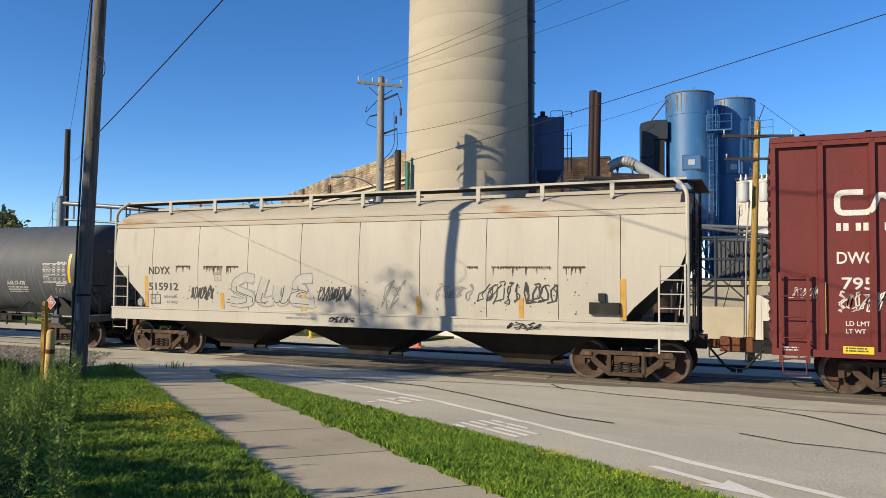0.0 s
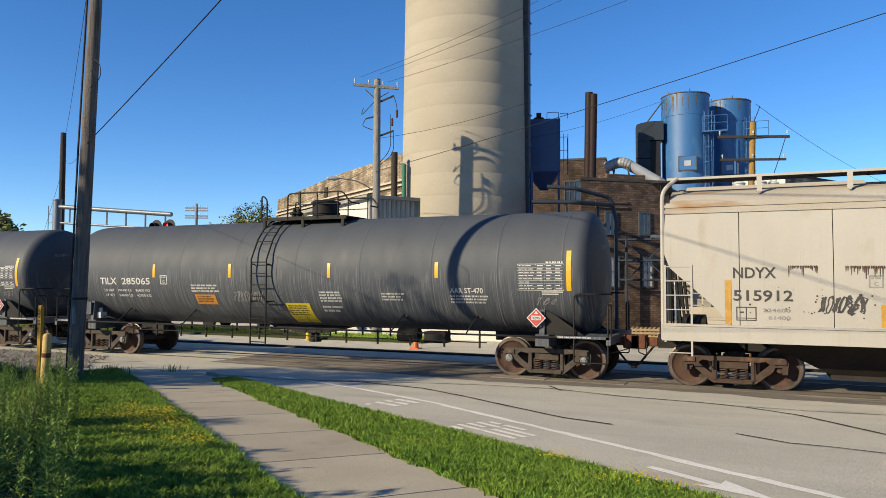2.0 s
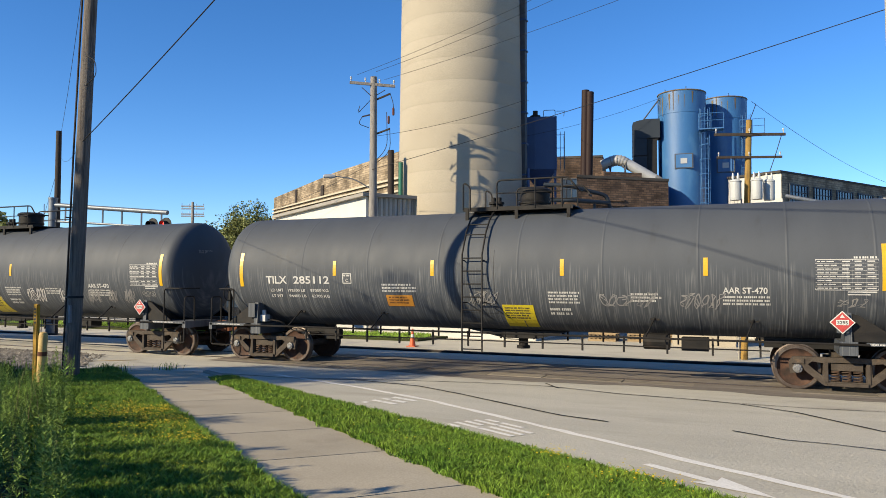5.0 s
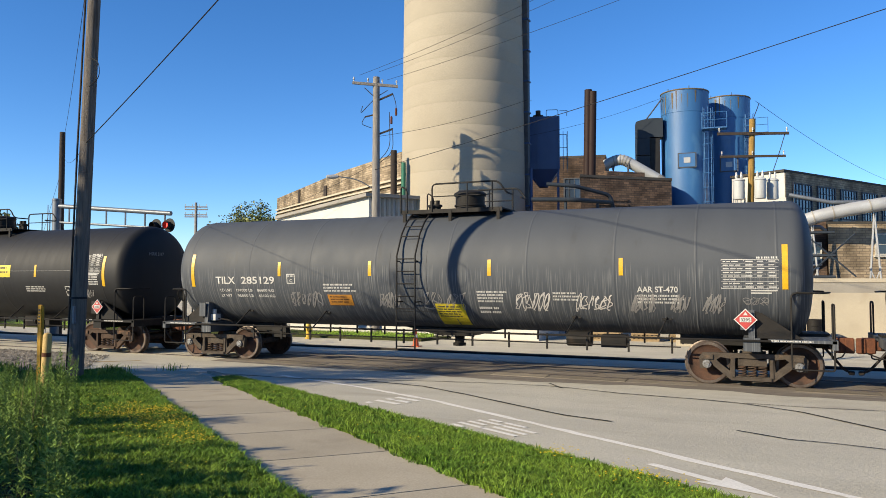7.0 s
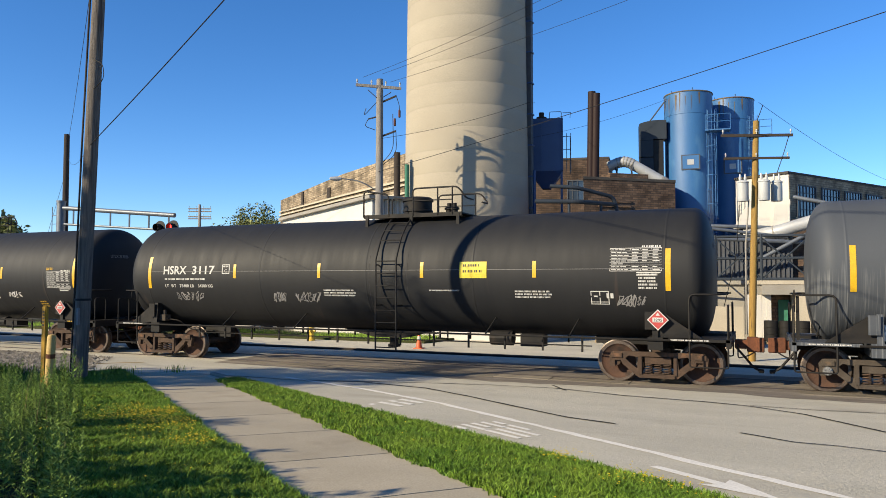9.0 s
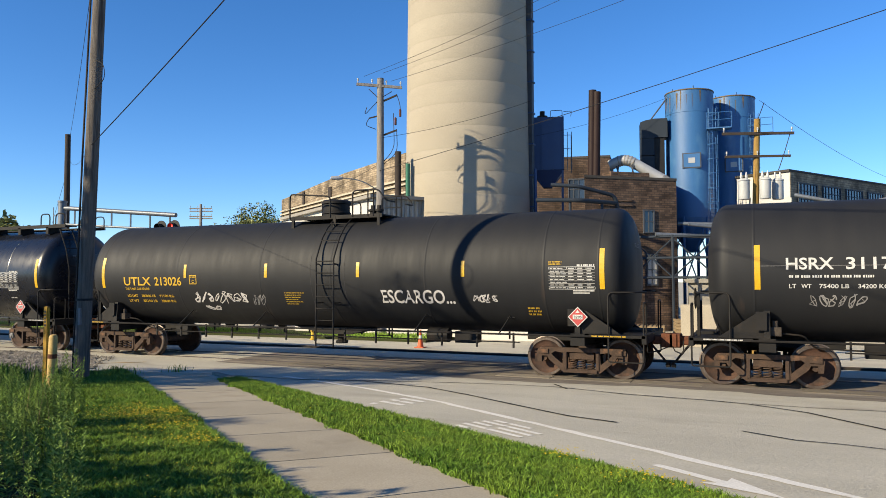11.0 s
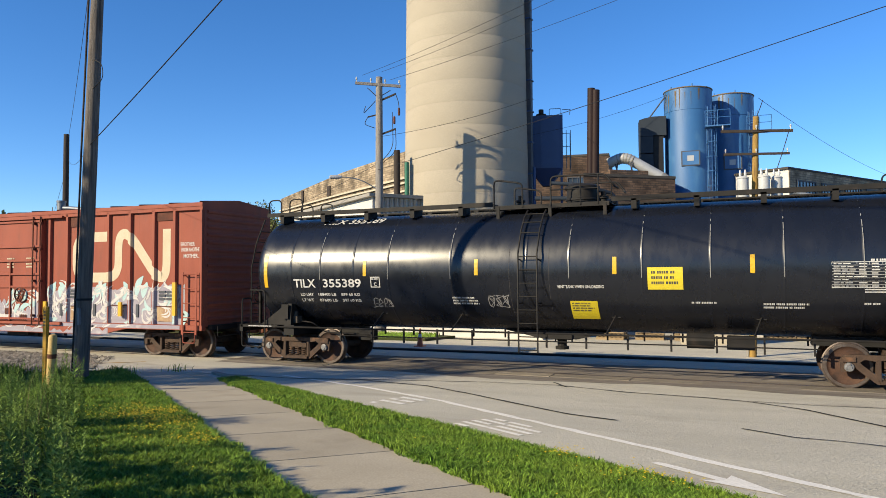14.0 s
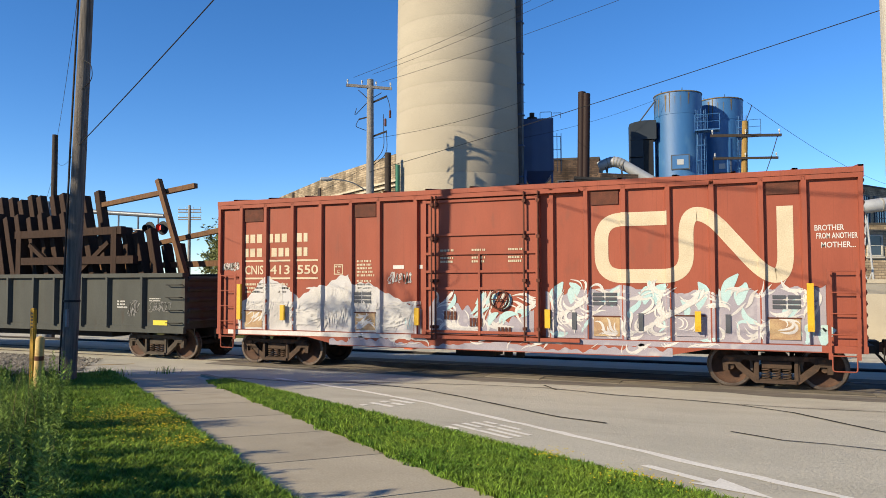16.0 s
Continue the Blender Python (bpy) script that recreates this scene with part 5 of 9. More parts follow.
def flames(car, x0, x1, z0, z1, count, mat, wide, depth, lift, seed, turn=1.0, reach=14):
    """Flowing, tapering spray strokes that curl like flames."""
    rng, bm = random.Random(seed), bmesh.new()
    for k in range(count):
        x, z = rng.uniform(x0, x1), rng.uniform(z0, z1)
        sgn = rng.choice((-1, 1))
        pts = []
        for i in range(rng.randint(7, reach)):
            pts.append((max(x0, min(x1, x)), max(z0, min(z1, z))))
            g = turn * (1.6 * math.sin(3.1 * x + 1.3 * math.sin(4.3 * z + seed)) + 1.3 * math.cos(5.2 * z - 2.2 * x + seed)) + 0.8 + sgn * 0.07 * i
            x, z = x + 0.05 * math.cos(g), z + 0.05 * math.sin(g)
            if not (x0 < x < x1 and z0 < z < z1):
                break
        if len(pts) > 4:
            ribbon(bm, pts, rng.uniform(0.35, 1.0) * wide, depth, lift + 0.00006 * k, 2, 0.04, True)
    return part("spray_swirl", bm, mat, car)


def build_train():
    # maroon high boxcar
    ribs = [-9.2 + 0.91 + 0.89 * k for k in range(19)]
    car, side, rs = boxcar("boxcar", "tall maroon boxcar with white markings", 9.43, 9.2, 0.80, 5.16, BOX_MAROON, ribs, 6.95, 9.85, None, RUST_DARK)
    dep = ribbed(ribs, 1.47)
    bm = bmesh.new()
    ribbon(bm, rounded([(-7.55, 4.02), (-8.0, 4.02), (-8.0, 3.62), (-7.42, 3.62), (-7.28, 4.0), (-6.7, 3.6), (-6.6, 4.1)], 0.13), 0.11, dep, 0.006)
    part("emblem", bm, WHITE_INK, car, "white winding line emblem")
    bars(car, -8.02, 3.42, 0.62, 0.18, 1, WHITE_INK, side, "web_stencil", fill=0.95, gap=0.15)
    bars(car, -7.20, 3.42, 0.62, 0.18, 1, WHITE_INK, side, "web_stencil", fill=0.95, gap=0.15)
    lettering("DWC", car, -8.02, 2.62, 0.24, 0.66, WHITE_INK, side)
    lettering("795", car, -7.94, 2.12, 0.24, 0.55, WHITE_INK, side)
    lettering("0", car, -7.12, 2.12, 0.24, 0.17, WHITE_INK, side)
    scrawl(car, -8.0, 1.68, 0.78, 0.42, SPRAY_WHITE, side, 41, 6, 0.03)
    lettering("LD LMT", car, -7.88, 1.42, 0.09, 0.42, WHITE_INK, side)
    lettering("LT WT", car, -7.88, 1.27, 0.09, 0.34, WHITE_INK, side)
    p = panel(car, -7.94, 0.89, -7.42, 1.03, SIGN_YELLOW, lambda z: -1.57, "notice", "small yellow excess height notice")
    bars(p, -7.90, 1.01, 0.44, 0.10, 2, DARK_INK, lambda z: -1.58)
    panel(car, -8.33, 1.26, -8.22, 2.26, OLD_YELLOW, lambda z: -1.53, "reflector")
    scrawl(car, -8.85, 1.9, 0.5, 0.3, SPRAY_WHITE, side, 42, 5, 0.014)
    bars(car, -9.05, 0.98, 0.4, 0.1, 2, WHITE_INK, lambda z: -1.57)

    hopper()
    for X, number, seed in ((-27.43, "285065", 100), (-45.53, "285112", 200), (-63.62, "285129", 300)):
        car, side = grey_tank(X, number, seed)
        if number == "285065":
            scrawl(car, -1.75, 1.66, 1.0, 0.32, FADED_INK, side, 111, 9, 0.016)
        if number == "285112":
            for x, w in ((-0.9, 0.7), (2.2, 1.2), (3.9, 0.9)):
                scrawl(car, x, 1.62, w, 0.36, FADED_INK, side, int(x * 10) + 60, 6, 0.02)
        if number == "285129":
            for x, w, ink in ((-4.3, 1.0, FADED_INK), (-1.6, 0.6, FADED_INK), (-0.35, 1.1, FADED_INK), (2.0, 0.8, SPRAY_WHITE), (3.4, 0.85, SPRAY_WHITE), (4.65, 0.55, FADED_INK), (5.5, 0.35, FADED_INK), (6.15, 0.4, FADED_INK)):
                scrawl(car, x, 1.5, w, 0.46, ink, side, int(x * 10) + 90, 6, 0.022)

    # black tank car with yellow notice
    spec = dict(GREY_SPEC, plate=FRAME_BLACK, valve_paint=TRUCK_GREY, truck=RUST_DARK, caps=False, pull=9.17, seams=(-7.3, -3.3, 0.0, 2.9, 7.3), ladder=(0.36, 0.93), platform=(-0.45, 2.35), manway=0.75, valves=(1.65, 1.8), marks=(-4.14, -1.40, 1.57, 4.42), tall=(-7.24, 7.37), placard=7.15, un="3295", struts=(-4.6, -2.2, 3.2, 5.2))
    car, side = tank_car("tank_car", "matt black tank car with white lettering and yellow notice", -81.95, BLACK_TANK, 8.40, 1.50, 2.44, 7.08, spec)
    lettering("HSRX", car, -6.71, 2.45, 0.24, 0.85, WHITE_INK, side)
    lettering("3117", car, -5.65, 2.45, 0.24, 0.80, WHITE_INK, side)
    bars(car, -6.66, 2.34, 1.6, 0.09, 1, WHITE_INK, side, seed=4, fill=0.9)
    for text, x, w in (("LT", -6.66, 0.13), ("WT", -6.44, 0.18), ("75400 LB", -6.12, 0.52), ("34200 KG", -5.45, 0.52)):
        lettering(text, car, x, 2.08, 0.085, w, WHITE_INK, side, "load_line")
    plate_box(car, -4.58, 2.46, 0.26, side, WHITE_INK)
    lettering("HSRX 3117", car, 0, 0, 0.10, 0.6, FADED_INK, lambda z: 0, "end_lettering").matrix_basis = pose(8.24, -0.55, 3.0, 0, 0, 90)
    panel(car, -7.3, 2.525, 7.3, 2.533, FADED_INK, side, "long_seam", off=0.003, steps=1)
    p = panel(car, 2.57, 2.33, 3.26, 2.72, SIGN_YELLOW, side, "notice", "yellow emergency notice panel")
    bars(p, 2.66, 2.66, 0.5, 0.28, 2, DARK_INK, lambda z: side(z) - 0.004, gap=0.6)
    table(car, 6.14, 2.98, 1.1, 0.5, side, WHITE_INK)
    bars(car, 6.75, 2.42, 0.45, 0.36, 5, WHITE_INK, side, seed=12)
    bars(car, -1.28, 2.04, 1.05, 0.2, 3, WHITE_INK, side, seed=13)
    bars(car, 3.94, 2.04, 1.0, 0.2, 3, WHITE_INK, side, seed=14)
    bars(car, 1.75, 2.05, 0.8, 0.06, 1, WHITE_INK, side, seed=15)
    plate_box(car, 5.7, 1.74, 0.30, side, WHITE_INK, "")
    bars(car, 6.05, 1.99, 0.2, 0.2, 1, WHITE_INK, side)
    for x, w, k in ((-6.3, 1.0, 1), (-2.9, 0.4, 2), (-2.2, 0.8, 3), (6.3, 0.6, 4)):
        scrawl(car, x, 1.68, w, 0.3, FADED_INK, side, 70 + k, 6, 0.018)

    # black tank car with yellow lettering
    spec = dict(GREY_SPEC, plate=FRAME_BLACK, valve_paint=TRUCK_GREY, truck=RUST_DARK, caps=False, pull=9.0, seams=(-7.5, -4.55, -1.65, 0.6, 3.3, 6.3, 7.55), ladder=(0.25, 0.78), platform=(-1.15, 1.75), manway=-0.15, valves=(1.0, 1.2), marks=(-4.27, -1.45, 1.42, 4.31), tall=(-7.48, 7.63), placard=7.08, edge_ink=YELLOW_INK, struts=(-4.5, -1.9, 3.0, 5.2))
    car, side = tank_car("tank_car", "matt black tank car with yellow lettering and white spray tags", -99.97, BLACK_TANK, 8.36, 1.50, 2.46, 7.05, spec)
    lettering("UTLX", car, -6.64, 2.12, 0.25, 1.05, YELLOW_INK, side)
    lettering("213026", car, -5.44, 2.12, 0.25, 1.02, YELLOW_INK, side)
    lettering("THE TANK CAR PEOPLE", car, -6.62, 1.99, 0.07, 0.95, YELLOW_INK, side)
    weights(car, -6.60, 1.78, ("200900 LB", "91100 KG", "85100 LB", "38600 KG"), YELLOW_INK, side)
    plate_box(car, -4.12, 2.16, 0.26, side, YELLOW_INK)
    lettering("UTLX 213026", car, 0, 0, 0.10, 0.7, FADED_INK, lambda z: 0, "end_lettering").matrix_basis = pose(8.20, -0.6, 3.0, 0, 0, 90)
    bars(car, -0.9, 1.94, 0.72, 0.36, 6, YELLOW_INK, side, fill=0.5, gap=0.62, seed=6)
    table(car, 6.42, 2.55, 1.05, 0.5, side, WHITE_INK)
    bars(car, 6.42, 2.68, 0.35, 0.1, 2, YELLOW_INK, side, seed=7)
    bars(car, 5.85, 1.62, 0.35, 0.22, 3, YELLOW_INK, side, seed=8)
    scrawl(car, -4.05, 1.62, 1.9, 0.34, SPRAY_WHITE, side, 81, 8, 0.032)
    scrawl(car, -3.75, 1.42, 0.55, 0.14, SPRAY_WHITE, side, 82, 2, 0.028)
    scrawl(car, -2.0, 1.55, 0.42, 0.36, FADED_INK, side, 83, 3, 0.018)
    lettering("ESCARGO...", car, 2.05, 1.68, 0.34, 2.0, SPRAY_WHITE, side, "spray_words", "white handwritten spray tag")
    scrawl(car, 4.55, 1.72, 0.6, 0.2, SPRAY_WHITE, side, 85, 4, 0.024)

    # glossy black tank car with a full-length top walkway
    spec = dict(GREY_SPEC, plate=FRAME_BLACK, valve_paint=TRUCK_GREY, frame=FRAME_BLACK, truck=RUST_DARK, caps=True, pull=8.9, seams=(-6.9, -6.0, -5.0, -4.0, -2.3, -0.4, 0.6, 2.2, 3.6, 5.0, 6.4), ladder=(-0.55, -0.1), platform=(-1.4, 1.4), manway=0.6, valves=(-1.0, 1.1), marks=(-4.66, -1.63, 1.62, 4.41), tall=(-7.72, 7.77), placard=7.09, un="3295", struts=(-4.5, -2.3, 1.4, 4.4))
    car, side = tank_car("tank_car", "glossy black tank car with a top walkway", -118.2, GLOSS_TANK, 8.42, 1.50, 2.47, 7.02, spec)
    lettering("TILX", car, -6.83, 2.05, 0.22, 0.68, WHITE_INK, side)
    lettering("355389", car, -5.92, 2.05, 0.22, 1.14, WHITE_INK, side)
    weights(car, -6.66, 1.83, ("188400 LB", "899 60 KG", "87600 LB", "397 60 KG"), WHITE_INK, side)
    plate_box(car, -4.5, 2.05, 0.27, side, WHITE_INK)
    lettering("TILX 355389", car, 0, 0, 0.10, 0.6, FADED_INK, lambda z: 0, "end_lettering").matrix_basis = pose(8.255, -0.55, 3.02, 0, 0, 90)
    lettering("TILX 355389", car, -6.4, 3.74, 0.14, 1.9, WHITE_INK, side, "upper_lettering")
    lettering("VENT TANK WHEN UNLOADING", car, 0.32, 2.03, 0.07, 1.05, WHITE_INK, side)
    p = panel(car, 0.58, 1.32, 1.20, 1.74, SIGN_YELLOW, side, "notice", "yellow and white notice panel", steps=6)
    bars(p, 0.62, 1.70, 0.5, 0.22, 4, DARK_INK, lambda z: side(z) - 0.004)
    p = panel(car, 2.32, 2.00, 3.05, 2.48, SIGN_YELLOW, side, "notice", "yellow emergency telephone notice")
    bars(p, 2.40, 2.40, 0.58, 0.34, 3, DARK_INK, lambda z: side(z) - 0.004, gap=0.5)
    table(car, 5.84, 2.54, 1.08, 0.5, side, WHITE_INK)
    for x, z, w, r in ((-2.3, 1.82, 0.7, 3), (4.6, 1.72, 0.9, 2), (3.2, 1.74, 0.5, 1), (6.4, 1.74, 0.3, 1)):
        bars(car, x, z, w, 0.07 * r, r, WHITE_INK, side, seed=int(w * 30))
    scrawl(car, -4.5, 1.52, 0.55, 0.28, FADED_INK, side, 91, 4, 0.016)
    scrawl(car, -1.4, 1.56, 0.55, 0.32, FADED_INK, side, 92, 3, 0.018)
    for x in (-6.0, -4.0, -2.3, 0.6, 2.2, 3.6, 5.0, 6.4):      # paler lines along the upper half of the welds
        panel(car, x - 0.007, 2.25, x + 0.007, 3.80, HAZE_INK, side, "worn_seam", off=0.008, steps=10)
    top = 2.47 + 1.50
    for q in (-1, 1):
        for a, b in ((-8.2, -1.45), (1.45, 8.2)):
            bm = bmesh.new()
            for k in range(3):
                box(bm, (a, q * (0.35 + 0.14 * k), top + 0.09), (b, q * (0.46 + 0.14 * k), top + 0.12))
            box(bm, (a, q * 0.77, top + 0.05), (b, q * 0.80, top + 0.16))
            x = a + 0.5
            while x < b:
                box(bm, (x - 0.06, q * 0.30, top - 0.14), (x + 0.06, q * 0.80, top + 0.09))
                x += 1.35
            part("top_walkway", bm, FRAME_BLACK, car)
        for s in (-1, 1):
            for x in (7.45, 8.15):
                bm = bmesh.new()
                tube(bm, arc_pts([(s * x, q * 0.78, top + 0.1), (s * x, q * 0.78, top + 0.52), (s * (x - 0.42), q * 0.78, top + 0.52), (s * (x - 0.42), q * 0.78, top + 0.1)], 0.14, 4), 0.020, 6)
                part("end_guard_rail", bm, FRAME_BLACK, car, smooth=True)
    for s in (-1, 1):
        bm = bmesh.new()
        for y in (-0.95, -0.50):
            tube(bm, [(s * 8.62, y, 1.05), (s * 8.62, y, 2.6), (s * 8.45, y, 3.3), (s * 8.15, y, 3.95)], 0.02, 6)
        for k in range(9):
            z = 1.3 + 0.29 * k
            x = 8.62 if z < 2.6 else 8.62 - (z - 2.6) * 0.28
            rod(bm, (s * x, -0.95, z), (s * x, -0.50, z), 0.013, 6)
        part("end_ladder", bm, FRAME_BLACK, car, smooth=True)

    # red boxcar with spray paint along its foot
    ribs = [-7.01, -6.22, -5.36, -4.5, -3.6, -2.8, -1.78, 1.61, 2.39, 3.21, 4.14, 5.02, 5.96, 6.75]
    car, side, rs = boxcar("boxcar", "weathered red boxcar with cream markings and spray-painted lower side", -135.86, 7.80, 0.84, 4.46, BOX_RED, ribs, 6.20, 8.55, (-1.55, 1.35), RUST_DARK)
    dep = ribbed(ribs, 1.47)
    bm = bmesh.new()
    ribbon(bm, bent([(4.12, 3.60), (2.72, 3.60), (2.72, 2.36), (4.50, 2.36), (4.50, 3.66), (4.95, 3.66), (6.02, 2.36), (6.40, 2.36), (6.40, 3.76)], 0.46), 0.30, lambda x: 0.0, 0.0, 1)
    for x in ribs:                # folded over the side posts
        for d in (-0.078, -0.05, 0.05, 0.078):
            bmesh.ops.bisect_plane(bm, geom=bm.verts[:] + bm.edges[:] + bm.faces[:], plane_co=(x + d, 0, 0), plane_no=(1, 0, 0))
    for v in bm.verts:
        v.co.y = dep(v.co.x) - 0.005
    part("emblem", bm, CREAM_INK, car, "large cream winding line emblem")
    for z, cells in ((3.30, ((-6.92, 0.62), (-6.12, 0.62), (-5.26, 0.42))), (2.92, ((-6.92, 0.62), (-6.06, 0.66), (-5.26, 0.42)))):
        for x, w in cells:
            bars(car, x, z + 0.24, w, 0.24, 1, CREAM_INK, side, "company_stencil", fill=0.97, gap=0.05, seed=int(w * 100))
    for z in (2.80, 2.33):
        bm = bmesh.new()
        for x0, x1 in ((-6.93, -6.31), (-6.13, -5.45), (-5.27, -4.60)):
            bm.faces.new([bm.verts.new((x, -1.477, w)) for x, w in ((x0, z), (x1, z), (x1, z + 0.045), (x0, z + 0.045))])
        part("stencil_rule", bm, CREAM_INK, car)
    for text, x, w in (("CNIS", -6.92, 0.60), ("413", -6.10, 0.62), ("550", -5.24, 0.64)):
        lettering(text, car, x, 2.46, 0.24, w, CREAM_INK, side)
    plate_box(car, -4.12, 2.44, 0.26, side, CREAM_INK)
    for x, z, w, r in ((-3.45, 2.80, 0.5, 5), (-3.45, 2.30, 0.5, 4)):
        bars(car, x, z, w, 0.09 * r, r, CREAM_INK, side, seed=31)
    bars(car, -6.9, 2.22, 1.5, 0.30, 3, CREAM_INK, side, seed=33)
    for x, z in ((-6.62, 4.05), (-3.2, 4.05), (2.8, 4.10), (6.36, 4.16)):
        bm = bmesh.new()
        box(bm, (x - 0.30, -1.50, z - 0.16), (x + 0.30, -1.46, z + 0.16))
        part("route_board", bm, BOX_RUSTY, car)
    for x, z in ((-6.62, 1.26), (-3.2, 1.26), (2.82, 1.26), (4.56, 1.30), (6.36, 1.28)):
        bm = bmesh.new()
        box(bm, (x - 0.28, -1.50, z - 0.21), (x + 0.28, -1.46, z + 0.21))
        brd = part("route_board", bm, SPRAY_TAN if x != 4.56 else SPRAY_LILAC, car)
        flames(brd, x - 0.27, x + 0.27, z - 0.20, z + 0.20, 16, SPRAY_WHITE, 0.06, lambda x: -1.50, 0.003, int(x * 10) + 100)
        bm = bmesh.new()
        box(bm, (x - 0.31, -1.515, z + 0.21), (x + 0.31, -1.47, z + 0.235))
        part("board_lip", bm, BOX_RUSTY, brd)

    def rag(seed, base, amp):
        rng = random.Random(seed)
        ph = [rng.uniform(0, 6.28) for _ in range(5)]
        return lambda x: base + amp * (0.5 * math.sin(1.9 * x + ph[0]) + 0.35 * abs(math.sin(3.7 * x + ph[1])) + 0.25 * math.sin(8.1 * x + ph[2]) + 0.30 * abs(math.sin(11 * x + ph[3])) + 0.15 * math.sin(23 * x + ph[4]))

    def dep_low(x):
        return min(dep(x), -1.575)
    peaks = ((-7.2, 1.55), (-7.0, 1.68), (-6.37, 2.26), (-6.1, 2.40), (-5.5, 2.09), (-5.2, 1.95), (-4.6, 2.19), (-3.7, 2.43), (-3.55, 2.22), (-2.85, 2.12), (-2.4, 1.88), (-1.6, 1.62))
    jag = rag(3, -0.06, 0.10)

    def white_top(x):
        return float(np.interp(x, [p[0] for p in peaks], [p[1] for p in peaks])) + jag(x)
    lilac_top = rag(8, 2.00, 0.14)
    paint_grid(car, -7.15, -1.62, lambda x: 0.99, white_top, dep, SPRAY_SILVER, "spray_fill", 0.0060)
    paint_grid(car, 1.45, 7.1, lambda x: 0.99, lambda x: lilac_top(x), dep, SPRAY_LILAC, "spray_fill", 0.0060)
    sill = lambda x: -1.565
    paint_grid(car, -7.4, -1.7, lambda x: 0.86, lambda x: 0.97, sill, SPRAY_WHITE, "spray_fill", 0.004, rows=1)
    paint_grid(car, 1.2, 7.0, lambda x: 0.86, lambda x: 0.97, sill, SPRAY_LILAC, "spray_fill", 0.004, rows=1)
    paint_grid(car, -4.2, 4.2, lambda x: 0.66, rag(21, 0.74, 0.12), sill, SPRAY_LILAC, "spray_fill", 0.004, rows=1)
    flames(car, -3.8, 3.8, 0.66, 0.93, 60, SPRAY_WHITE, 0.05, sill, 0.006, 5)
    flames(car, 1.2, 7.0, 0.86, 0.97, 60, SPRAY_WHITE, 0.05, sill, 0.006, 6)
    # pale blue tongues, then white curls over the lilac coat
    for x, z, h in ((1.75, 1.95, 0.40), (2.15, 2.0, 0.30), (3.05, 1.95, 0.28), (3.75, 2.0, 0.36), (3.98, 2.0, 0.26), (4.85, 1.9, 0.46), (5.35, 2.0, 0.55), (5.62, 2.0, 0.30), (6.5, 1.6, 0.45), (6.85, 1.25, 0.30), (7.15, 1.2, 0.22), (-1.9, 1.35, 0.4)):
        bm = bmesh.new()
        ribbon(bm, [(x - 0.12, z - 0.25), (x - 0.08, z), (x + 0.02 * math.sin(9 * x), z + h * 0.35), (x + 0.16 * math.sin(5 * x), z + h * 0.72)], 0.24, dep, 0.0075, 5, 0.05, True)
        part("spray_patch", bm, SPRAY_CYAN, car)
    flames(car, 1.5, 7.0, 1.0, 2.06, 12, SPRAY_CYAN, 0.16, dep, 0.0075, 31)
    flames(car, 1.5, 7.0, 1.0, 2.10, 170, SPRAY_WHITE, 0.080, dep, 0.009, 3)
    flames(car, 1.6, 7.0, 1.75, 2.30, 46, SPRAY_WHITE, 0.07, dep, 0.009, 11)
    flames(car, -7.1, -1.65, 1.0, 1.78, 420, SPRAY_WHITE, 0.055, dep, 0.009, 9, 0.35, 18)
    for a, b, z in ((-6.5, -5.7, 2.25), (-5.0, -4.4, 2.12), (-4.3, -2.9, 2.15)):
        flames(car, a, b, 1.6, z, 60, SPRAY_WHITE, 0.05, dep, 0.009, int(a * -10), 0.3, 20)
    for x0, x1, z in ((-2.42, -2.12, 2.57), (-1.76, -1.58, 2.57)):
        panel(car, x0, z, x1, z + 0.09, SPRAY_WHITE, side, "paint_patch", steps=1)
    for text, x, z, w in (("BROTHER", 6.93, 3.24, 0.52), ("FROM ANOTHER", 6.96, 3.08, 0.72), ("MOTHER...", 7.04, 2.90, 0.60)):
        lettering(text, car, x, z, 0.115, w, SPRAY_WHITE, side, "spray_words")
    for x, z in ((2.78, 1.86), (6.40, 1.82), (-3.3, 1.85)):
        bm = bmesh.new()
        for k in range(3):
            for s in (-1, 1):
                box(bm, (x + s * 0.14 - 0.12, -1.50, z - 0.13 + 0.10 * k), (x + s * 0.14 + 0.12, -1.46, z - 0.06 + 0.10 * k))
        part("vent_grille", bm, FRAME_METAL, car)
    for x in (2.1, 3.55, 5.3, 6.75):
        bm = bmesh.new()
        box(bm, (x - 0.05, -1.50, 1.18), (x + 0.05, -1.46, 1.56))
        part("lading_cleat", bm, FRAME_METAL, car)
    leaf_y = lambda x: -1.572
    paint_grid(car, -1.4, 1.25, lambda x: 1.02, rag(5, 1.45, 0.35), leaf_y, SPRAY_LILAC, "spray_fill", 0.004)
    flames(car, -1.45, 1.28, 1.02, 2.05, 80, SPRAY_WHITE, 0.085, leaf_y, 0.006, 7)
    flames(car, -1.0, 1.1, 1.2, 2.0, 14, SPRAY_CYAN, 0.16, leaf_y, 0.012, 8, 0.5)
    for x, z in ((-1.0, 1.55), (-0.35, 1.40), (0.35, 1.20)):
        bars(car, x, z, 0.34, 0.20, 2, BOX_RUSTY, lambda z: -1.59, "door_plate", fill=1.0, gap=0.02, seed=3)
    for x, z, w, k in ((-7.65, 2.55, 0.55, 0.26), (-2.55, 2.2, 0.65, 0.3)):
        scrawl(car, x, z, w, k, SPRAY_WHITE, side, int(x * 9) + 80, 7, 0.024)
    for x in (-1.1, -0.3, 0.6):
        bars(car, x, 3.02, 0.42, 0.36, 4, CREAM_INK, lambda z: -1.575, seed=44)
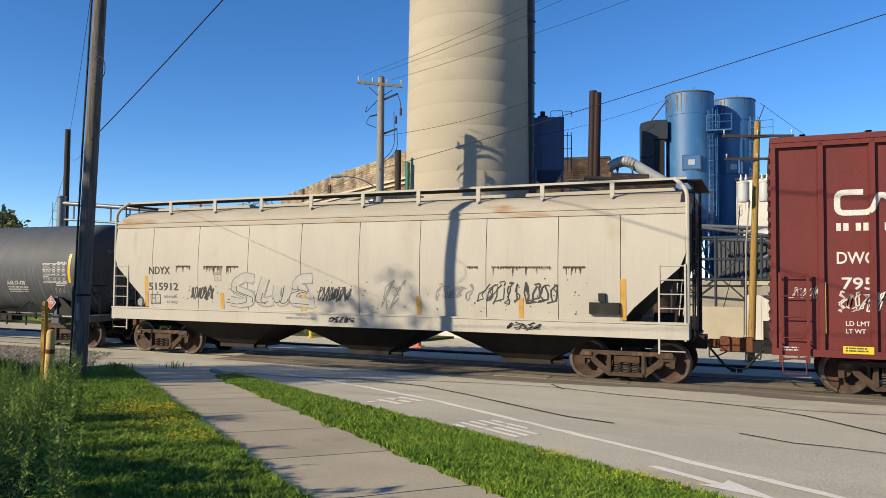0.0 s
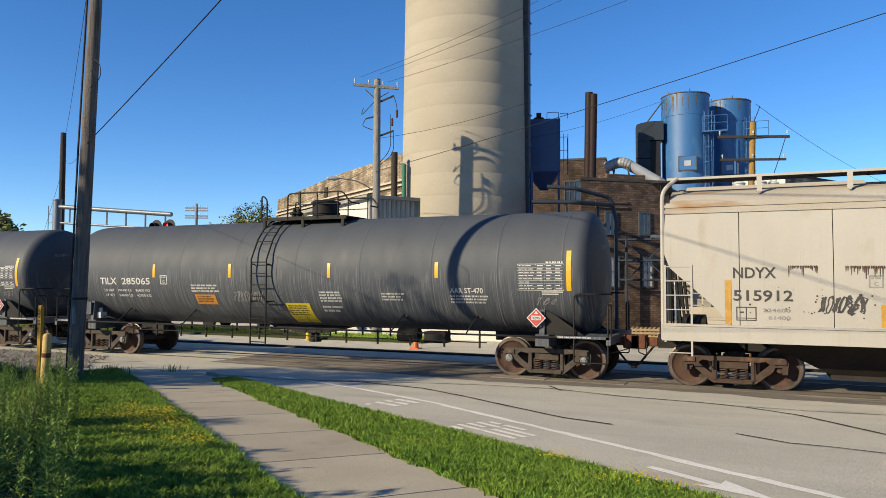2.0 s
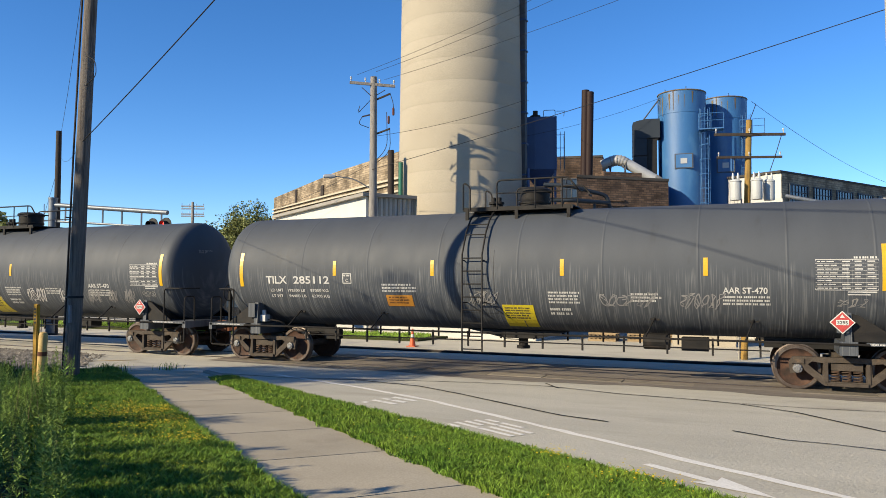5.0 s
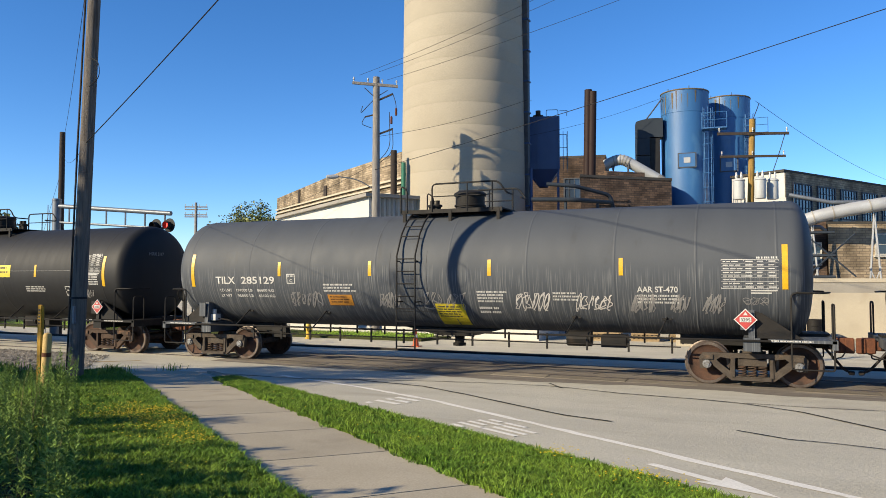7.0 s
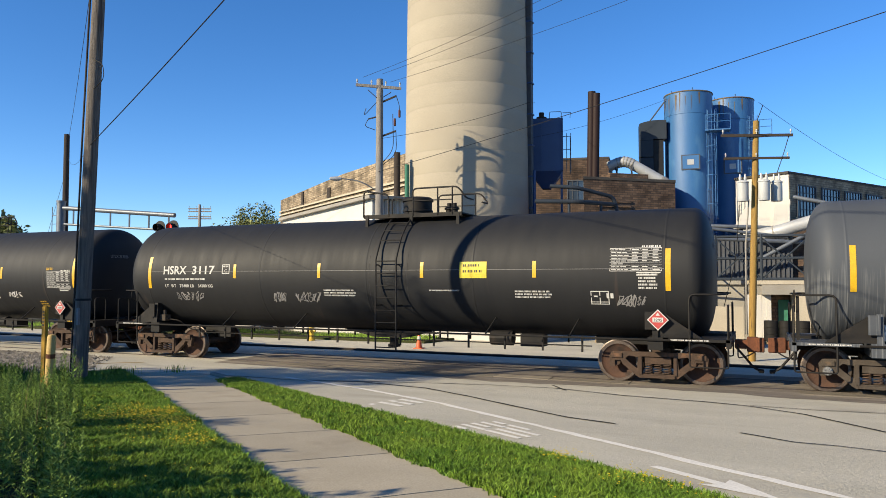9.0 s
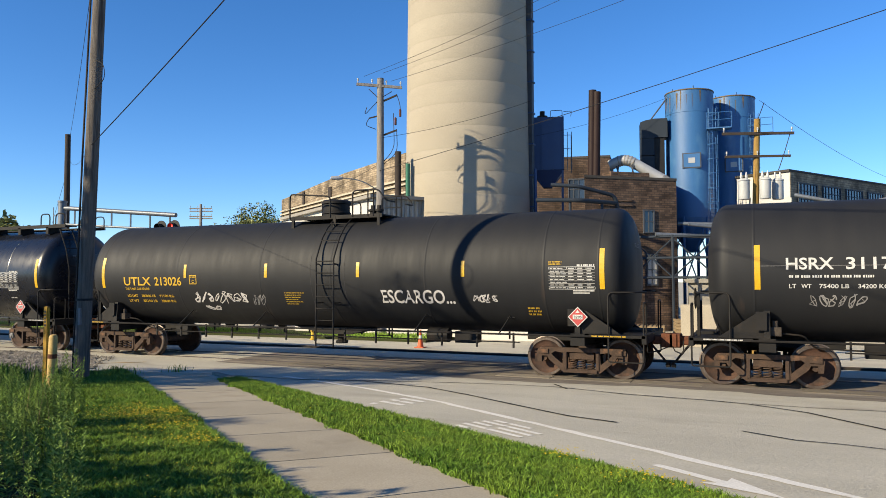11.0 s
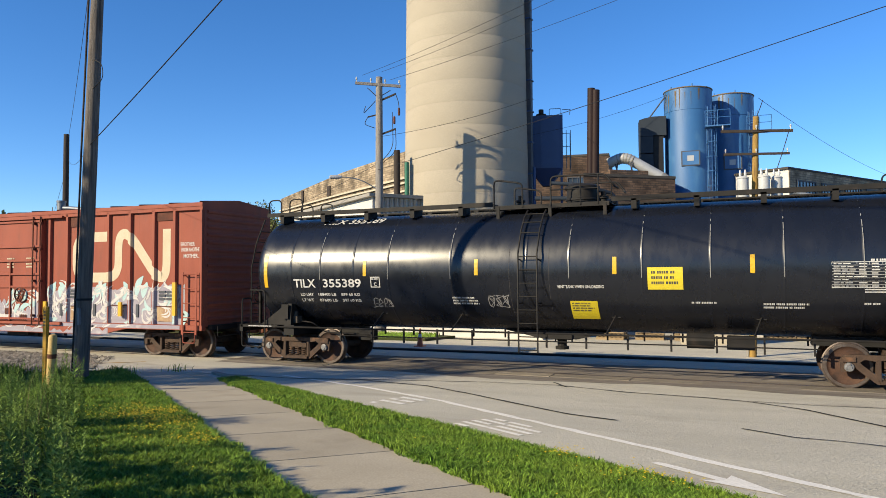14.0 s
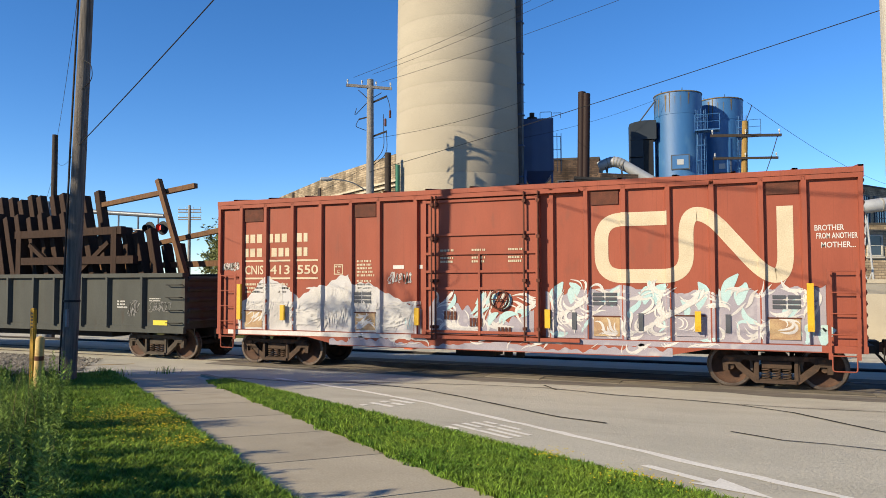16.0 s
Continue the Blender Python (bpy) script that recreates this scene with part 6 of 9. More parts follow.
    for x, z0, z1 in ((-7.02, 1.25, 2.2), (6.82, 1.25, 2.2), (-5.62, 1.25, 1.65), (-1.72, 1.2, 1.62), (1.52, 1.2, 1.62), (4.72, 1.2, 1.62)):
        panel(car, x - 0.06, z0, x + 0.06, z1, REFLECTOR, lambda z: -1.565, "reflector", off=0.06)

    # gondola loaded with old bridge timber
    X, H = -153.1, 8.18
    car = thing("gondola_car", "dark grey-green gondola car loaded with old timber", "gondola car", pose(X, 0, 0), "freight train")
    bm = bmesh.new()
    for q in (-1, 1):
        box(bm, (-H, q * 1.36, 0.98), (H, q * 1.42, 2.42))
    for s in (-1, 1):
        box(bm, (s * (H - 0.06), -1.36, 0.98), (s * H, 1.36, 2.42))
    box(bm, (-H, -1.36, 0.92), (H, 1.36, 0.98))
    part("body", bm, GONDOLA, car)
    for q in (-1, 1):
        bm = bmesh.new()
        box(bm, (-H, q * 1.34, 2.40), (H, q * 1.52, 2.52))
        part("top_rail", bm, GONDOLA, car)
        bm = bmesh.new()
        box(bm, (-H, q * 1.34, 0.80), (H, q * 1.46, 0.98))
        part("side_sill", bm, GONDOLA, car)
        for d in (1.51, 2.88, 3.92, 5.08, 6.0, 7.16, 8.2, 9.3, 10.4, 11.5, 12.5, 13.5, 14.8):
            bm = bmesh.new()
            slab(bm, [(H - d - 0.10, q * 1.41), (H - d - 0.04, q * 1.54), (H - d + 0.04, q * 1.54), (H - d + 0.10, q * 1.41)], 0.95, 2.42)
            part("side_post", bm, GONDOLA, car)
    for s in (-1, 1):
        z = 1.15
        while z < 2.4:
            bm = bmesh.new()
            tube(bm, [(s * H, -1.3, z), (s * H, 1.3, z)], 0.07, 8)
            part("end_corrugation", bm, GONDOLA, car, smooth=True)
            z += 0.3
        for k in range(4):
            bm = bmesh.new()
            tube(bm, arc_pts([(s * (H - 0.08), -1.42, 1.1 + 0.36 * k), (s * (H - 0.08), -1.54, 1.1 + 0.36 * k), (s * (H - 0.6), -1.54, 1.1 + 0.36 * k), (s * (H - 0.6), -1.42, 1.1 + 0.36 * k)], 0.04), 0.014, 6)
            part("grab_iron", bm, FRAME_BLACK, car, smooth=True)
        coupler(car, s * 8.85, s)
        truck(car, s * 6.80, TRUCK_GREY, False)
        bm = bmesh.new()
        box(bm, (s * 3, -0.25, 0.68), (s * (H + 0.3), 0.25, 0.92))
        part("draft_sill", bm, FRAME_BLACK, car)
    bm = bmesh.new()
    box(bm, (-5.0, -1.0, 0.60), (5.0, 1.0, 0.92))
    part("underframe", bm, FRAME_BLACK, car)
    fs = lambda z: -1.42
    p = panel(car, H - 1.15, 1.02, H - 0.62, 1.16, SIGN_YELLOW, fs, "notice")
    bars(car, H - 2.55, 1.72, 0.4, 0.26, 3, WHITE_INK, fs)
    bars(car, H - 1.3, 1.80, 0.5, 0.12, 2, WHITE_INK, fs)
    scrawl(car, H - 2.1, 1.25, 0.4, 0.5, FADED_INK, fs, 51, 5, 0.018)
    scrawl(car, H - 1.3, 1.35, 0.8, 0.4, FADED_INK, fs, 52, 5, 0.016)
    CARS.append((car, X))
    # the load: leaning sleepers, a trestle frame and loose beams
    rng = random.Random(6)
    for k in range(44):
        back = k % 2
        x = H - 12.6 + (k // 2) * 0.52 + 0.24 * back
        short = x > H - 4.2
        if x > H - 1.4:
            continue
        y = 0.35 if back else -0.50
        ln = rng.uniform(2.2, 2.5) - 0.35 * back if short else rng.uniform(3.75, 3.95) - 0.75 * (1 - back)
        lean = radians(rng.uniform(14, 17))
        bm = bmesh.new()
        beam(bm, (x, y, 1.55), (x - ln * math.sin(lean), y + 0.15, 1.55 + ln * math.cos(lean)), 0.25, 0.27)
        bmesh.ops.bevel(bm, geom=bm.edges[:], offset=0.012, segments=1, affect="EDGES")
        part("bridge_timber", bm, TIMBER_DARK, car)
    bm = bmesh.new()
    beam(bm, (H - 7.6, -0.9, 3.82), (H - 2.9, -0.9, 3.86), 0.2, 0.24)
    beam(bm, (H - 7.4, -0.9, 2.95), (H - 2.4, -0.9, 2.95), 0.2, 0.24)
    for x in (H - 7.4, H - 3.2):
        beam(bm, (x, -0.9, 1.3), (x, -0.9, 3.95), 0.22, 0.22)
    beam(bm, (H - 7.0, -0.9, 3.5), (H - 5.4, -0.9, 2.4), 0.10, 0.14)
    beam(bm, (H - 3.5, -0.9, 3.5), (H - 5.0, -0.9, 2.4), 0.10, 0.14)
    part("trestle_frame", bm, TIMBER_DARK, car)
    for a, b, w in (((H - 5.2, 0.4, 4.86), (H - 1.0, 0.1, 5.25), 0.15), ((H - 2.42, 0.0, 5.5), (H - 1.05, -0.15, 2.2), 0.16), ((H - 3.0, 0.5, 3.5), (H - 0.2, 0.3, 3.85), 0.15), ((H - 5.5, 0.2, 2.75), (H - 0.2, 0.6, 2.85), 0.18)):
        bm = bmesh.new()
        beam(bm, a, b, w, w)
        part("loose_beam", bm, TIMBER_TAN, car)


def motions():
    times = [0.5 * k for k in range(33)]
    for car, X in CARS:
        walk(car, [(t, pose(X + train_at(t), 0, 0)) for t in times])
    steps = [k / 15 for k in range(241)]
    for ax, x in WHEELSETS:
        phase = (x * 57.3) % 90
        walk(ax, [(t, pose(x, 0, 0.457, 0, phase + math.degrees(train_at(t) / 0.457), 0)) for t in steps])


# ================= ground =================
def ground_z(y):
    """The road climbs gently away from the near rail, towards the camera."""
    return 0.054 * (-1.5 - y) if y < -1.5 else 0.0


def ramp_slab(bm, poly, under, over):
    """A slab that follows the slope."""
    a = [bm.verts.new((x, y, ground_z(y) + under)) for x, y in poly]
    b = [bm.verts.new((x, y, ground_z(y) + over)) for x, y in poly]
    bm.faces.new(a[::-1])
    bm.faces.new(b)
    for i in range(len(poly)):
        j = (i + 1) % len(poly)
        bm.faces.new((a[i], a[j], b[j], b[i]))


def sheet(x0, x1, prof, mat, name, label, cat, kind="structure"):
    bm = bmesh.new()
    cols = [[bm.verts.new((x, y, z)) for y, z in prof] for x in (x0, x1)]
    for k in range(len(prof) - 1):
        bm.faces.new((cols[0][k], cols[1][k], cols[1][k + 1], cols[0][k + 1]))
    return single(name, bm, mat, label, cat, kind=kind)


def strip(name, pts, w, mat, label, cat, z=0.006):
    """A flat painted or tarred line on the road."""
    bm = bmesh.new()
    rng = random.Random(len(pts) * 7 + int(abs(pts[0][0]) * 10))
    dense = []
    for a, b in zip(pts, pts[1:]):
        a, b = Vector(a), Vector(b)
        n = max(1, int((b - a).length / 0.25))
        dense += [a + (b - a) * k / n for k in range(n)]
    dense.append(Vector(pts[-1]))
    rows = []
    for i, p in enumerate(dense):
        d = dense[min(i + 1, len(dense) - 1)] - dense[max(i - 1, 0)]
        s = Vector((-d.y, d.x)).normalized() * w * rng.uniform(0.38, 0.62)
        j = Vector((rng.uniform(-1, 1), rng.uniform(-1, 1))) * w * 0.15
        q, u = p + s + j, p - s + j
        rows.append((bm.verts.new((*q, ground_z(q.y) + z)), bm.verts.new((*u, ground_z(u.y) + z))))
    for a, b in zip(rows, rows[1:]):
        bm.faces.new((a[0], b[0], b[1], a[1]))
    return single(name, bm, mat, label, cat, kind="structure")


sheet(-700, 700, [(-60, ground_z(-60)), (-1.5, 0), (1.6, 0), (8, -0.45), (30, -0.45), (900, -0.45)], ROAD_CONC, "ground", "worn pale grey concrete paving across the level crossing", "ground")


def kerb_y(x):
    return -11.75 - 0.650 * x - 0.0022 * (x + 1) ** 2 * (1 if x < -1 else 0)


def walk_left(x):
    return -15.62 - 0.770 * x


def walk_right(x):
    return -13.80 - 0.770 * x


# grass verge beside the pavement, and the strip along the kerb
bm = bmesh.new()
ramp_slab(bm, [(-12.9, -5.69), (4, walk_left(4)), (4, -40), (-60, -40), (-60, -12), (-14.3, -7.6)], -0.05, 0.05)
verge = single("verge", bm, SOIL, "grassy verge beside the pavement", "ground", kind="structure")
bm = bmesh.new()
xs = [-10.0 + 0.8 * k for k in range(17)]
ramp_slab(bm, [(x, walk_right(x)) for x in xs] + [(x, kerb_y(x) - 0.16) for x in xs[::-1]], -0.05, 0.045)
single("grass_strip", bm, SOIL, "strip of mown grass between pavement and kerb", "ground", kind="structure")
kerb = thing("kerb", "low worn concrete kerb along the road", "kerb", kind="structure")
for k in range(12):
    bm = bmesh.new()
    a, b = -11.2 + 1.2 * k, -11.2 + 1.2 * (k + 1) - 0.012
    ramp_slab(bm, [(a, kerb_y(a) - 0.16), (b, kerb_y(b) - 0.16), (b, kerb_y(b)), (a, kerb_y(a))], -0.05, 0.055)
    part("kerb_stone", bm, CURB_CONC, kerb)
strip("gutter_seam", [(x, kerb_y(x) + 0.15) for x in xs], 0.08, TAR, "dark tarred gutter seam along the kerb", "road marking")
pave = thing("pavement", "sunlit concrete pavement slabs beside the road", "pavement", kind="structure")
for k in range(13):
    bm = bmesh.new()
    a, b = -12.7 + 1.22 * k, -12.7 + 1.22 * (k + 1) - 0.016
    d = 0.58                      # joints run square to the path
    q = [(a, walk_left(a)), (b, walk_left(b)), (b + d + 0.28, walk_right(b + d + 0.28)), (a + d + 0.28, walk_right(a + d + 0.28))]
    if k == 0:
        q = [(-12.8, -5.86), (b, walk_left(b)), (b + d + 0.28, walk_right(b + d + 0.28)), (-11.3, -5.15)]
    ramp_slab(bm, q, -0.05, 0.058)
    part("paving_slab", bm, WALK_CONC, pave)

bm = bmesh.new()                  # patched asphalt either side of the near rail
rng = random.Random(12)
edge = [(-14.0 + 0.5 * k, -1.52 - min(1, k / 16) * (0.50 + 0.25 * math.sin(0.45 * k) + rng.uniform(0, 0.22))) for k in range(72)]
low, top = [bm.verts.new((x, y, ground_z(y) + 0.0035)) for x, y in edge], [bm.verts.new((x, -1.5, 0.0035)) for x, y in edge]
far = [bm.verts.new((x, 1.5, 0.0035)) for x, y in edge]
for a, b in ((low, top), (top, far)):
    for k in range(71):
        bm.faces.new((a[k], a[k + 1], b[k + 1], b[k]))
single("crossing_apron", bm, APRON, "dark patched asphalt along the crossing rails", "road", kind="structure")

# road paint and tar seams
strip("lane_line", [(-9.67, -4.26), (-6.91, -5.55), (-4.92, -6.72), (-2.22, -8.75), (-1.08, -9.62), (-0.23, -10.26), (0.63, -10.9), (2.0, -11.9)], 0.125, ROAD_PAINT, "worn white lane line", "road marking")
strip("yellow_line", [(-16.1, -4.9), (-15.3, -2.72)], 0.14, ROAD_YELLOW, "worn yellow stop line by the rails", "road marking")
for i, pts in enumerate(([(-11.72, -4.8), (-10.37, -4.73), (-9.01, -4.78), (-7.68, -4.3), (-6.04, -4.69), (-4.72, -5.63), (-3.71, -6.46), (-2.57, -7.36), (-1.84, -7.63)], [(-9.01, -4.7), (-7.07, -3.87), (-5.28, -3.26), (-3.87, -3.11), (-2.4, -3.75), (-0.99, -3.96), (-0.28, -4.2), (0.57, -4.94), (1.48, -6.49), (2.4, -7.6)], [(-4.08, -2.53), (-3.6, -3.40)], [(-0.22, -4.12), (0.69, -4.2), (1.81, -4.03), (4, -4.1)], [(-0.28, -7.58), (0.31, -8.02), (0.78, -8.06), (1.26, -8.2), (3, -8.6)])):
    strip("tar_seam", pts, (0.062, 0.058, 0.05, 0.042, 0.042)[i], TAR, "black tar seam in the road", "road marking", 0.009)
bm = bmesh.new()
for a, b in (((-0.98, -10.36), (-0.36, -10.86)),):
    a, b = Vector(a), Vector(b)
    d = (b - a).normalized()
    s = Vector((-d.y, d.x))
    bm.faces.new([bm.verts.new((*p, ground_z(p.y) + 0.007)) for p in (a + s * 0.055, a - s * 0.055, b - s * 0.06, b + s * 0.06)])
    bm.faces.new([bm.verts.new((*p, ground_z(p.y) + 0.007)) for p in (b + s * 0.21 - d * 0.08, b + s * 0.065, b - s * 0.065, b - s * 0.19 - d * 0.08, b + d * 0.66)])
single("road_arrow", bm, ROAD_PAINT, "worn white arrow painted on the road", "road marking", kind="structure")
for c0, u, v, n in (((-3.70, -9.0), (0.36, 0.80), (1.06, -0.74), 5), ((-5.72, -7.62), (0.2, 1.40), (0.58, -0.30), 5)):
    bm = bmesh.new()
    c0, u, v = Vector(c0), Vector(u), Vector(v)
    rng = random.Random(n)
    for k in range(n):
        for a, b in ((0.0, 0.30 + 0.1 * (k % 2)), (0.42, 0.94)):
            if k in (0, n - 1):
                a, b = (0.05, 0.25) if a == 0 else (0.30, 0.30 + 0.35 * (k == n - 1))
            if b - a < 0.05:
                continue
            f0, f1 = (k + 0.14) / n, (k + 0.62) / n
            bm.faces.new([bm.verts.new((*(c0 + u * f + v * g), ground_z((c0 + u * f + v * g).y) + 0.007)) for f, g in ((f0, a), (f0, b), (f1, b), (f1, a))])
    single("road_word", bm, ROAD_PAINT, "worn white word painted on the road", "road marking", kind="structure")

# rails set in the crossing, and a second track beyond
for y0, z in ((0.0, 0.0), (5.2, -0.25)):
    track = thing("track", "worn steel rails set in the crossing", "railway track", kind="structure")
    for s in (-1, 1):
        bm = bmesh.new()
        y = y0 + s * 0.7525
        box(bm, (-150, y - 0.036, z - 0.05), (60, y + 0.036, z + (0.012 if y0 == 0 else 0.03)))
        part("rail", bm, RAIL, track)
        bm = bmesh.new()
        yy = y - s * 0.085
        box(bm, (-150, yy - 0.045, z - 0.05), (60, yy + 0.045, z + (0.004 if y0 == 0 else 0.012)))
        part("flangeway", bm, TAR, track)
    if y0 == 0:
        rng = random.Random(4)
        x = -13.0
        for k in range(26):       # crossing planks outside the near rail
            bm = bmesh.new()
            ln = rng.uniform(1.1, 1.9)
            if rng.random() < 0.85:
                box(bm, (x, -1.28 - rng.uniform(0, 0.05), -0.05), (x + ln - 0.03, -0.81, rng.uniform(0.006, 0.016)))
                part("crossing_plank", bm, PLANK_GREY, track)
            else:
                bm.free()
            x += ln

# coarse gravel by the track
rng = np.random.default_rng(2)
bm = bmesh.new()
ramp_slab(bm, [(-60, -1.5), (-18.5, -1.6), (-14.4, -5.2), (-14.3, -7.5), (-60, -11.9)], -0.05, 0.02)
single("gravel_bed", bm, GRAVEL, "grey gravel beside the track", "gravel", kind="structure")


def blades(name, spots, high, wide, lean, mat, label, cat, seed, z=0.045):
    """Many thin tapered blades as one mesh."""
    r = np.random.default_rng(seed)
    n = len(spots)
    a = r.uniform(0, 2 * np.pi, n)
    h = high * r.uniform(0.45, 1.15, n)
    w = wide * r.uniform(0.6, 1.3, n)
    tilt = lean * r.uniform(0.1, 1.0, n) * h
    ta = r.uniform(0, 2 * np.pi, n)
    side = np.stack([np.cos(a), np.sin(a), 0 * a], -1) * w[:, None]
    base = np.column_stack([spots, z + np.where(spots[:, 1] < -1.5, 0.054 * (-1.5 - spots[:, 1]), 0.0)])
    mid = base + np.stack([np.cos(ta) * tilt * 0.35, np.sin(ta) * tilt * 0.35, h * 0.6], -1)
    tip = base + np.stack([np.cos(ta) * tilt, np.sin(ta) * tilt, h * (1 - 0.25 * lean)], -1)
    v = np.stack([base - side, base + side, mid + side * 0.7, mid - side * 0.7, tip], 1).reshape(-1, 3)
    k = np.arange(n)[:, None] * 5
    f = [tuple(q) for q in (k + [0, 1, 2, 3]).tolist()] + [tuple(q) for q in (k + [3, 2, 4]).tolist()]
    me = bpy.data.meshes.new(name)
    me.from_pydata(v.tolist(), [], f)
    me.materials.append(mat)
    ob = new(name, me)
    return tagged(ob, label, cat, kind="stuff")


def scatter(n, x0, x1, low, high, seed, bias=1.0):
    r = np.random.default_rng(seed)
    x = x0 + (x1 - x0) * r.random(n) ** bias
    lo, hi = np.vectorize(low)(x), np.vectorize(high)(x)
    return np.column_stack([x, lo + (hi - lo) * r.random(n)])


def tufts(n, x0, x1, low, high, seed, per=16, size=0.028):
    """Blade feet gathered in tufts, with bare gaps between."""
    r = np.random.default_rng(seed + 500)
    c = np.repeat(scatter(n // per, x0, x1, low, high, seed), per, axis=0)
    return c + r.normal(0, 1, c.shape) * size * np.repeat(r.uniform(0.4, 1.5, n // per), per)[:, None]


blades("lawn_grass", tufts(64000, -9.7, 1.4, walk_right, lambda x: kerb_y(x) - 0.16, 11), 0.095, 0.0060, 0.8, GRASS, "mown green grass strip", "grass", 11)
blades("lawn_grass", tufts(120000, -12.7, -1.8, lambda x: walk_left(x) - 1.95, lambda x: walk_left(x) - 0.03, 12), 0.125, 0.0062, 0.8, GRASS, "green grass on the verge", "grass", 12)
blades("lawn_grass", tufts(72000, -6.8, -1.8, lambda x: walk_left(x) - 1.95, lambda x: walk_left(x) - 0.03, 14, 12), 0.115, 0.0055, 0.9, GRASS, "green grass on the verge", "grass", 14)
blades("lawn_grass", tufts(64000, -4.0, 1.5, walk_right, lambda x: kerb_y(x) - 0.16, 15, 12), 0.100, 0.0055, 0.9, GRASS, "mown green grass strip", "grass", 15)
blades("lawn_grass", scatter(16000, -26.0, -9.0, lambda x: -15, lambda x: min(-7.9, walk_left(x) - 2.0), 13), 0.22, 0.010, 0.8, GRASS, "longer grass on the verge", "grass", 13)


def fringe(edge, side, x0, x1, n, seed):
    """Grass creeping unevenly over a paving edge."""
    r = np.random.default_rng(seed)
    x = r.uniform(x0, x1, n)
    reach = 0.04 + 0.05 * np.sin(3.1 * x + seed) + 0.05 * np.sin(7.7 * x) + 0.04 * np.sin(17 * x)
    return np.column_stack([x, np.vectorize(edge)(x) + side * r.random(n) * np.clip(reach, 0.01, 0.3)])


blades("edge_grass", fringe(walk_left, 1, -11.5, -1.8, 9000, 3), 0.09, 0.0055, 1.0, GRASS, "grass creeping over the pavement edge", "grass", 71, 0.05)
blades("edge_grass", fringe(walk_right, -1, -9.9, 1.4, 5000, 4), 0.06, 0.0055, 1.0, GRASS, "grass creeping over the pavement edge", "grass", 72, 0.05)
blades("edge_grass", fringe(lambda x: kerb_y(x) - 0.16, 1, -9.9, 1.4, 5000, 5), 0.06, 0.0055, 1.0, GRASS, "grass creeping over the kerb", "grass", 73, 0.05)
# clover-like broad leaves give the lawn its light and dark patches
r = np.random.default_rng(90)
cl = np.concatenate([c + r.normal(0, 1, (n, 2)) * (0.35, 0.22) for c, n in (((-6.9, -11.0), 2600), ((-6.6, -10.5), 2200), ((-5.6, -11.6), 2200), ((-4.8, -12.1), 1600), ((-7.6, -10.2), 1800), ((-6.2, -11.9), 1600))])
cl = cl[cl[:, 1] < -15.62 - 0.770 * cl[:, 0]]
blades("clover_patch", cl, 0.10, 0.010, 0.9, GRASS, "low leafy clover in the verge grass", "clover", 91)


def flowers(name, spots, seed, label):
    r = np.random.default_rng(seed)
    bm = bmesh.new()
    for x, y in spots:
        if walk_left(x) - 0.06 < y < walk_right(x) + 0.06:
            continue
        z = ground_z(y) + 0.045 + r.uniform(0.06, 0.12)
        s = r.uniform(0.006, 0.0105)
        bm.faces.new([bm.verts.new((x + s * math.cos(a), y + s * math.sin(a), z + 0.3 * s * math.sin(a * 2))) for a in (0, 1.05, 2.1, 3.14, 4.2, 5.25)])
    ob = part(name, bm, FLOWER)
    return tagged(ob, label, "flowers", kind="stuff")


r = np.random.default_rng(5)
sp = scatter(500, -9.0, -3.5, lambda x: walk_left(x) - 2.2, lambda x: walk_left(x) - 0.05, 31)
pat = np.concatenate([c + r.normal(0, s, (n, 2)) for c, s, n in (((-6.95, -11.05), 0.24, 480), ((-6.95, -10.6), 0.22, 420), ((-6.3, -11.15), 0.22, 420), ((-5.95, -11.6), 0.25, 220), ((-5.15, -11.95), 0.16, 220), ((-7.6, -10.6), 0.25, 120))])
flowers("yellow_flowers", np.concatenate([sp[:200], pat]), 6, "small yellow flowers in the verge grass")
pat = np.concatenate([c + r.normal(0, s, (n, 2)) for c, s, n in (((-1.75, -10.85), 0.10, 70), ((-0.95, -11.5), 0.15, 60), ((-0.6, -11.6), 0.12, 30))])
flowers("yellow_flowers", np.concatenate([pat, scatter(40, -8, -0.8, lambda x: walk_right(x) + 0.1, lambda x: kerb_y(x) - 0.3, 32)]), 7, "small yellow flowers in the grass strip")


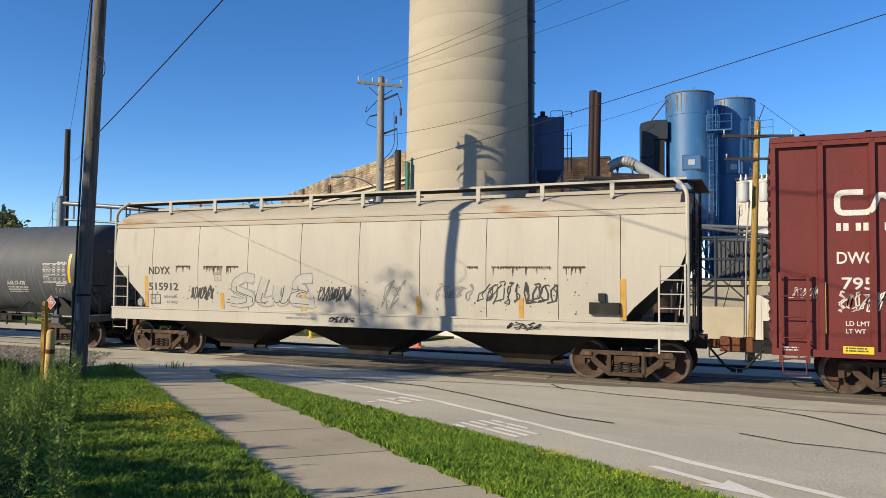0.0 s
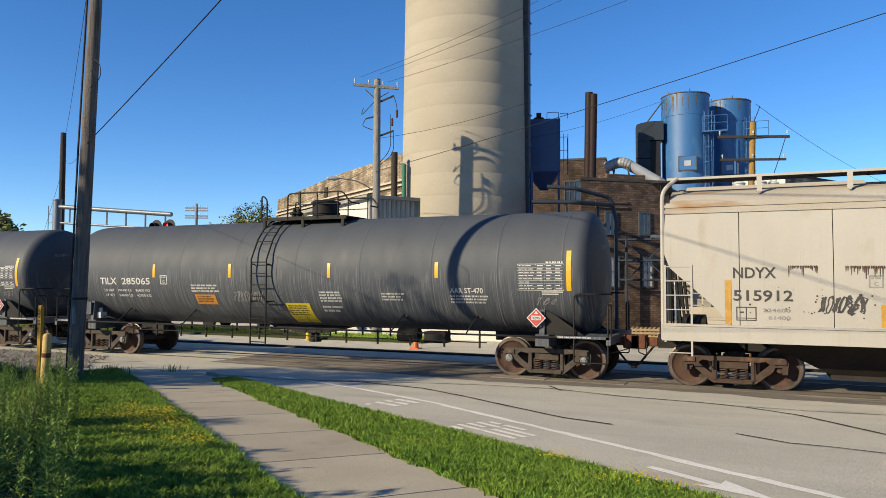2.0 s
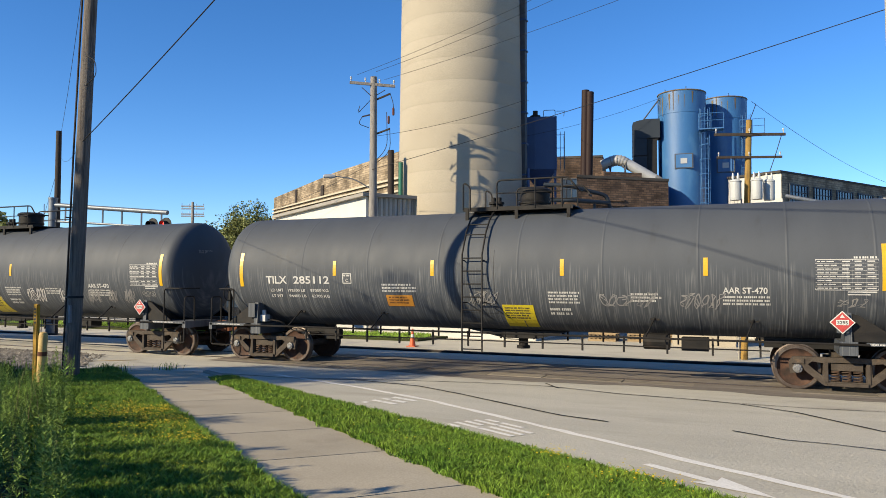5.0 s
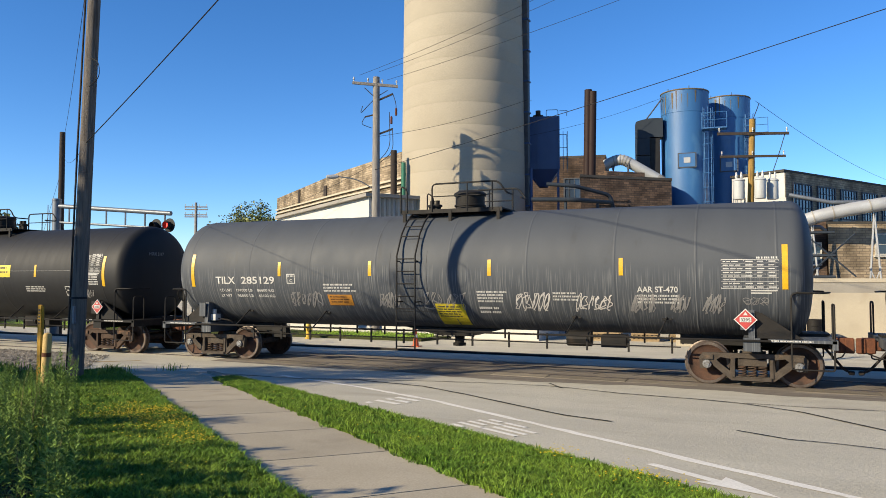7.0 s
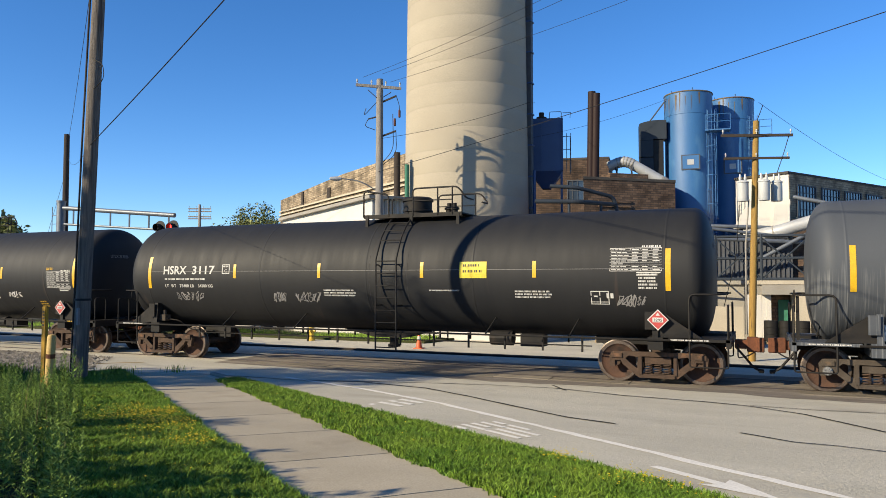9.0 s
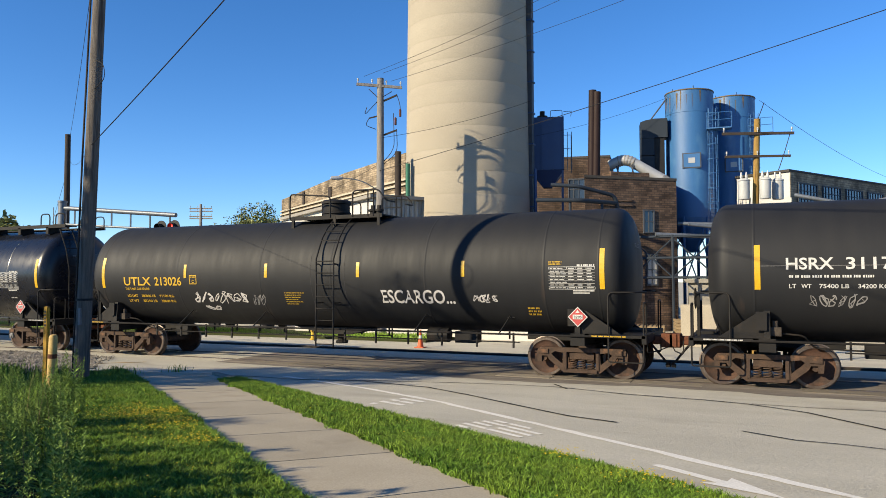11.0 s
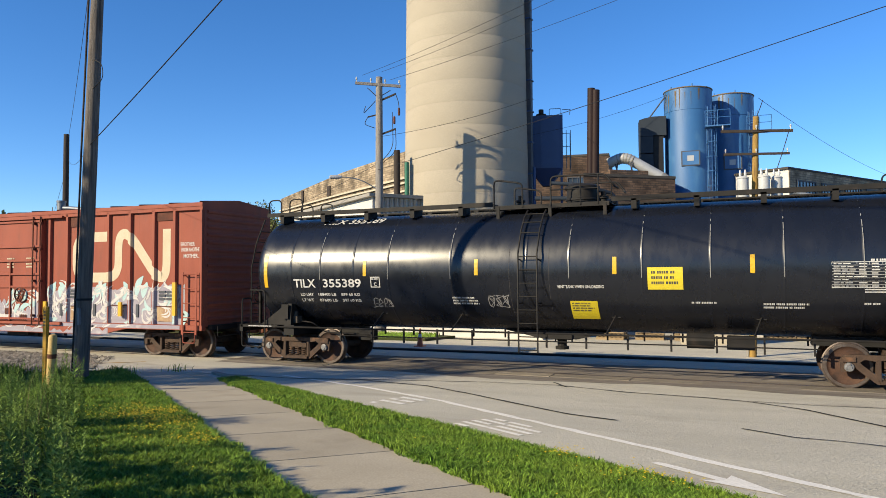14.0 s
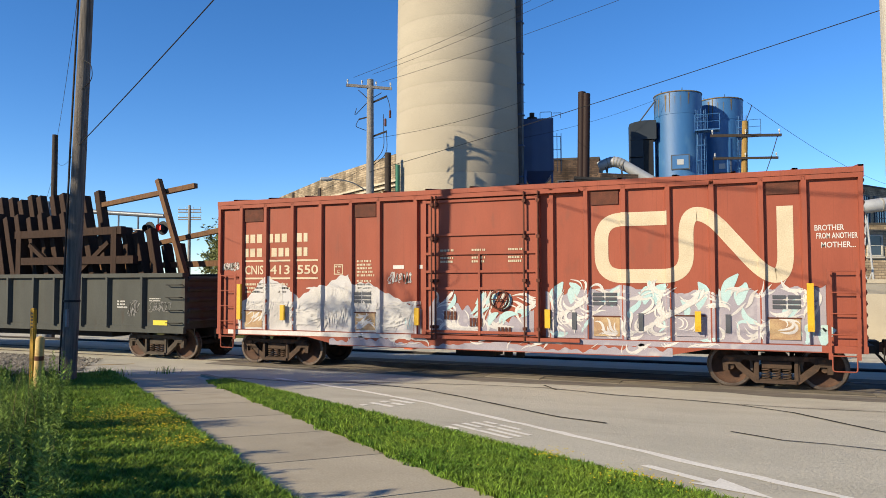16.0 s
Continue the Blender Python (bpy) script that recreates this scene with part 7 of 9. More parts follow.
def weed(seed, high):
    """A bushy spire: stems ringed with rising leaves, widest low down, feathery at the tip."""
    rng, verts, faces = random.Random(seed), [], []

    def leaf(p, d, ln, w):
        s = d.cross(Vector((rng.uniform(-0.4, 0.4), rng.uniform(-0.4, 0.4), 1))).normalized() * w
        k = len(verts)
        e = p + d * ln + Vector((0, 0, -0.18 * ln))
        verts.extend([tuple(p), tuple(p + d * ln * 0.45 + s), tuple(e), tuple(p + d * ln * 0.45 - s)])
        faces.append((k, k + 1, k + 2, k + 3))
    for st in range(rng.randint(2, 3)):
        p = Vector((rng.uniform(-0.12, 0.12), rng.uniform(-0.12, 0.12), 0))
        h = high * rng.uniform(0.75, 1.1)
        dx, dy = rng.uniform(-0.15, 0.15), rng.uniform(-0.15, 0.15)
        n = int(h / 0.017)
        for i in range(n):
            f = i / n
            q = p + Vector((dx * f * h, dy * f * h, h * f))
            a = i * 2.4 + rng.uniform(-0.3, 0.3)
            size = (0.165 * (1 - f) ** 0.6 + 0.022) * rng.uniform(0.7, 1.15)
            up = 0.25 + 1.1 * f
            d = Vector((math.cos(a), math.sin(a), up)).normalized()
            leaf(q, d, size, 0.005 + size * 0.105)
            if i % 3 == 0 and 0.25 < f < 0.92:          # side shoot with its own small leaves
                ln = 0.16 * h * (1 - f) + 0.03
                for j in range(8):
                    b = q + d * ln * (j + 1) / 8
                    leaf(b, (d + Vector((rng.uniform(-0.9, 0.9), rng.uniform(-0.9, 0.9), rng.uniform(0, 0.6)))).normalized(), rng.uniform(0.025, 0.05), rng.uniform(0.0035, 0.006))
        k = len(verts)
        t = p + Vector((dx * h, dy * h, h))
        verts.extend([tuple(p + Vector((0.006, 0, 0))), tuple(p - Vector((0.006, 0, 0))), tuple(t)])
        faces.append((k, k + 1, k + 2))
    me = bpy.data.meshes.new("weed")
    me.from_pydata(verts, [], faces)
    me.materials.append(WEED)
    return me


rng = random.Random(9)
kinds = [weed(50 + k, 0.75 + 0.12 * k) for k in range(6)]
count = 0
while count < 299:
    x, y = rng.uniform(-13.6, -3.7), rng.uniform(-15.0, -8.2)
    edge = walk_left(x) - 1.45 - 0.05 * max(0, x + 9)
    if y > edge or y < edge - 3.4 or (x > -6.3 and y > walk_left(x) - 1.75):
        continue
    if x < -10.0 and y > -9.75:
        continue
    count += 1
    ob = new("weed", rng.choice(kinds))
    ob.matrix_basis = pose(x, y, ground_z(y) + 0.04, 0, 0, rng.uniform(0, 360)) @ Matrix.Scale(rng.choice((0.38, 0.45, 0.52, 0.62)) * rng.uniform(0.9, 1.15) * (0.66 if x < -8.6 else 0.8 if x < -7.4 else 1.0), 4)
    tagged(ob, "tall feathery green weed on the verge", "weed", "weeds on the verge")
blades("under_growth", scatter(5000, -13.0, -4.0, lambda x: walk_left(x) - 5.0, lambda x: walk_left(x) - 1.75 - 0.05 * max(0, x + 9), 43), 0.16, 0.006, 0.7, WEED, "low green undergrowth between the weeds", "undergrowth", 43)
blades("dry_stalks", scatter(40, -9.0, -4.2, lambda x: walk_left(x) - 3.6, lambda x: walk_left(x) - 1.7, 41), 0.62, 0.003, 0.25, DRY, "dry straw-coloured stalks among the weeds", "dry grass", 41)
for c, n, h in (((-11.75, -7.2), 50, 0.2), ((-11.95, -5.12), 12, 0.22), ((-14.2, -7.6), 120, 0.3), ((-12.9, -7.4), 80, 0.3), ((-12.3, -6.5), 60, 0.25)):
    blades("grass_tuft", np.array(c) + np.random.default_rng(int(n)).normal(0, 0.12 + n / 900, (n * 3, 2)), h, 0.008, 0.9, GRASS, "tuft of grass at the paving edge", "grass", n)

# loose stones on the gravel bed
r = np.random.default_rng(17)
verts, faces = [], []
for k in range(5200):
    x = r.uniform(-30, -14.4)
    y = r.uniform(-8.0, -1.9)
    if x + 0.9 * (y + 5.2) > -14.4 or y < -7.5 - 0.1 * (-14.3 - x):
        continue
    s = r.uniform(0.018, 0.055)
    c = np.array([x, y, ground_z(y) + 0.02 + s * 0.3])
    i = len(verts)
    for v in ((1, 0, 0), (0, 1, 0), (-1, 0, 0), (0, -1, 0), (0.2, 0.1, 0.8), (0.1, -0.2, -0.7)):
        verts.append(tuple(c + np.array(v) * s * r.uniform(0.7, 1.2, 3)))
    for p, q in ((0, 1), (1, 2), (2, 3), (3, 0)):
        faces += [(i + p, i + q, i + 4), (i + q, i + p, i + 5)]
me = bpy.data.meshes.new("loose_stones")
me.from_pydata(verts, [], faces)
me.materials.append(GRAVEL)
tagged(new("loose_stones", me), "loose grey stones on the gravel bed", "gravel", kind="stuff")


# ================= poles and posts =================
def taper(bm, a, b, r0, r1, n=14):
    rod(bm, a, b, r0, n, r1)


pole = thing("utility_pole", "dark weathered wooden utility pole on the verge", "utility pole", pose(-11.71, -7.82, 0.34))
bm = bmesh.new()
taper(bm, (0, 0, -0.1), (0.44, 0.0, 10.5), 0.142, 0.100, 18)
part("shaft", bm, POLE_GREY, pole, smooth=True)
bm = bmesh.new()
tube(bm, [(-0.12, -0.09, 0.0), (-0.055, -0.09, 1.6), (0.065, -0.10, 4.5), (0.33, -0.09, 10.3)], 0.018, 8)
part("conduit", bm, POLE_DARK, pole, smooth=True)
bm = bmesh.new()
tube(bm, arc_pts([(0.34, -0.1, 6.05), (0.56, -0.1, 5.95), (0.60, -0.1, 5.65), (0.33, -0.1, 5.5)], 0.15, 4), 0.008, 5)
lathe(bm, [(0.148, 0), (0.148, 0.04)], Matrix.Translation((0.066, 0, 1.55)), n=18)
part("cable_loop", bm, WIRE, pole, smooth=True)
bm = bmesh.new()
box(bm, (0.08, -0.155, 1.10), (0.13, -0.09, 1.42))
part("tag_plate", bm, STEEL, pole, "small metal tag plate")

for x, y, r0, lab, tp in ((0.93, -12.55, 0.155, "pale weathered wooden utility pole at the roadside", 9.5),):
    p = thing("utility_pole", lab, "utility pole", pose(x, y, ground_z(y)))
    bm = bmesh.new()
    taper(bm, (0, 0, -0.1), (-0.09, 0, tp), r0, r0 * 0.75, 18)
    part("shaft", bm, POLE_PALE, p, smooth=True)

sign = thing("marker_post", "yellow steel marker post in the weeds", "post", pose(-10.82, -9.24, ground_z(-9.24)))
bm = bmesh.new()
box(bm, (-0.05, -0.03, -0.1), (0.05, 0.03, 1.42))
bmesh.ops.bevel(bm, geom=bm.edges[:], offset=0.012, segments=2, affect="EDGES")
part("post", bm, BOLLARD_Y, sign)
bm = bmesh.new()
for k in range(5):
    box(bm, (-0.022, -0.034, 1.10 + 0.055 * k), (0.022, -0.029, 1.13 + 0.055 * k))
part("stencil_lines", bm, DARK_INK, sign)
boll = thing("bollard", "short worn cream-yellow pipe bollard", "bollard", pose(-10.4, -9.48, ground_z(-9.48), 0, 3, 0))
bm = bmesh.new()
lathe(bm, [(0.066, -0.1), (0.066, 0.93), (0.05, 0.97), (0, 0.985)], n=16)
part("pipe", bm, BOLLARD_CREAM, boll, smooth=True)
bm = bmesh.new()
lathe(bm, [(0.069, 0.60), (0.069, 0.67)], n=16)
part("rust_band", bm, COUPLER_RUST, boll, smooth=True)


def crossarm(parent, c, way, ln, mat=POLE_WOOD, pins=4, thick=1.0):
    c, d = Vector(c), Vector(way).normalized()
    bm = bmesh.new()
    beam(bm, c - d * ln / 2, c + d * ln / 2, 0.10 * thick, 0.13 * thick)
    part("crossarm", bm, mat, parent)
    for k in range(pins):
        f = (k / (pins - 1) - 0.5) * 0.94
        bm = bmesh.new()
        lathe(bm, [(0.02, 0), (0.02, 0.10), (0.05, 0.11), (0.035, 0.16), (0.05, 0.18), (0.03, 0.24), (0, 0.25)], Matrix.Translation(c + d * ln * f + Vector((0, 0, 0.06 * thick))) @ Matrix.Scale(thick, 4), n=10)
        part("insulator", bm, CERAMIC, parent, smooth=True)


pole2 = thing("utility_pole", "grey wooden utility pole with crossarm and street lamp", "utility pole", pose(-17.25, 13.95, -0.45))
bm = bmesh.new()
taper(bm, (0, 0, 0), (0.0, 0, 12.75), 0.23, 0.165)
part("shaft", bm, POLE_WOOD, pole2, smooth=True)
crossarm(pole2, (0, -0.12, 12.35), (1.81, 1.0, -0.12), 2.25)
bm = bmesh.new()
tube(bm, [(-0.5, -0.3, 12.2), (0, -0.1, 11.7)], 0.02, 5)
tube(bm, [(0.5, 0.25, 12.1), (0, -0.1, 11.7)], 0.02, 5)
part("brace", bm, POLE_DARK, pole2)
for a, b, w in (((0, 0, 11.55), (0.75, 0.3, 11.9), 0.08), ((0, 0, 9.85), (0.75, 0.3, 10.15), 0.08), ((0, 0, 10.9), (-0.5, -0.25, 10.75), 0.06)):
    bm = bmesh.new()
    beam(bm, a, b, w, w)
    part("bracket", bm, POLE_DARK, pole2)
bm = bmesh.new()
for a, b, c in (((0.75, 0.3, 11.95), (0.95, 0.3, 11.4), (0.95, 0.3, 10.9)), ((0.75, 0.3, 10.2), (0.8, 0.3, 9.0), (0.1, 0, 8.4)), ((0.6, 0.25, 11.0), (0.65, 0.25, 9.2), (0.1, 0, 8.5)), ((-0.5, -0.25, 10.75), (-0.7, -0.3, 10.4), (-0.2, -0.1, 10.2)), ((-0.6, -0.3, 11.3), (-0.75, -0.3, 10.9), (-0.1, -0.1, 11.6))):
    tube(bm, arc_pts([a, b, c], 0.5, 4), 0.018, 5)
part("jumper_cable", bm, WIRE, pole2, smooth=True)
for p in ((0.95, 0.3, 11.0), (0.70, 0.28, 10.6)):
    bm = bmesh.new()
    lathe(bm, [(0.03, -0.2), (0.06, -0.18), (0.06, 0.15), (0.02, 0.2)], Matrix.Translation(p), n=8)
    part("fuse_switch", bm, BOX_RUSTY, pole2, smooth=True)
bm = bmesh.new()
tube(bm, arc_pts([(0, 0, 7.1), (-0.8, -0.5, 7.65), (-1.6, -0.95, 7.75)], 0.6, 5), 0.03, 6)
part("lamp_arm", bm, STEEL, pole2, smooth=True)
bm = bmesh.new()
lathe(bm, [(0, -0.3), (0.09, -0.25), (0.12, 0.1), (0.07, 0.3), (0, 0.32)], Matrix.Translation((-1.85, -1.1, 7.74)) @ Matrix.Rotation(radians(30), 4, "Z") @ X_AXIS, n=12)
part("lamp_head", bm, DUCT_PALE, pole2, smooth=True)

yp = thing("utility_pole", "tan wooden utility pole with pole transformers", "utility pole", pose(-0.36, 9.35, -0.45))
bm = bmesh.new()
taper(bm, (0, 0, 0), (0.27, 0, 8.2), 0.125, 0.095)
part("shaft", bm, POLE_TAN, yp, smooth=True)
bm = bmesh.new()
tube(bm, [(-0.16, -0.1, 0), (-0.12, -0.1, 4.0), (0.0, -0.1, 5.5)], 0.025, 8)
part("conduit", bm, GREY_METAL, yp, smooth=True)
crossarm(yp, (0.28, -0.12, 7.68), (1, 0.2, -0.03), 2.3, POLE_DARK, 3, 0.7)
crossarm(yp, (0.26, -0.12, 6.90), (1, 0.2, -0.02), 2.1, POLE_DARK, 3, 0.6)
for x, y in ((-0.30, -0.30), (0.36, -0.32), (0.75, 0.1)):
    bm = bmesh.new()
    lathe(bm, [(0, -0.36), (0.17, -0.34), (0.185, -0.29), (0.185, 0.28), (0.205, 0.30), (0.185, 0.34), (0.11, 0.38), (0, 0.39)], Matrix.Translation((x + 0.12, y, 5.76)), n=18)
    for k in (-0.08, 0.08):
        lathe(bm, [(0.035, 0.38), (0.05, 0.46), (0.03, 0.52), (0.02, 0.6), (0, 0.6)], Matrix.Translation((x + 0.12 + k, y, 5.76)), n=8)
    part("transformer", bm, CERAMIC, yp, "pale grey pole transformer", smooth=True)
bm = bmesh.new()
for a, b, c in (((1.3, 0.1, 7.7), (1.1, 0, 7.0), (0.9, 0, 6.4)), ((0.3, 0, 8.2), (0.45, 0, 8.6), (0.5, 0, 8.75)), ((-0.3, -0.3, 5.3), (-0.45, 0.2, 3.5), (-0.9, 1.0, 1.8))):
    tube(bm, arc_pts([a, b, c], 0.4, 4), 0.014, 5)
part("jumper_cable", bm, WIRE, yp, smooth=True)

dp = thing("utility_pole", "dark bare wooden pole beyond the track", "utility pole", pose(-31.1, 7.45, -0.45))
bm = bmesh.new()
taper(bm, (0, 0, 0), (0.0, 0, 9.9), 0.17, 0.13)
part("shaft", bm, POLE_DARK, dp, smooth=True)

for x, y, z, sc in ((-63.7, 52.8, 11.4, 1.0), (-58.5, 47.0, 11.0, 0.9)):
    fp = thing("utility_pole", "distant wooden power pole with crossarm", "utility pole", pose(x, y, -0.45))
    bm = bmesh.new()
    taper(bm, (0, 0, 0), (0, 0, z + 0.45), 0.2, 0.14, 8)
    part("shaft", bm, POLE_WOOD, fp, smooth=True)
    for dz in (0.5, 1.4):
        crossarm(fp, (0, 0, z + 0.45 - dz), (1, 0.5, 0), 2.8 * sc, POLE_WOOD, 4)

# crossing signal gantry
gan = thing("crossing_gantry", "galvanised cantilever gantry with red flashing crossing lights", "crossing signal", pose(-29.7, 6.1, -0.3))
bm = bmesh.new()
rod(bm, (0, 0, 0), (0, 0, 6.2), 0.19, 16)
rod(bm, (0, 0, 6.2), (0, 0, 6.28), 0.21, 16)
part("mast", bm, STEEL, gan, smooth=True)
bm = bmesh.new()
rod(bm, (0, 0, 5.95), (6.35, 0.54, 5.42), 0.10, 12)
rod(bm, (0, 0, 5.2), (6.35, 0.54, 4.76), 0.05, 8)
for k in range(6):
    f = (k + 0.7) / 6
    rod(bm, (6.35 * f, 0.54 * f, 5.2 - 0.44 * f), (6.35 * f, 0.54 * f, 5.95 - 0.53 * f), 0.04, 6)
part("arm", bm, STEEL, gan, smooth=True)
bm = bmesh.new()
for k in range(14):
    rod(bm, (-0.45, -0.1, 0.4 + 0.4 * k), (-0.15, -0.1, 0.4 + 0.4 * k), 0.015, 6)
rod(bm, (-0.45, -0.1, 0), (-0.45, -0.1, 6.0), 0.02, 6)
part("mast_ladder", bm, STEEL, gan, smooth=True)
for k, x in enumerate((5.80, 6.55)):
    bm = bmesh.new()
    m = Matrix.Translation((x, 0.26, 4.88)) @ Y_AXIS
    lathe(bm, [(0, 0.0), (0.30, 0.0), (0.30, 0.02), (0.16, 0.03), (0.16, 0.28), (0.15, 0.28), (0.15, 0.05)], m, n=20)
    h = part("light_hood", bm, WIRE, gan, smooth=True)
    bm = bmesh.new()
    lathe(bm, [(0, 0.09), (0.10, 0.08), (0.148, 0.055)], m, n=16)
    part("lens", bm, RED_LAMP if k else RED_OFF, h, smooth=True)


# ================= industrial buildings =================
YARD_SCALE = 0.84                 # the works stand at this share of their plan's distance from the road
YARD_BASE = Vector((0.0, -17.64, 2.25)) * (1 - YARD_SCALE)
G_YARD = -0.964                   # ground level in the works' own plan


def settle(ob):
    """Brings a thing of the works plan to its true size and place."""
    ob.matrix_basis = Matrix.Translation(YARD_BASE) @ Matrix.Scale(YARD_SCALE, 4) @ ob.matrix_basis
    return ob


def quad_wall(bm, a, b, z0, z1, thick=0.3):
    """A wall from a to b (ground points), with thickness behind it."""
    a, b = Vector((*a, 0)), Vector((*b, 0))
    d = (b - a).normalized()
    n = Vector((-d.y, d.x, 0)) * thick
    slab(bm, [tuple(p)[:2] for p in (a, b, b + n, a + n)], z0, z1)


G = -0.45
# white low shed in front
shed = thing("low_shed", "low white painted shed wall along the yard", "shed")
bm = bmesh.new()
quad_wall(bm, (-22.5, 14.3), (-8.9, 13.6), G, 2.0, 3.0)
part("wall", bm, WHITE_METAL, shed)
bm = bmesh.new()
quad_wall(bm, (-22.7, 14.2), (-8.7, 13.5), 2.0, 2.10, 3.3)
part("roof", bm, GREY_METAL, shed)

wb = thing("white_building", "white metal-clad industrial building with grey corrugated end", "building")
A, B, C = Vector((-18.73, 15.9)), Vector((-31.5, 25.6)), Vector((-16.2, 19.2))
bm = bmesh.new()
slab(bm, [tuple(A), tuple(C), tuple(C + (B - A)), tuple(B)], G, 6.6)
part("wall", bm, WHITE_METAL, wb)
bm = bmesh.new()
d = (A - B).normalized()
e = (C - A).normalized()
slab(bm, [tuple(A + d * 0.3 - e * 0.3), tuple(C + d * 0.3), tuple(C + (B - A)), tuple(B - e * 0.3)], 6.6, 6.78)
part("roof", bm, GREY_METAL, wb)
for k in range(15):
    bm = bmesh.new()
    p = A + e * (0.14 + 0.28 * k) + d * 0.03
    q = p + e * 0.12
    slab(bm, [tuple(p), tuple(q), tuple(q + d * 0.05), tuple(p + d * 0.05)], G, 6.58)
    part("corrugation", bm, GREY_METAL, wb)
bm = bmesh.new()
p = A + e * 1.5 + d * 0.09
slab(bm, [tuple(p), tuple(p + e * 0.9), tuple(p + e * 0.9 + d * 0.06), tuple(p + d * 0.06)], 4.5, 5.6)
part("vent_louvre", bm, FRAME_METAL, wb)

# long stone building behind with a stepped parapet
sb = thing("stone_building", "long tan stone building with weathered parapet", "building")
P = [Vector((-47.0, 46.5)), Vector((-33.0, 36.2)), Vector((-23.0, 29.2))]
bk = Vector((6, 9))
bm = bmesh.new()
slab(bm, [tuple(p) for p in P] + [tuple(P[2] + bk), tuple(P[0] + bk)], G, 9.6)
part("wall", bm, BRICK_TAN, sb)
bm = bmesh.new()
n = (P[0] - P[2]).normalized()
for (a, za), (b, zb) in (((P[0], 10.9), (P[1], 11.5)), ((P[1], 11.5), (P[2], 11.6))):
    out = Vector((-(b - a).y, (b - a).x)).normalized() * -0.12
    v = [bm.verts.new((*q, z)) for q, z in ((a, 9.0), (b, 9.0), (b, zb), (a, za))]
    w = [bm.verts.new((*(q + Vector((2.0, 3.0))), z)) for q, z in ((a, 9.0), (b, 9.0), (b, zb), (a, za))]
    bm.faces.new(v)
    bm.faces.new(w[::-1])
    for i in range(4):
        j = (i + 1) % 4
        bm.faces.new((v[j], v[i], w[i], w[j]))
part("parapet", bm, BRICK_TAN, sb)
for z in (8.6, 9.2, 9.55):
    bm = bmesh.new()
    for a, b in ((P[0], P[1]), (P[1], P[2])):
        o = Vector(((b - a).y, -(b - a).x)).normalized()
        o = o if o.y < 0 else -o
        slab(bm, [tuple(a + o * 0.02), tuple(a + o * 0.16), tuple(b + o * 0.16), tuple(b + o * 0.02)], z, z + 0.14)
    part("string_course", bm, CREAM_WALL, sb)
# raised dark plates that stand for a narrow pipe and a chimney
for f, w, h in ((0.25, 0.5, 1.8), (0.5, 0.7, 1.3)):
    bm = bmesh.new()
    q = P[0] + (P[1] - P[0]) * f * 1.6
    o = Vector(((P[1] - P[0]).y, -(P[1] - P[0]).x)).normalized()
    o = o if o.y < 0 else -o
    dd = (P[1] - P[0]).normalized()
    slab(bm, [tuple(q), tuple(q + dd * w), tuple(q + dd * w + o * 0.1), tuple(q + o * 0.1)], 9.75, 9.75 + h * 0.7)
    part("parapet_recess", bm, POLE_DARK, sb)
for x, y, z0, z1, rr, mat in ((-18.3, 17.9, 6.0, 9.35, 0.18, POLE_DARK), (-17.85, 18.2, 6.5, 8.7, 0.13, GREEN_DOOR)):
    bm = bmesh.new()
    rod(bm, (x, y, z0), (x, y, z1), rr, 14)
    single("vent_pipe", bm, mat, "roof vent pipe on the white building", "vent pipe", smooth=True)

# concrete stack in lifts
SC, SR = Vector((-15.57, 21.36)), 3.51
st = thing("concrete_stack", "tall pale concrete stack with ring joints", "chimney")
z, k = G, 0
while z < 18.7:
    h = 1.22
    bm = bmesh.new()
    r0 = SR + 0.14 - 0.012 * z
    lathe(bm, [(r0, z), (r0 - 0.012, z + h - 0.02), (r0 - 0.019, z + h - 0.008), (r0 - 0.019, z + h + 0.01)], Matrix.Translation((*SC, 0)), n=72)
    part("lift_ring", bm, STACK_CONC, st, smooth=True)
    z += h
    k += 1
bm = bmesh.new()
lathe(bm, [(SR - 0.45, 19.0), (SR - 0.45, G)], Matrix.Translation((*SC, 0)), n=40)
part("inner_lining", bm, BRICK_BROWN, st, smooth=True)
to_eye = (Vector((0, -17.64)) - SC).normalized()
rt = Vector((-to_eye.y, to_eye.x))
lp = SC + rt * (SR + 0.12) + to_eye * 0.3
bm = bmesh.new()
box(bm, (lp.x - 0.16, lp.y - 0.2, G), (lp.x + 0.16, lp.y + 0.2, 19.0))
part("cable_riser", bm, FRAME_METAL, st)
for k in range(10):
    bm = bmesh.new()
    box(bm, (lp.x - 0.22, lp.y - 0.25, 1 + k * 1.8), (lp.x + 0.22, lp.y + 0.25, 1.08 + k * 1.8))
    part("riser_clamp", bm, BLUE_DARK, st)
bm = bmesh.new()
rod(bm, (lp.x + 0.30, lp.y - 0.1, 4), (lp.x + 0.30, lp.y - 0.1, 8.6), 0.09, 8)
part("riser_pipe", bm, BLUE_DARK, st)

# blue dust collector on legs
dc = thing("dust_collector", "dark blue steel dust collector on legs", "dust collector", pose(-12.0, 25.7, 0, 0, 0, 15))
bm = bmesh.new()
box(bm, (-0.98, -0.9, 8.9), (0.98, 0.9, 12.1))
part("housing", bm, BLUE_DARK, dc)
for x in (-0.98, -0.33, 0.33, 0.95):
    bm = bmesh.new()
    box(bm, (x - 0.04, -0.96, 8.9), (x + 0.04, -0.90, 12.1))
    part("stiffener", bm, BLUE_DARK, dc)
bm = bmesh.new()
a = [bm.verts.new((x, y, 8.9)) for x, y in ((-0.98, -0.9), (0.98, -0.9), (0.98, 0.9), (-0.98, 0.9))]
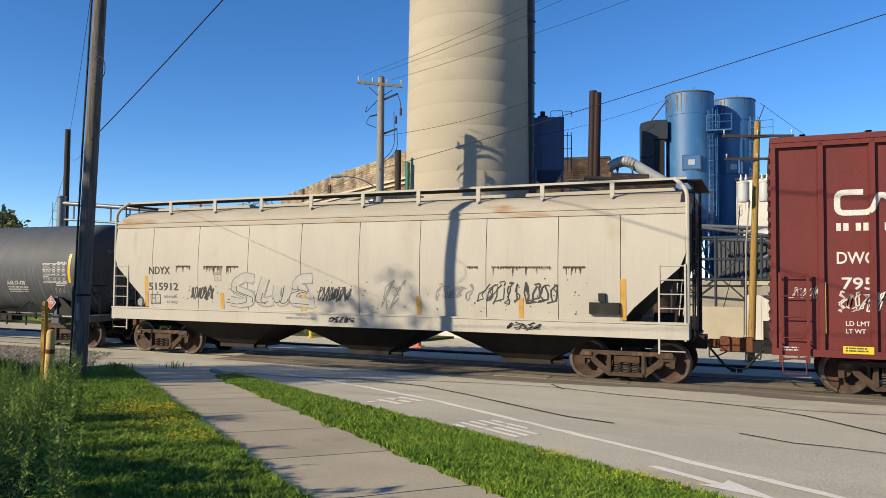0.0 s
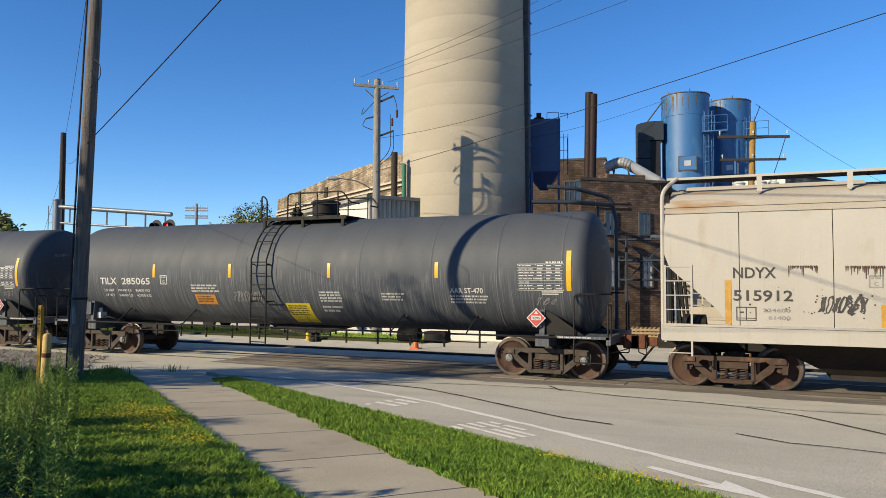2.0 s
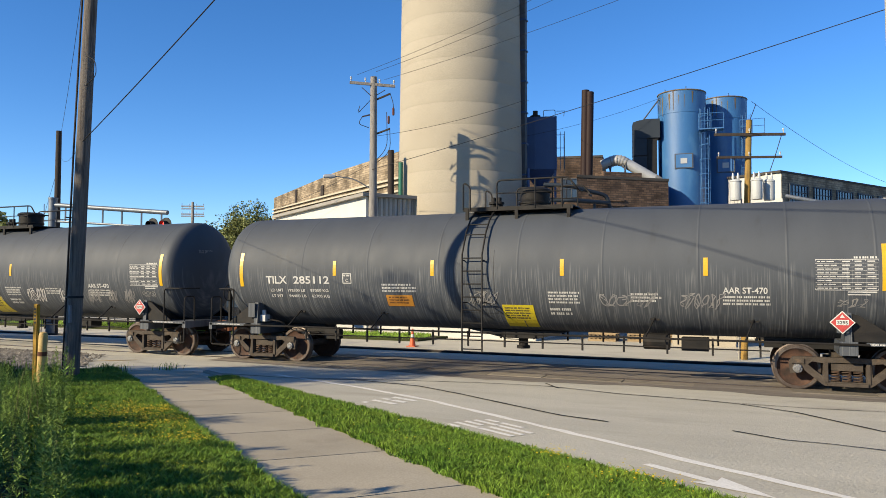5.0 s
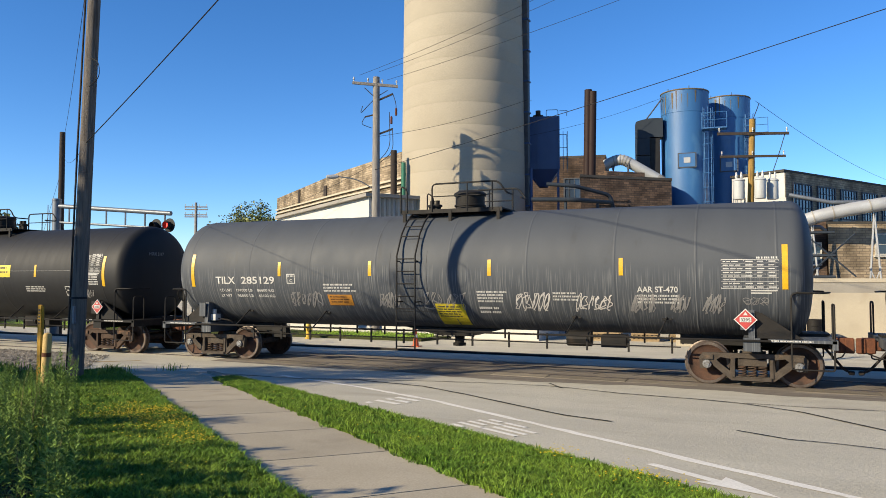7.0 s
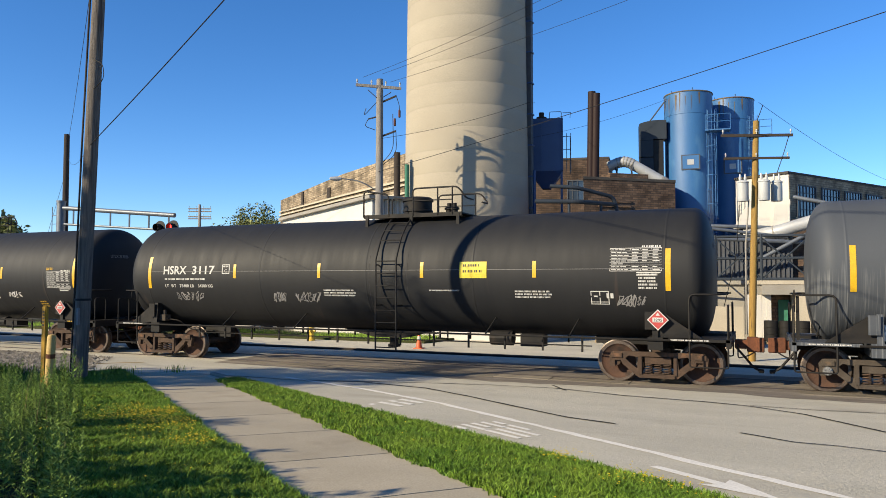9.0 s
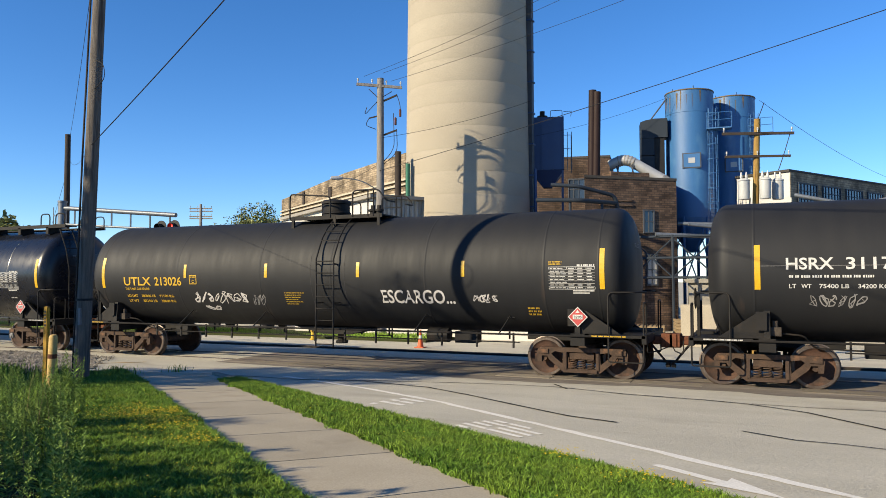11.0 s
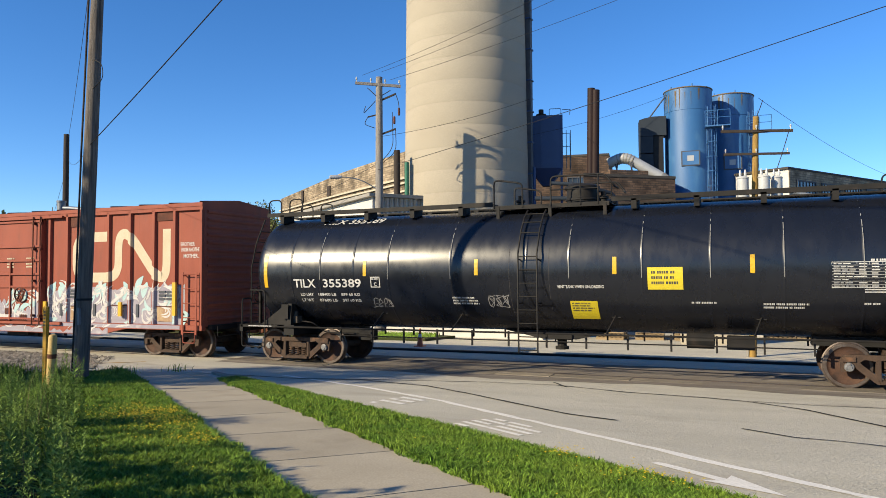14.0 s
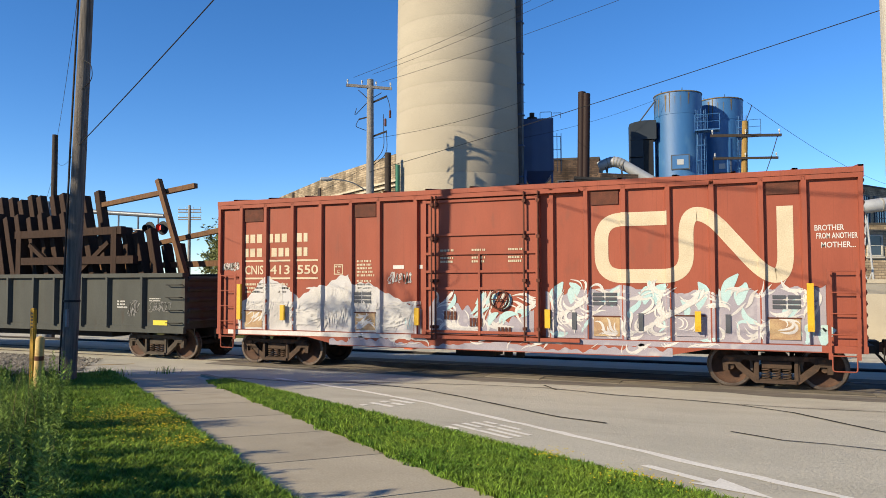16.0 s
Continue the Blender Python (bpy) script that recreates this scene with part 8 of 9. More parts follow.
b = [bm.verts.new((x * 0.25, y * 0.25, 7.9)) for x, y in ((-0.98, -0.9), (0.98, -0.9), (0.98, 0.9), (-0.98, 0.9))]
for i in range(4):
    j = (i + 1) % 4
    bm.faces.new((a[i], a[j], b[j], b[i]))
part("hopper", bm, BLUE_DARK, dc)
for x in (-0.9, 0.9):
    for y in (-0.8, 0.8):
        bm = bmesh.new()
        beam(bm, (x, y, 5.0), (x, y, 8.9), 0.12, 0.12)
        part("leg", bm, BLUE_DARK, dc)
bm = bmesh.new()
rod(bm, (-0.3, 0, 12.1), (-0.3, 0, 12.35), 0.32, 12)
rod(bm, (-0.3, 0, 12.35), (-0.3, 0, 12.65), 0.16, 10)
part("fan_motor", bm, POLE_DARK, dc, smooth=True)
bm = bmesh.new()
for z in (12.45, 11.0, 10.2, 9.6):
    tube(bm, [(0.98, -0.7, z), (1.45, -0.7, z), (1.45, 0.7, z)], 0.02, 5)
for x, y in ((1.45, -0.7), (1.2, -0.7), (1.45, 0.6)):
    rod(bm, (x, y, 8.9), (x, y, 11.2), 0.02, 5)
tube(bm, arc_pts([(0.2, -0.8, 12.1), (0.2, -0.8, 12.5), (0.9, -0.8, 12.5), (0.9, -0.8, 12.1)], 0.08), 0.02, 5)
part("access_rail", bm, STEEL, dc, smooth=True)
bm = bmesh.new()
box(bm, (-1.15, -1.0, 9.6), (-0.9, -0.7, 10.9))
part("control_box", bm, STEEL, dc)


def window(parent, o, along, w, h, z, out, bars_x, bars_z, frame=FRAME_METAL, glass=WIN_DARK, arch=False):
    """A framed window at ground point o along a wall, z its sill."""
    o, along, out = Vector(o), Vector(along).normalized(), Vector(out).normalized()

    def plate(bm, a, b, z0, z1, d0, d1):
        p, q = o + along * a, o + along * b
        slab(bm, [tuple(p + out * d0), tuple(q + out * d0), tuple(q + out * d1), tuple(p + out * d1)], z0, z1)
    bm = bmesh.new()
    t = 0.09
    plate(bm, 0, w, z, z + t, 0.0, 0.09)
    plate(bm, 0, w, z + h - t, z + h, 0.0, 0.09)
    plate(bm, 0, t, z + t, z + h - t, 0.0, 0.09)
    plate(bm, w - t, w, z + t, z + h - t, 0.0, 0.09)
    for k in range(1, bars_x):
        plate(bm, w * k / bars_x - 0.025, w * k / bars_x + 0.025, z + t, z + h - t, 0.02, 0.07)
    for k in range(1, bars_z):
        plate(bm, t, w - t, z + h * k / bars_z - 0.02, z + h * k / bars_z + 0.02, 0.02, 0.065)
    f = part("window_frame", bm, frame, parent)
    bm = bmesh.new()
    plate(bm, t * 0.5, w - t * 0.5, z + t * 0.5, z + h - t * 0.5, 0.012, 0.03)
    part("pane", bm, glass, f)
    return f


def mass(name, label, poly, z1, mat, coping=True, foot=G):
    b = thing(name, label, "building")
    bm = bmesh.new()
    slab(bm, poly, foot, z1)
    part("wall", bm, mat, b)
    if coping:
        c = sum((Vector(p) for p in poly), Vector((0, 0))) / len(poly)
        bm = bmesh.new()
        slab(bm, [tuple(c + (Vector(p) - c) * 1.012) for p in poly], z1, z1 + 0.16)
        part("coping", bm, ROOF_FELT, b)
    return b


b1 = mass("brick_building", "brown brick works building with arched windows", [(-10.0, 27.0), (-5.0, 31.0), (-6.5, 37.0), (-11.6, 34.5)], 8.6, BRICK_BROWN, foot=G_YARD)
settle(b1)
al, ou = Vector((5.0, 4.0)), Vector((4.0, -5.0))
bm = bmesh.new()
slab(bm, [(-8.6, 28.1), (-6.5, 29.8), (-7.2, 30.6), (-9.3, 28.9)], 8.6, 9.05)
part("raised_parapet", bm, BRICK_BROWN, b1)
for k, (f, z, w, h) in enumerate(((0.25, 5.2, 0.8, 1.5), (0.62, 5.2, 0.8, 1.5), (0.28, 1.9, 0.8, 2.0), (0.65, 1.9, 0.8, 2.0))):
    window(b1, Vector((-10.0, 27.0)) + al * f, al, w, h, z, ou, 2, 2, glass=WIN_DARK if k < 2 else WHITE_METAL)
bm = bmesh.new()
for z in (6.9, 7.2):
    p = Vector((-10.0, 27.0)) + al * 0.15
    q = Vector((-10.0, 27.0)) + al * 0.5
    o = ou.normalized() * 0.08
    slab(bm, [tuple(p), tuple(q), tuple(q + o), tuple(p + o)], z, z + 0.14)
part("brick_band", bm, BRICK_BROWN, b1)
b2 = mass("brick_building", "dark brick upper works building behind", [(-16.5, 35.0), (-10.2, 36.2), (-11.0, 42), (-17.5, 41)], 11.3, BRICK_DARK)
window(b2, (-13.2, 35.62), (6.3, 1.2), 2.0, 1.6, 8.2, (1.2, -6.3), 5, 2)
b3 = mass("brick_building", "low brick annex under the collector", [(-16.2, 24.5), (-10.6, 24.9), (-10.9, 28.5), (-16.2, 28.5)], 5.0, BRICK_BROWN)
for s in (0, 0.30):
    bm = bmesh.new()
    rod(bm, (-10.5 + s, 31.2, 8.0), (-10.35 + s, 31.2, 15.1 - s * 0.5), 0.26, 18)
    settle(single("exhaust_flue", bm, RUST_STACK, "rusty brown steel exhaust stack", "chimney", smooth=True))

# pale elbow duct on the roof
dt = settle(thing("roof_duct", "pale grey bent duct on the roof", "duct"))
bm = bmesh.new()
tube(bm, arc_pts([(-9.6, 33, 10.2), (-8.5, 33, 10.6), (-6.0, 33.6, 9.0), (-5.6, 33.6, 8.6)], 1.0, 5), 0.36, 14)
part("pipe", bm, DUCT_PALE, dt, smooth=True)
pts = arc_pts([(-9.6, 33, 10.2), (-8.5, 33, 10.6), (-6.0, 33.6, 9.0), (-5.6, 33.6, 8.6)], 1.0, 5)
for p, q in zip(pts[1:], pts[2:]):
    p, q = Vector(p), Vector(q)
    bm = bmesh.new()
    rod(bm, p, p + (q - p).normalized() * 0.06, 0.39, 14)
    part("seam_band", bm, GREY_METAL, dt)
bm = bmesh.new()
for x in (-9.2, -8.2):
    rod(bm, (x, 32.8, 8.6), (x + 0.3, 32.8, 10.4), 0.05, 6)
    rod(bm, (x + 0.5, 32.8, 8.6), (x, 32.8, 10.4), 0.05, 6)
part("stand", bm, FRAME_METAL, dt)


# blue silos with caged ladders
def silo(c, r, z1, label, z_skirt):
    s = settle(thing("silo", label, "silo", group="blue silos"))
    m = Matrix.Translation((*c, 0))
    bm = bmesh.new()
    lathe(bm, [(r, z_skirt), (r, z1 - 1.6), (r + 0.02, z1 - 1.58), (r + 0.02, z1 - 0.02), (r + 0.05, z1), (r - 0.05, z1 + 0.05), (0, z1 + 0.35)], m, n=48)
    part("shell", bm, BLUE_SILO, s, smooth=True)
    bm = bmesh.new()
    lathe(bm, [(r - 0.02, z_skirt), (r - 0.1, z_skirt - 0.4), (0.3, z_skirt - 2.4), (0, z_skirt - 2.4)], m, n=32)
    part("cone", bm, BLUE_SILO, s, smooth=True)
    for k in range(6):
        a = 2 * math.pi * k / 6 + 0.3
        bm = bmesh.new()
        rod(bm, (c[0] + r * 0.96 * math.cos(a), c[1] + r * 0.96 * math.sin(a), G_YARD), (c[0] + r * 0.96 * math.cos(a), c[1] + r * 0.96 * math.sin(a), z_skirt + 0.1), 0.11, 8)
        b = a + 2 * math.pi / 6
        rod(bm, (c[0] + r * 0.96 * math.cos(a), c[1] + r * 0.96 * math.sin(a), 2.0), (c[0] + r * 0.96 * math.cos(b), c[1] + r * 0.96 * math.sin(b), z_skirt - 0.2), 0.05, 6)
        part("leg", bm, BLUE_SILO, s)
    bm = bmesh.new()
    for k in range(5):
        a = 2 * math.pi * k / 5
        rod(bm, (c[0] + r * 0.8 * math.cos(a), c[1] + r * 0.8 * math.sin(a), z1), (c[0] + r * 0.8 * math.cos(a), c[1] + r * 0.8 * math.sin(a), z1 + 0.28), 0.05, 6)
    part("vent_cap", bm, BLUE_SILO, s)
    rng = random.Random(int(z1 * 10))
    for k in range(15):           # rust runs below the rim
        a = -math.pi / 2 + rng.uniform(-1.5, 0.9) - 0.1
        w, h, z = rng.uniform(0.012, 0.05), rng.uniform(0.3, 1.5) * (2.0 if k == 0 else 1.0), z1 - rng.uniform(0.05, 0.5)
        bm = bmesh.new()
        vs = [bm.verts.new((c[0] + (r + 0.03) * math.cos(a + d), c[1] + (r + 0.03) * math.sin(a + d), z + dz)) for d, dz in ((-w, 0), (-w * 0.3, -h), (w * 0.3, -h * 0.9), (w, 0))]
        bm.faces.new(vs)
        part("rust_run", bm, SILO_RUST, s)
    bm = bmesh.new()
    lathe(bm, [(r + 0.05, z1 - 0.06), (r + 0.07, z1 - 0.03), (r + 0.05, z1 + 0.02)], m, n=48)
    part("rim", bm, SILO_RUST, s, smooth=True)
    # sign plate
    e = (Vector((0, -17.64)) - Vector(c)).normalized()
    t = Vector((-e.y, e.x))
    for w, mat, off in ((0.62, FRAME_METAL, 0.03), (0.54, BLUE_SILO, 0.05), (0.22, DUCT_PALE, 0.07)):
        bm = bmesh.new()
        o = Vector(c) + e * (r + off) + t * 0.12
        p, q = o - t * w, o + t * w
        zc = 10.55
        slab(bm, [tuple(p), tuple(q), tuple(q - e * 0.12), tuple(p - e * 0.12)], zc - w * 0.85, zc + w * 0.85)
        part("sign_plate", bm, mat, s)
    # caged ladder
    o = Vector(c) + (e + t * 1.3).normalized() * (r + 0.28)
    bm = bmesh.new()
    for d in (-0.22, 0.22):
        rod(bm, (*(o + t * d), z_skirt - 5), (*(o + t * d), z1 - 1.4), 0.03, 6)
    zz = z_skirt - 5
    while zz < z1 - 1.5:
        rod(bm, (*(o - t * 0.22), zz), (*(o + t * 0.22), zz), 0.018, 5)
        zz += 0.35
    part("ladder", bm, BLUE_SILO, s, smooth=True)
    bm = bmesh.new()
    zz = z_skirt - 3
    while zz < z1 - 1.3:
        pts = [(*(o + t * 0.36 * math.cos(a) + e * (0.1 + 0.5 * math.sin(a))), zz) for a in (math.pi * k / 6 for k in range(7))]
        tube(bm, pts, 0.022, 5)
        zz += 1.0
    for a in (0.5, 1.57, 2.64):
        q = o + t * 0.36 * math.cos(a) + e * (0.1 + 0.5 * math.sin(a))
        rod(bm, (*q, z_skirt - 3), (*q, z1 - 1.4), 0.018, 5)
    part("ladder_cage", bm, BLUE_SILO, s, smooth=True)
    bm = bmesh.new()
    q = o + t * 0.4
    slab(bm, [tuple(q - t * 0.8), tuple(q + t * 0.8), tuple(q + t * 0.8 + e * 0.9), tuple(q - t * 0.8 + e * 0.9)], z1 - 3.0, z1 - 2.92)
    for d in (-0.8, 0.0, 0.8):
        rod(bm, (*(q + t * d + e * 0.9), z1 - 3.0), (*(q + t * d + e * 0.9), z1 - 1.9), 0.025, 5)
    for h in (1.9, 2.4):
        rod(bm, (*(q - t * 0.8 + e * 0.9), z1 - h), (*(q + t * 0.8 + e * 0.9), z1 - h), 0.022, 5)
    part("landing", bm, BLUE_SILO, s)


silo((-4.65, 37.0), 1.63, 15.6, "tall blue painted silo with rusty streaks and ladder", 6.6)
silo((-1.95, 40.2), 1.62, 15.6, "second blue painted silo with ladder and sign", 6.3)
dd = settle(thing("square_duct", "dark square duct beside the silo", "duct", pose(-7.1, 35.9, 0, 0, 0, 12)))
for z in (8.6, 9.85, 11.1, 12.3):
    bm = bmesh.new()
    box(bm, (-0.85, -0.6, z), (0.1, 0.6, z + 1.18))
    part("duct_section", bm, DUCT_DARK, dd)
bm = bmesh.new()
box(bm, (0.1, -0.6, 12.35), (1.0, 0.6, 13.7))
prism(bm, [(-0.85, 13.48), (0.1, 13.48), (0.1, 13.7), (-0.5, 13.6)], -0.6, 0.6)
part("casing", bm, DUCT_DARK, dd)
bm = bmesh.new()
box(bm, (0.12, -0.5, 8.6), (0.8, 0.6, 12.3))
part("inner_duct", bm, WIRE, dd)
bm = bmesh.new()
rod(bm, (-0.2, 0, 13.6), (1.0, 0, 15.2), 0.05, 6)
part("stay", bm, FRAME_METAL, dd)

# right-hand works building with steel windows
al, ou = Vector((14.0, 22.7)).normalized(), Vector((22.7, -14.0)).normalized()
R0 = Vector((1.8, 36.3))
b4 = settle(mass("works_building", "long tan brick works building with large steel windows", [tuple(R0), tuple(R0 + al * 31), tuple(R0 + al * 31 - ou * 4), tuple(R0 - ou * 4)], 9.5, BRICK_WORN, foot=G_YARD))
for k in range(9):
    window(b4, R0 + al * (0.8 + 3.2 * k) + ou * 0.01, al, 2.45, 2.25, 6.6, ou, 6, 4)
    bm = bmesh.new()
    p = R0 + al * (0.68 + 3.2 * k)
    slab(bm, [tuple(p), tuple(p + al * 2.7), tuple(p + al * 2.7 + ou * 0.14), tuple(p + ou * 0.14)], 6.42, 6.58)
    part("window_sill", bm, CREAM_WALL, b4)
bm = bmesh.new()
n = Vector((-al.x, -al.y))
slab(bm, [tuple(R0 + n * 0.05 - ou * 0.02), tuple(R0 - ou * 4 + n * 0.05), tuple(R0 - ou * 4 + n * 0.02), tuple(R0 + n * 0.02 - ou * 0.02)], 2.0, 9.48)
part("white_gable", bm, WHITE_METAL, b4, "white painted gable wall")
b5 = settle(mass("tan_annex", "tan brick annex with white-framed sash windows", [(4.05, 33.5), (20.0, 39.5), (18.0, 43.0), (5.4, 37.4)], 5.7, BRICK_WORN, foot=G_YARD))
al5, ou5 = Vector((15.95, 6.0)), Vector((6.0, -15.95))
for f in (0.165, 0.33, 0.50, 0.67):
    window(b5, Vector((4.05, 33.5)) + al5 * f, al5, 0.95, 1.35, 3.75, ou5, 1, 2, FRAME_WHITE)
    bm = bmesh.new()
    p, o5 = Vector((4.05, 33.5)) + al5 * f - al5.normalized() * 0.08, ou5.normalized()
    slab(bm, [tuple(p), tuple(p + al5.normalized() * 1.11), tuple(p + al5.normalized() * 1.11 + o5 * 0.14), tuple(p + o5 * 0.14)], 3.63, 3.74)
    part("window_sill", bm, FRAME_WHITE, b5)
# wall in shade: the shade is put into its dark brick colour
b6 = settle(mass("dark_works", "shaded dark brick works wall with a white window", [(1.85, 33.7), (4.0, 33.9), (4.6, 36.4), (3.0, 36.4)], 6.2, BRICK_DARK, False, foot=G_YARD))
window(b6, (2.98, 33.80), (2.15, 0.2), 0.74, 1.45, 3.13, (0.2, -2.15), 2, 2, FRAME_WHITE)
# grey sheet wall; its shade is put in as a dark metal colour
cw = settle(thing("corrugated_wall", "dark grey corrugated wall behind the pipe rack", "wall"))
bm = bmesh.new()
quad_wall(bm, (-2.6, 32.9), (1.8, 33.3), G_YARD, 4.9, 0.2)
part("wall", bm, FRAME_METAL, cw)
for k in range(16):
    bm = bmesh.new()
    beam(bm, (-2.5 + 0.27 * k, 32.86 + 0.0245 * k, G_YARD), (-2.5 + 0.27 * k, 32.86 + 0.0245 * k, 4.9), 0.08, 0.12)
    part("corrugation", bm, FRAME_METAL, cw)
b7 = thing("cream_shed", "low cream metal shed with flat roof", "shed")
bm = bmesh.new()
quad_wall(bm, (1.4, 18.6), (16.0, 21.0), G, 1.66, 3.6)
part("wall", bm, CREAM_WALL, b7)
bm = bmesh.new()
quad_wall(bm, (0.0, 18.45), (16.2, 21.05), 1.66, 2.12, 4.0)
part("fascia", bm, GREY_METAL, b7)
bm = bmesh.new()
quad_wall(bm, (-0.1, 18.4), (16.3, 21.0), 2.12, 2.30, 4.2)
part("roof", bm, CREAM_WALL, b7)
bm = bmesh.new()
quad_wall(bm, (0.38, 19.7), (1.39, 19.87), G, 1.65, 0.3)
part("back_wall", bm, BRICK_BROWN, b7)
bm = bmesh.new()
quad_wall(bm, (0.68, 19.66), (1.12, 19.73), G, 1.40, 0.05)
part("door", bm, GREEN_DOOR, b7, "green shed door")
for k in range(5):
    bm = bmesh.new()
    quad_wall(bm, (-0.62 + 0.2 * k, 18.95 + 0.02 * (k % 2)), (-0.43 + 0.2 * k, 18.98 + 0.02 * (k % 2)), G, 1.65, 0.08)
    part("cladding_sheet", bm, WHITE_METAL, b7)
b8 = thing("grey_shed", "low grey corrugated shed behind the pole", "shed")
bm = bmesh.new()
quad_wall(bm, (-3.6, 22.6), (-0.2, 23.0), G, 2.1, 1.5)
part("wall", bm, GREY_METAL, b8)
bm = bmesh.new()
quad_wall(bm, (-3.8, 22.4), (0.0, 22.85), 2.1, 2.3, 1.8)
part("roof", bm, GREY_METAL, b8)
bm = bmesh.new()
quad_wall(bm, (-3.1, 13.5), (-0.7, 13.9), G, 1.25, 0.2)
single("concrete_block", bm, CREAM_WALL, "pale concrete block wall beside the pole", "wall")
# big pale pipe on trestles
bp = settle(thing("process_pipe", "large pale grey process pipe on trestles", "pipe"))
run = arc_pts([(-0.6, 33.2, 5.25), (0.55, 31.9, 5.22), (4.0, 31.9, 6.25), (7.0, 32.2, 6.75), (16, 36.2, 7.4), (24, 40, 7.9)], 0.9, 5)
bm = bmesh.new()
tube(bm, run, 0.40, 16)
part("pipe", bm, DUCT_PALE, bp, smooth=True)
for p, q in zip(run[4::3], run[5::3]):
    d = (q - p).normalized()
    bm = bmesh.new()
    rod(bm, p, p + d * 0.07, 0.43, 16)
    part("flange", bm, GREY_METAL, bp, smooth=True)
for x, y, z in ((3.1, 31.9, 5.55), (6.4, 32.1, 6.2), (10.5, 33.8, 6.6)):
    bm = bmesh.new()
    for d in (-0.5, 0.5):
        rod(bm, (x + d, y, G_YARD), (x, y, z), 0.06, 6)
    rod(bm, (x - 0.4, y, 1.0), (x + 0.3, y, 3.0), 0.04, 5)
    rod(bm, (x + 0.4, y, 1.0), (x - 0.3, y, 3.0), 0.04, 5)
    part("trestle", bm, DUCT_PALE, bp)
for pts, rr in (([(-5, 31.5, 5.9), (3.6, 33.0, 5.5), (3.9, 33.4, 5.3)], 0.12), ([(1.9, 33.2, 7.6), (4.2, 33.0, 7.0), (9.0, 34.4, 7.0)], 0.13), ([(-4.2, 29.8, 5.7), (1.5, 32.0, 5.0)], 0.10), ([(-6, 28.4, 5.05), (3, 32.0, 4.6)], 0.13), ([(-0.2, 30.9, 3.55), (2.6, 31.4, 5.15)], 0.12)):
    bm = bmesh.new()
    tube(bm, pts, rr, 10)
    settle(single("service_pipe", bm, STEEL, "long grey service pipe along the works", "pipe", smooth=True))
bm = bmesh.new()
tube(bm, [(-16, 23.5, 6.0), (-10.5, 24.0, 6.2), (-9.4, 26.2, 5.3)], 0.09, 10)
single("service_pipe", bm, STEEL, "long grey service pipe along the works", "pipe", smooth=True)
for pts, rr in (([(-10.2, 17.0, 6.2), (-8.12, 17.5, 6.15), (-6.79, 19.5, 6.15)], 0.11), ([(-9.6, 17.6, 7.0), (-8.34, 18.0, 6.91), (-6.81, 19.5, 6.52), (-6.6, 19.8, 5.4), (-6.6, 19.8, G)], 0.10), ([(-8.6, 17.45, 6.1), (-8.6, 17.45, G)], 0.07), ([(-7.3, 18.75, 6.1), (-7.3, 18.75, G)], 0.07)):
    bm = bmesh.new()
    tube(bm, arc_pts(pts, 0.3, 4), rr, 10)
    single("process_line", bm, DUCT_DARK, "dark steel process pipe by the brick building", "pipe", smooth=True)
# white hopper housing beside the gable
cy = settle(thing("hopper_housing", "white steel hopper housing with a sloping side", "hopper"))
bm = bmesh.new()
prism(bm, [(-1.67, 5.72), (1.75, 5.72), (1.75, 7.52), (-0.68, 7.52)], 33.9, 35.2)
part("body", bm, WHITE_METAL, cy)
bm = bmesh.new()
prism(bm, [(0.65, 5.60), (1.70, 5.60), (1.70, 7.2), (0.85, 7.2)], 33.55, 33.9)
part("access_door", bm, WHITE_METAL, cy)
for x in (-1.2, 1.6):
    bm = bmesh.new()
    rod(bm, (x, 34.6, G_YARD), (x, 34.6, 5.8), 0.11, 8)
    part("leg", bm, DUCT_DARK, cy)
lat = settle(thing("pipe_rack", "steel lattice pipe rack below the silos", "pipe rack"))
bm = bmesh.new()
for x in (-7.5, -5.0, -2.5, 0.0, 2.5):
    rod(bm, (x, 28.5, G_YARD), (x, 28.5, 5.0), 0.09, 6)
    rod(bm, (x, 28.5, 2.4), (x + 2.5, 28.5, 4.8), 0.05, 5)
    rod(bm, (x + 2.5, 28.5, 2.4), (x, 28.5, 4.8), 0.05, 5)
for z in (2.4, 3.6, 4.9):
    rod(bm, (-8, 28.5, z), (4, 28.5, z), 0.08, 6)
part("frame", bm, DUCT_DARK, lat)


# ================= wires =================
def wire(a, b, sag, r=0.012, label="black overhead wire between poles"):
    a, b = Vector(a), Vector(b)
    bm = bmesh.new()
    tube(bm, [a + (b - a) * f + Vector((0, 0, -4 * sag * f * (1 - f))) for f in (k / 16 for k in range(17))], r, 5)
    single("overhead_wire", bm, WIRE, label, "wire", "overhead wires", smooth=True)


wire((-30.9, 7.4, 8.2), (-11.5, -7.9, 4.75), 0.3, 0.005)
wire((-11.45, -7.9, 4.8), (-6.6, -9.9, 6.1), 0.02, 0.009)
wire((-6.6, -9.9, 6.1), (0.8, -12.9, 8.1), 0.0, 0.009)
wire((-30.9, 7.4, 8.0), (-36.0, 9.5, 2.0), 0.0, 0.008)
wire((-17.25, 13.8, 7.65), (3.05, 4.15, 9.28), 0.1, 0.013)
wire((3.05, 4.15, 9.28), (14, -2, 9.9), 0.0, 0.013)
wire((-17.0, 14.6, 12.3), (-4.4, 10.0, 12.9), 0.1, 0.009)
wire((-18.0, 13.6, 12.4), (-8.2, 11.2, 13.9), 0.1, 0.009)
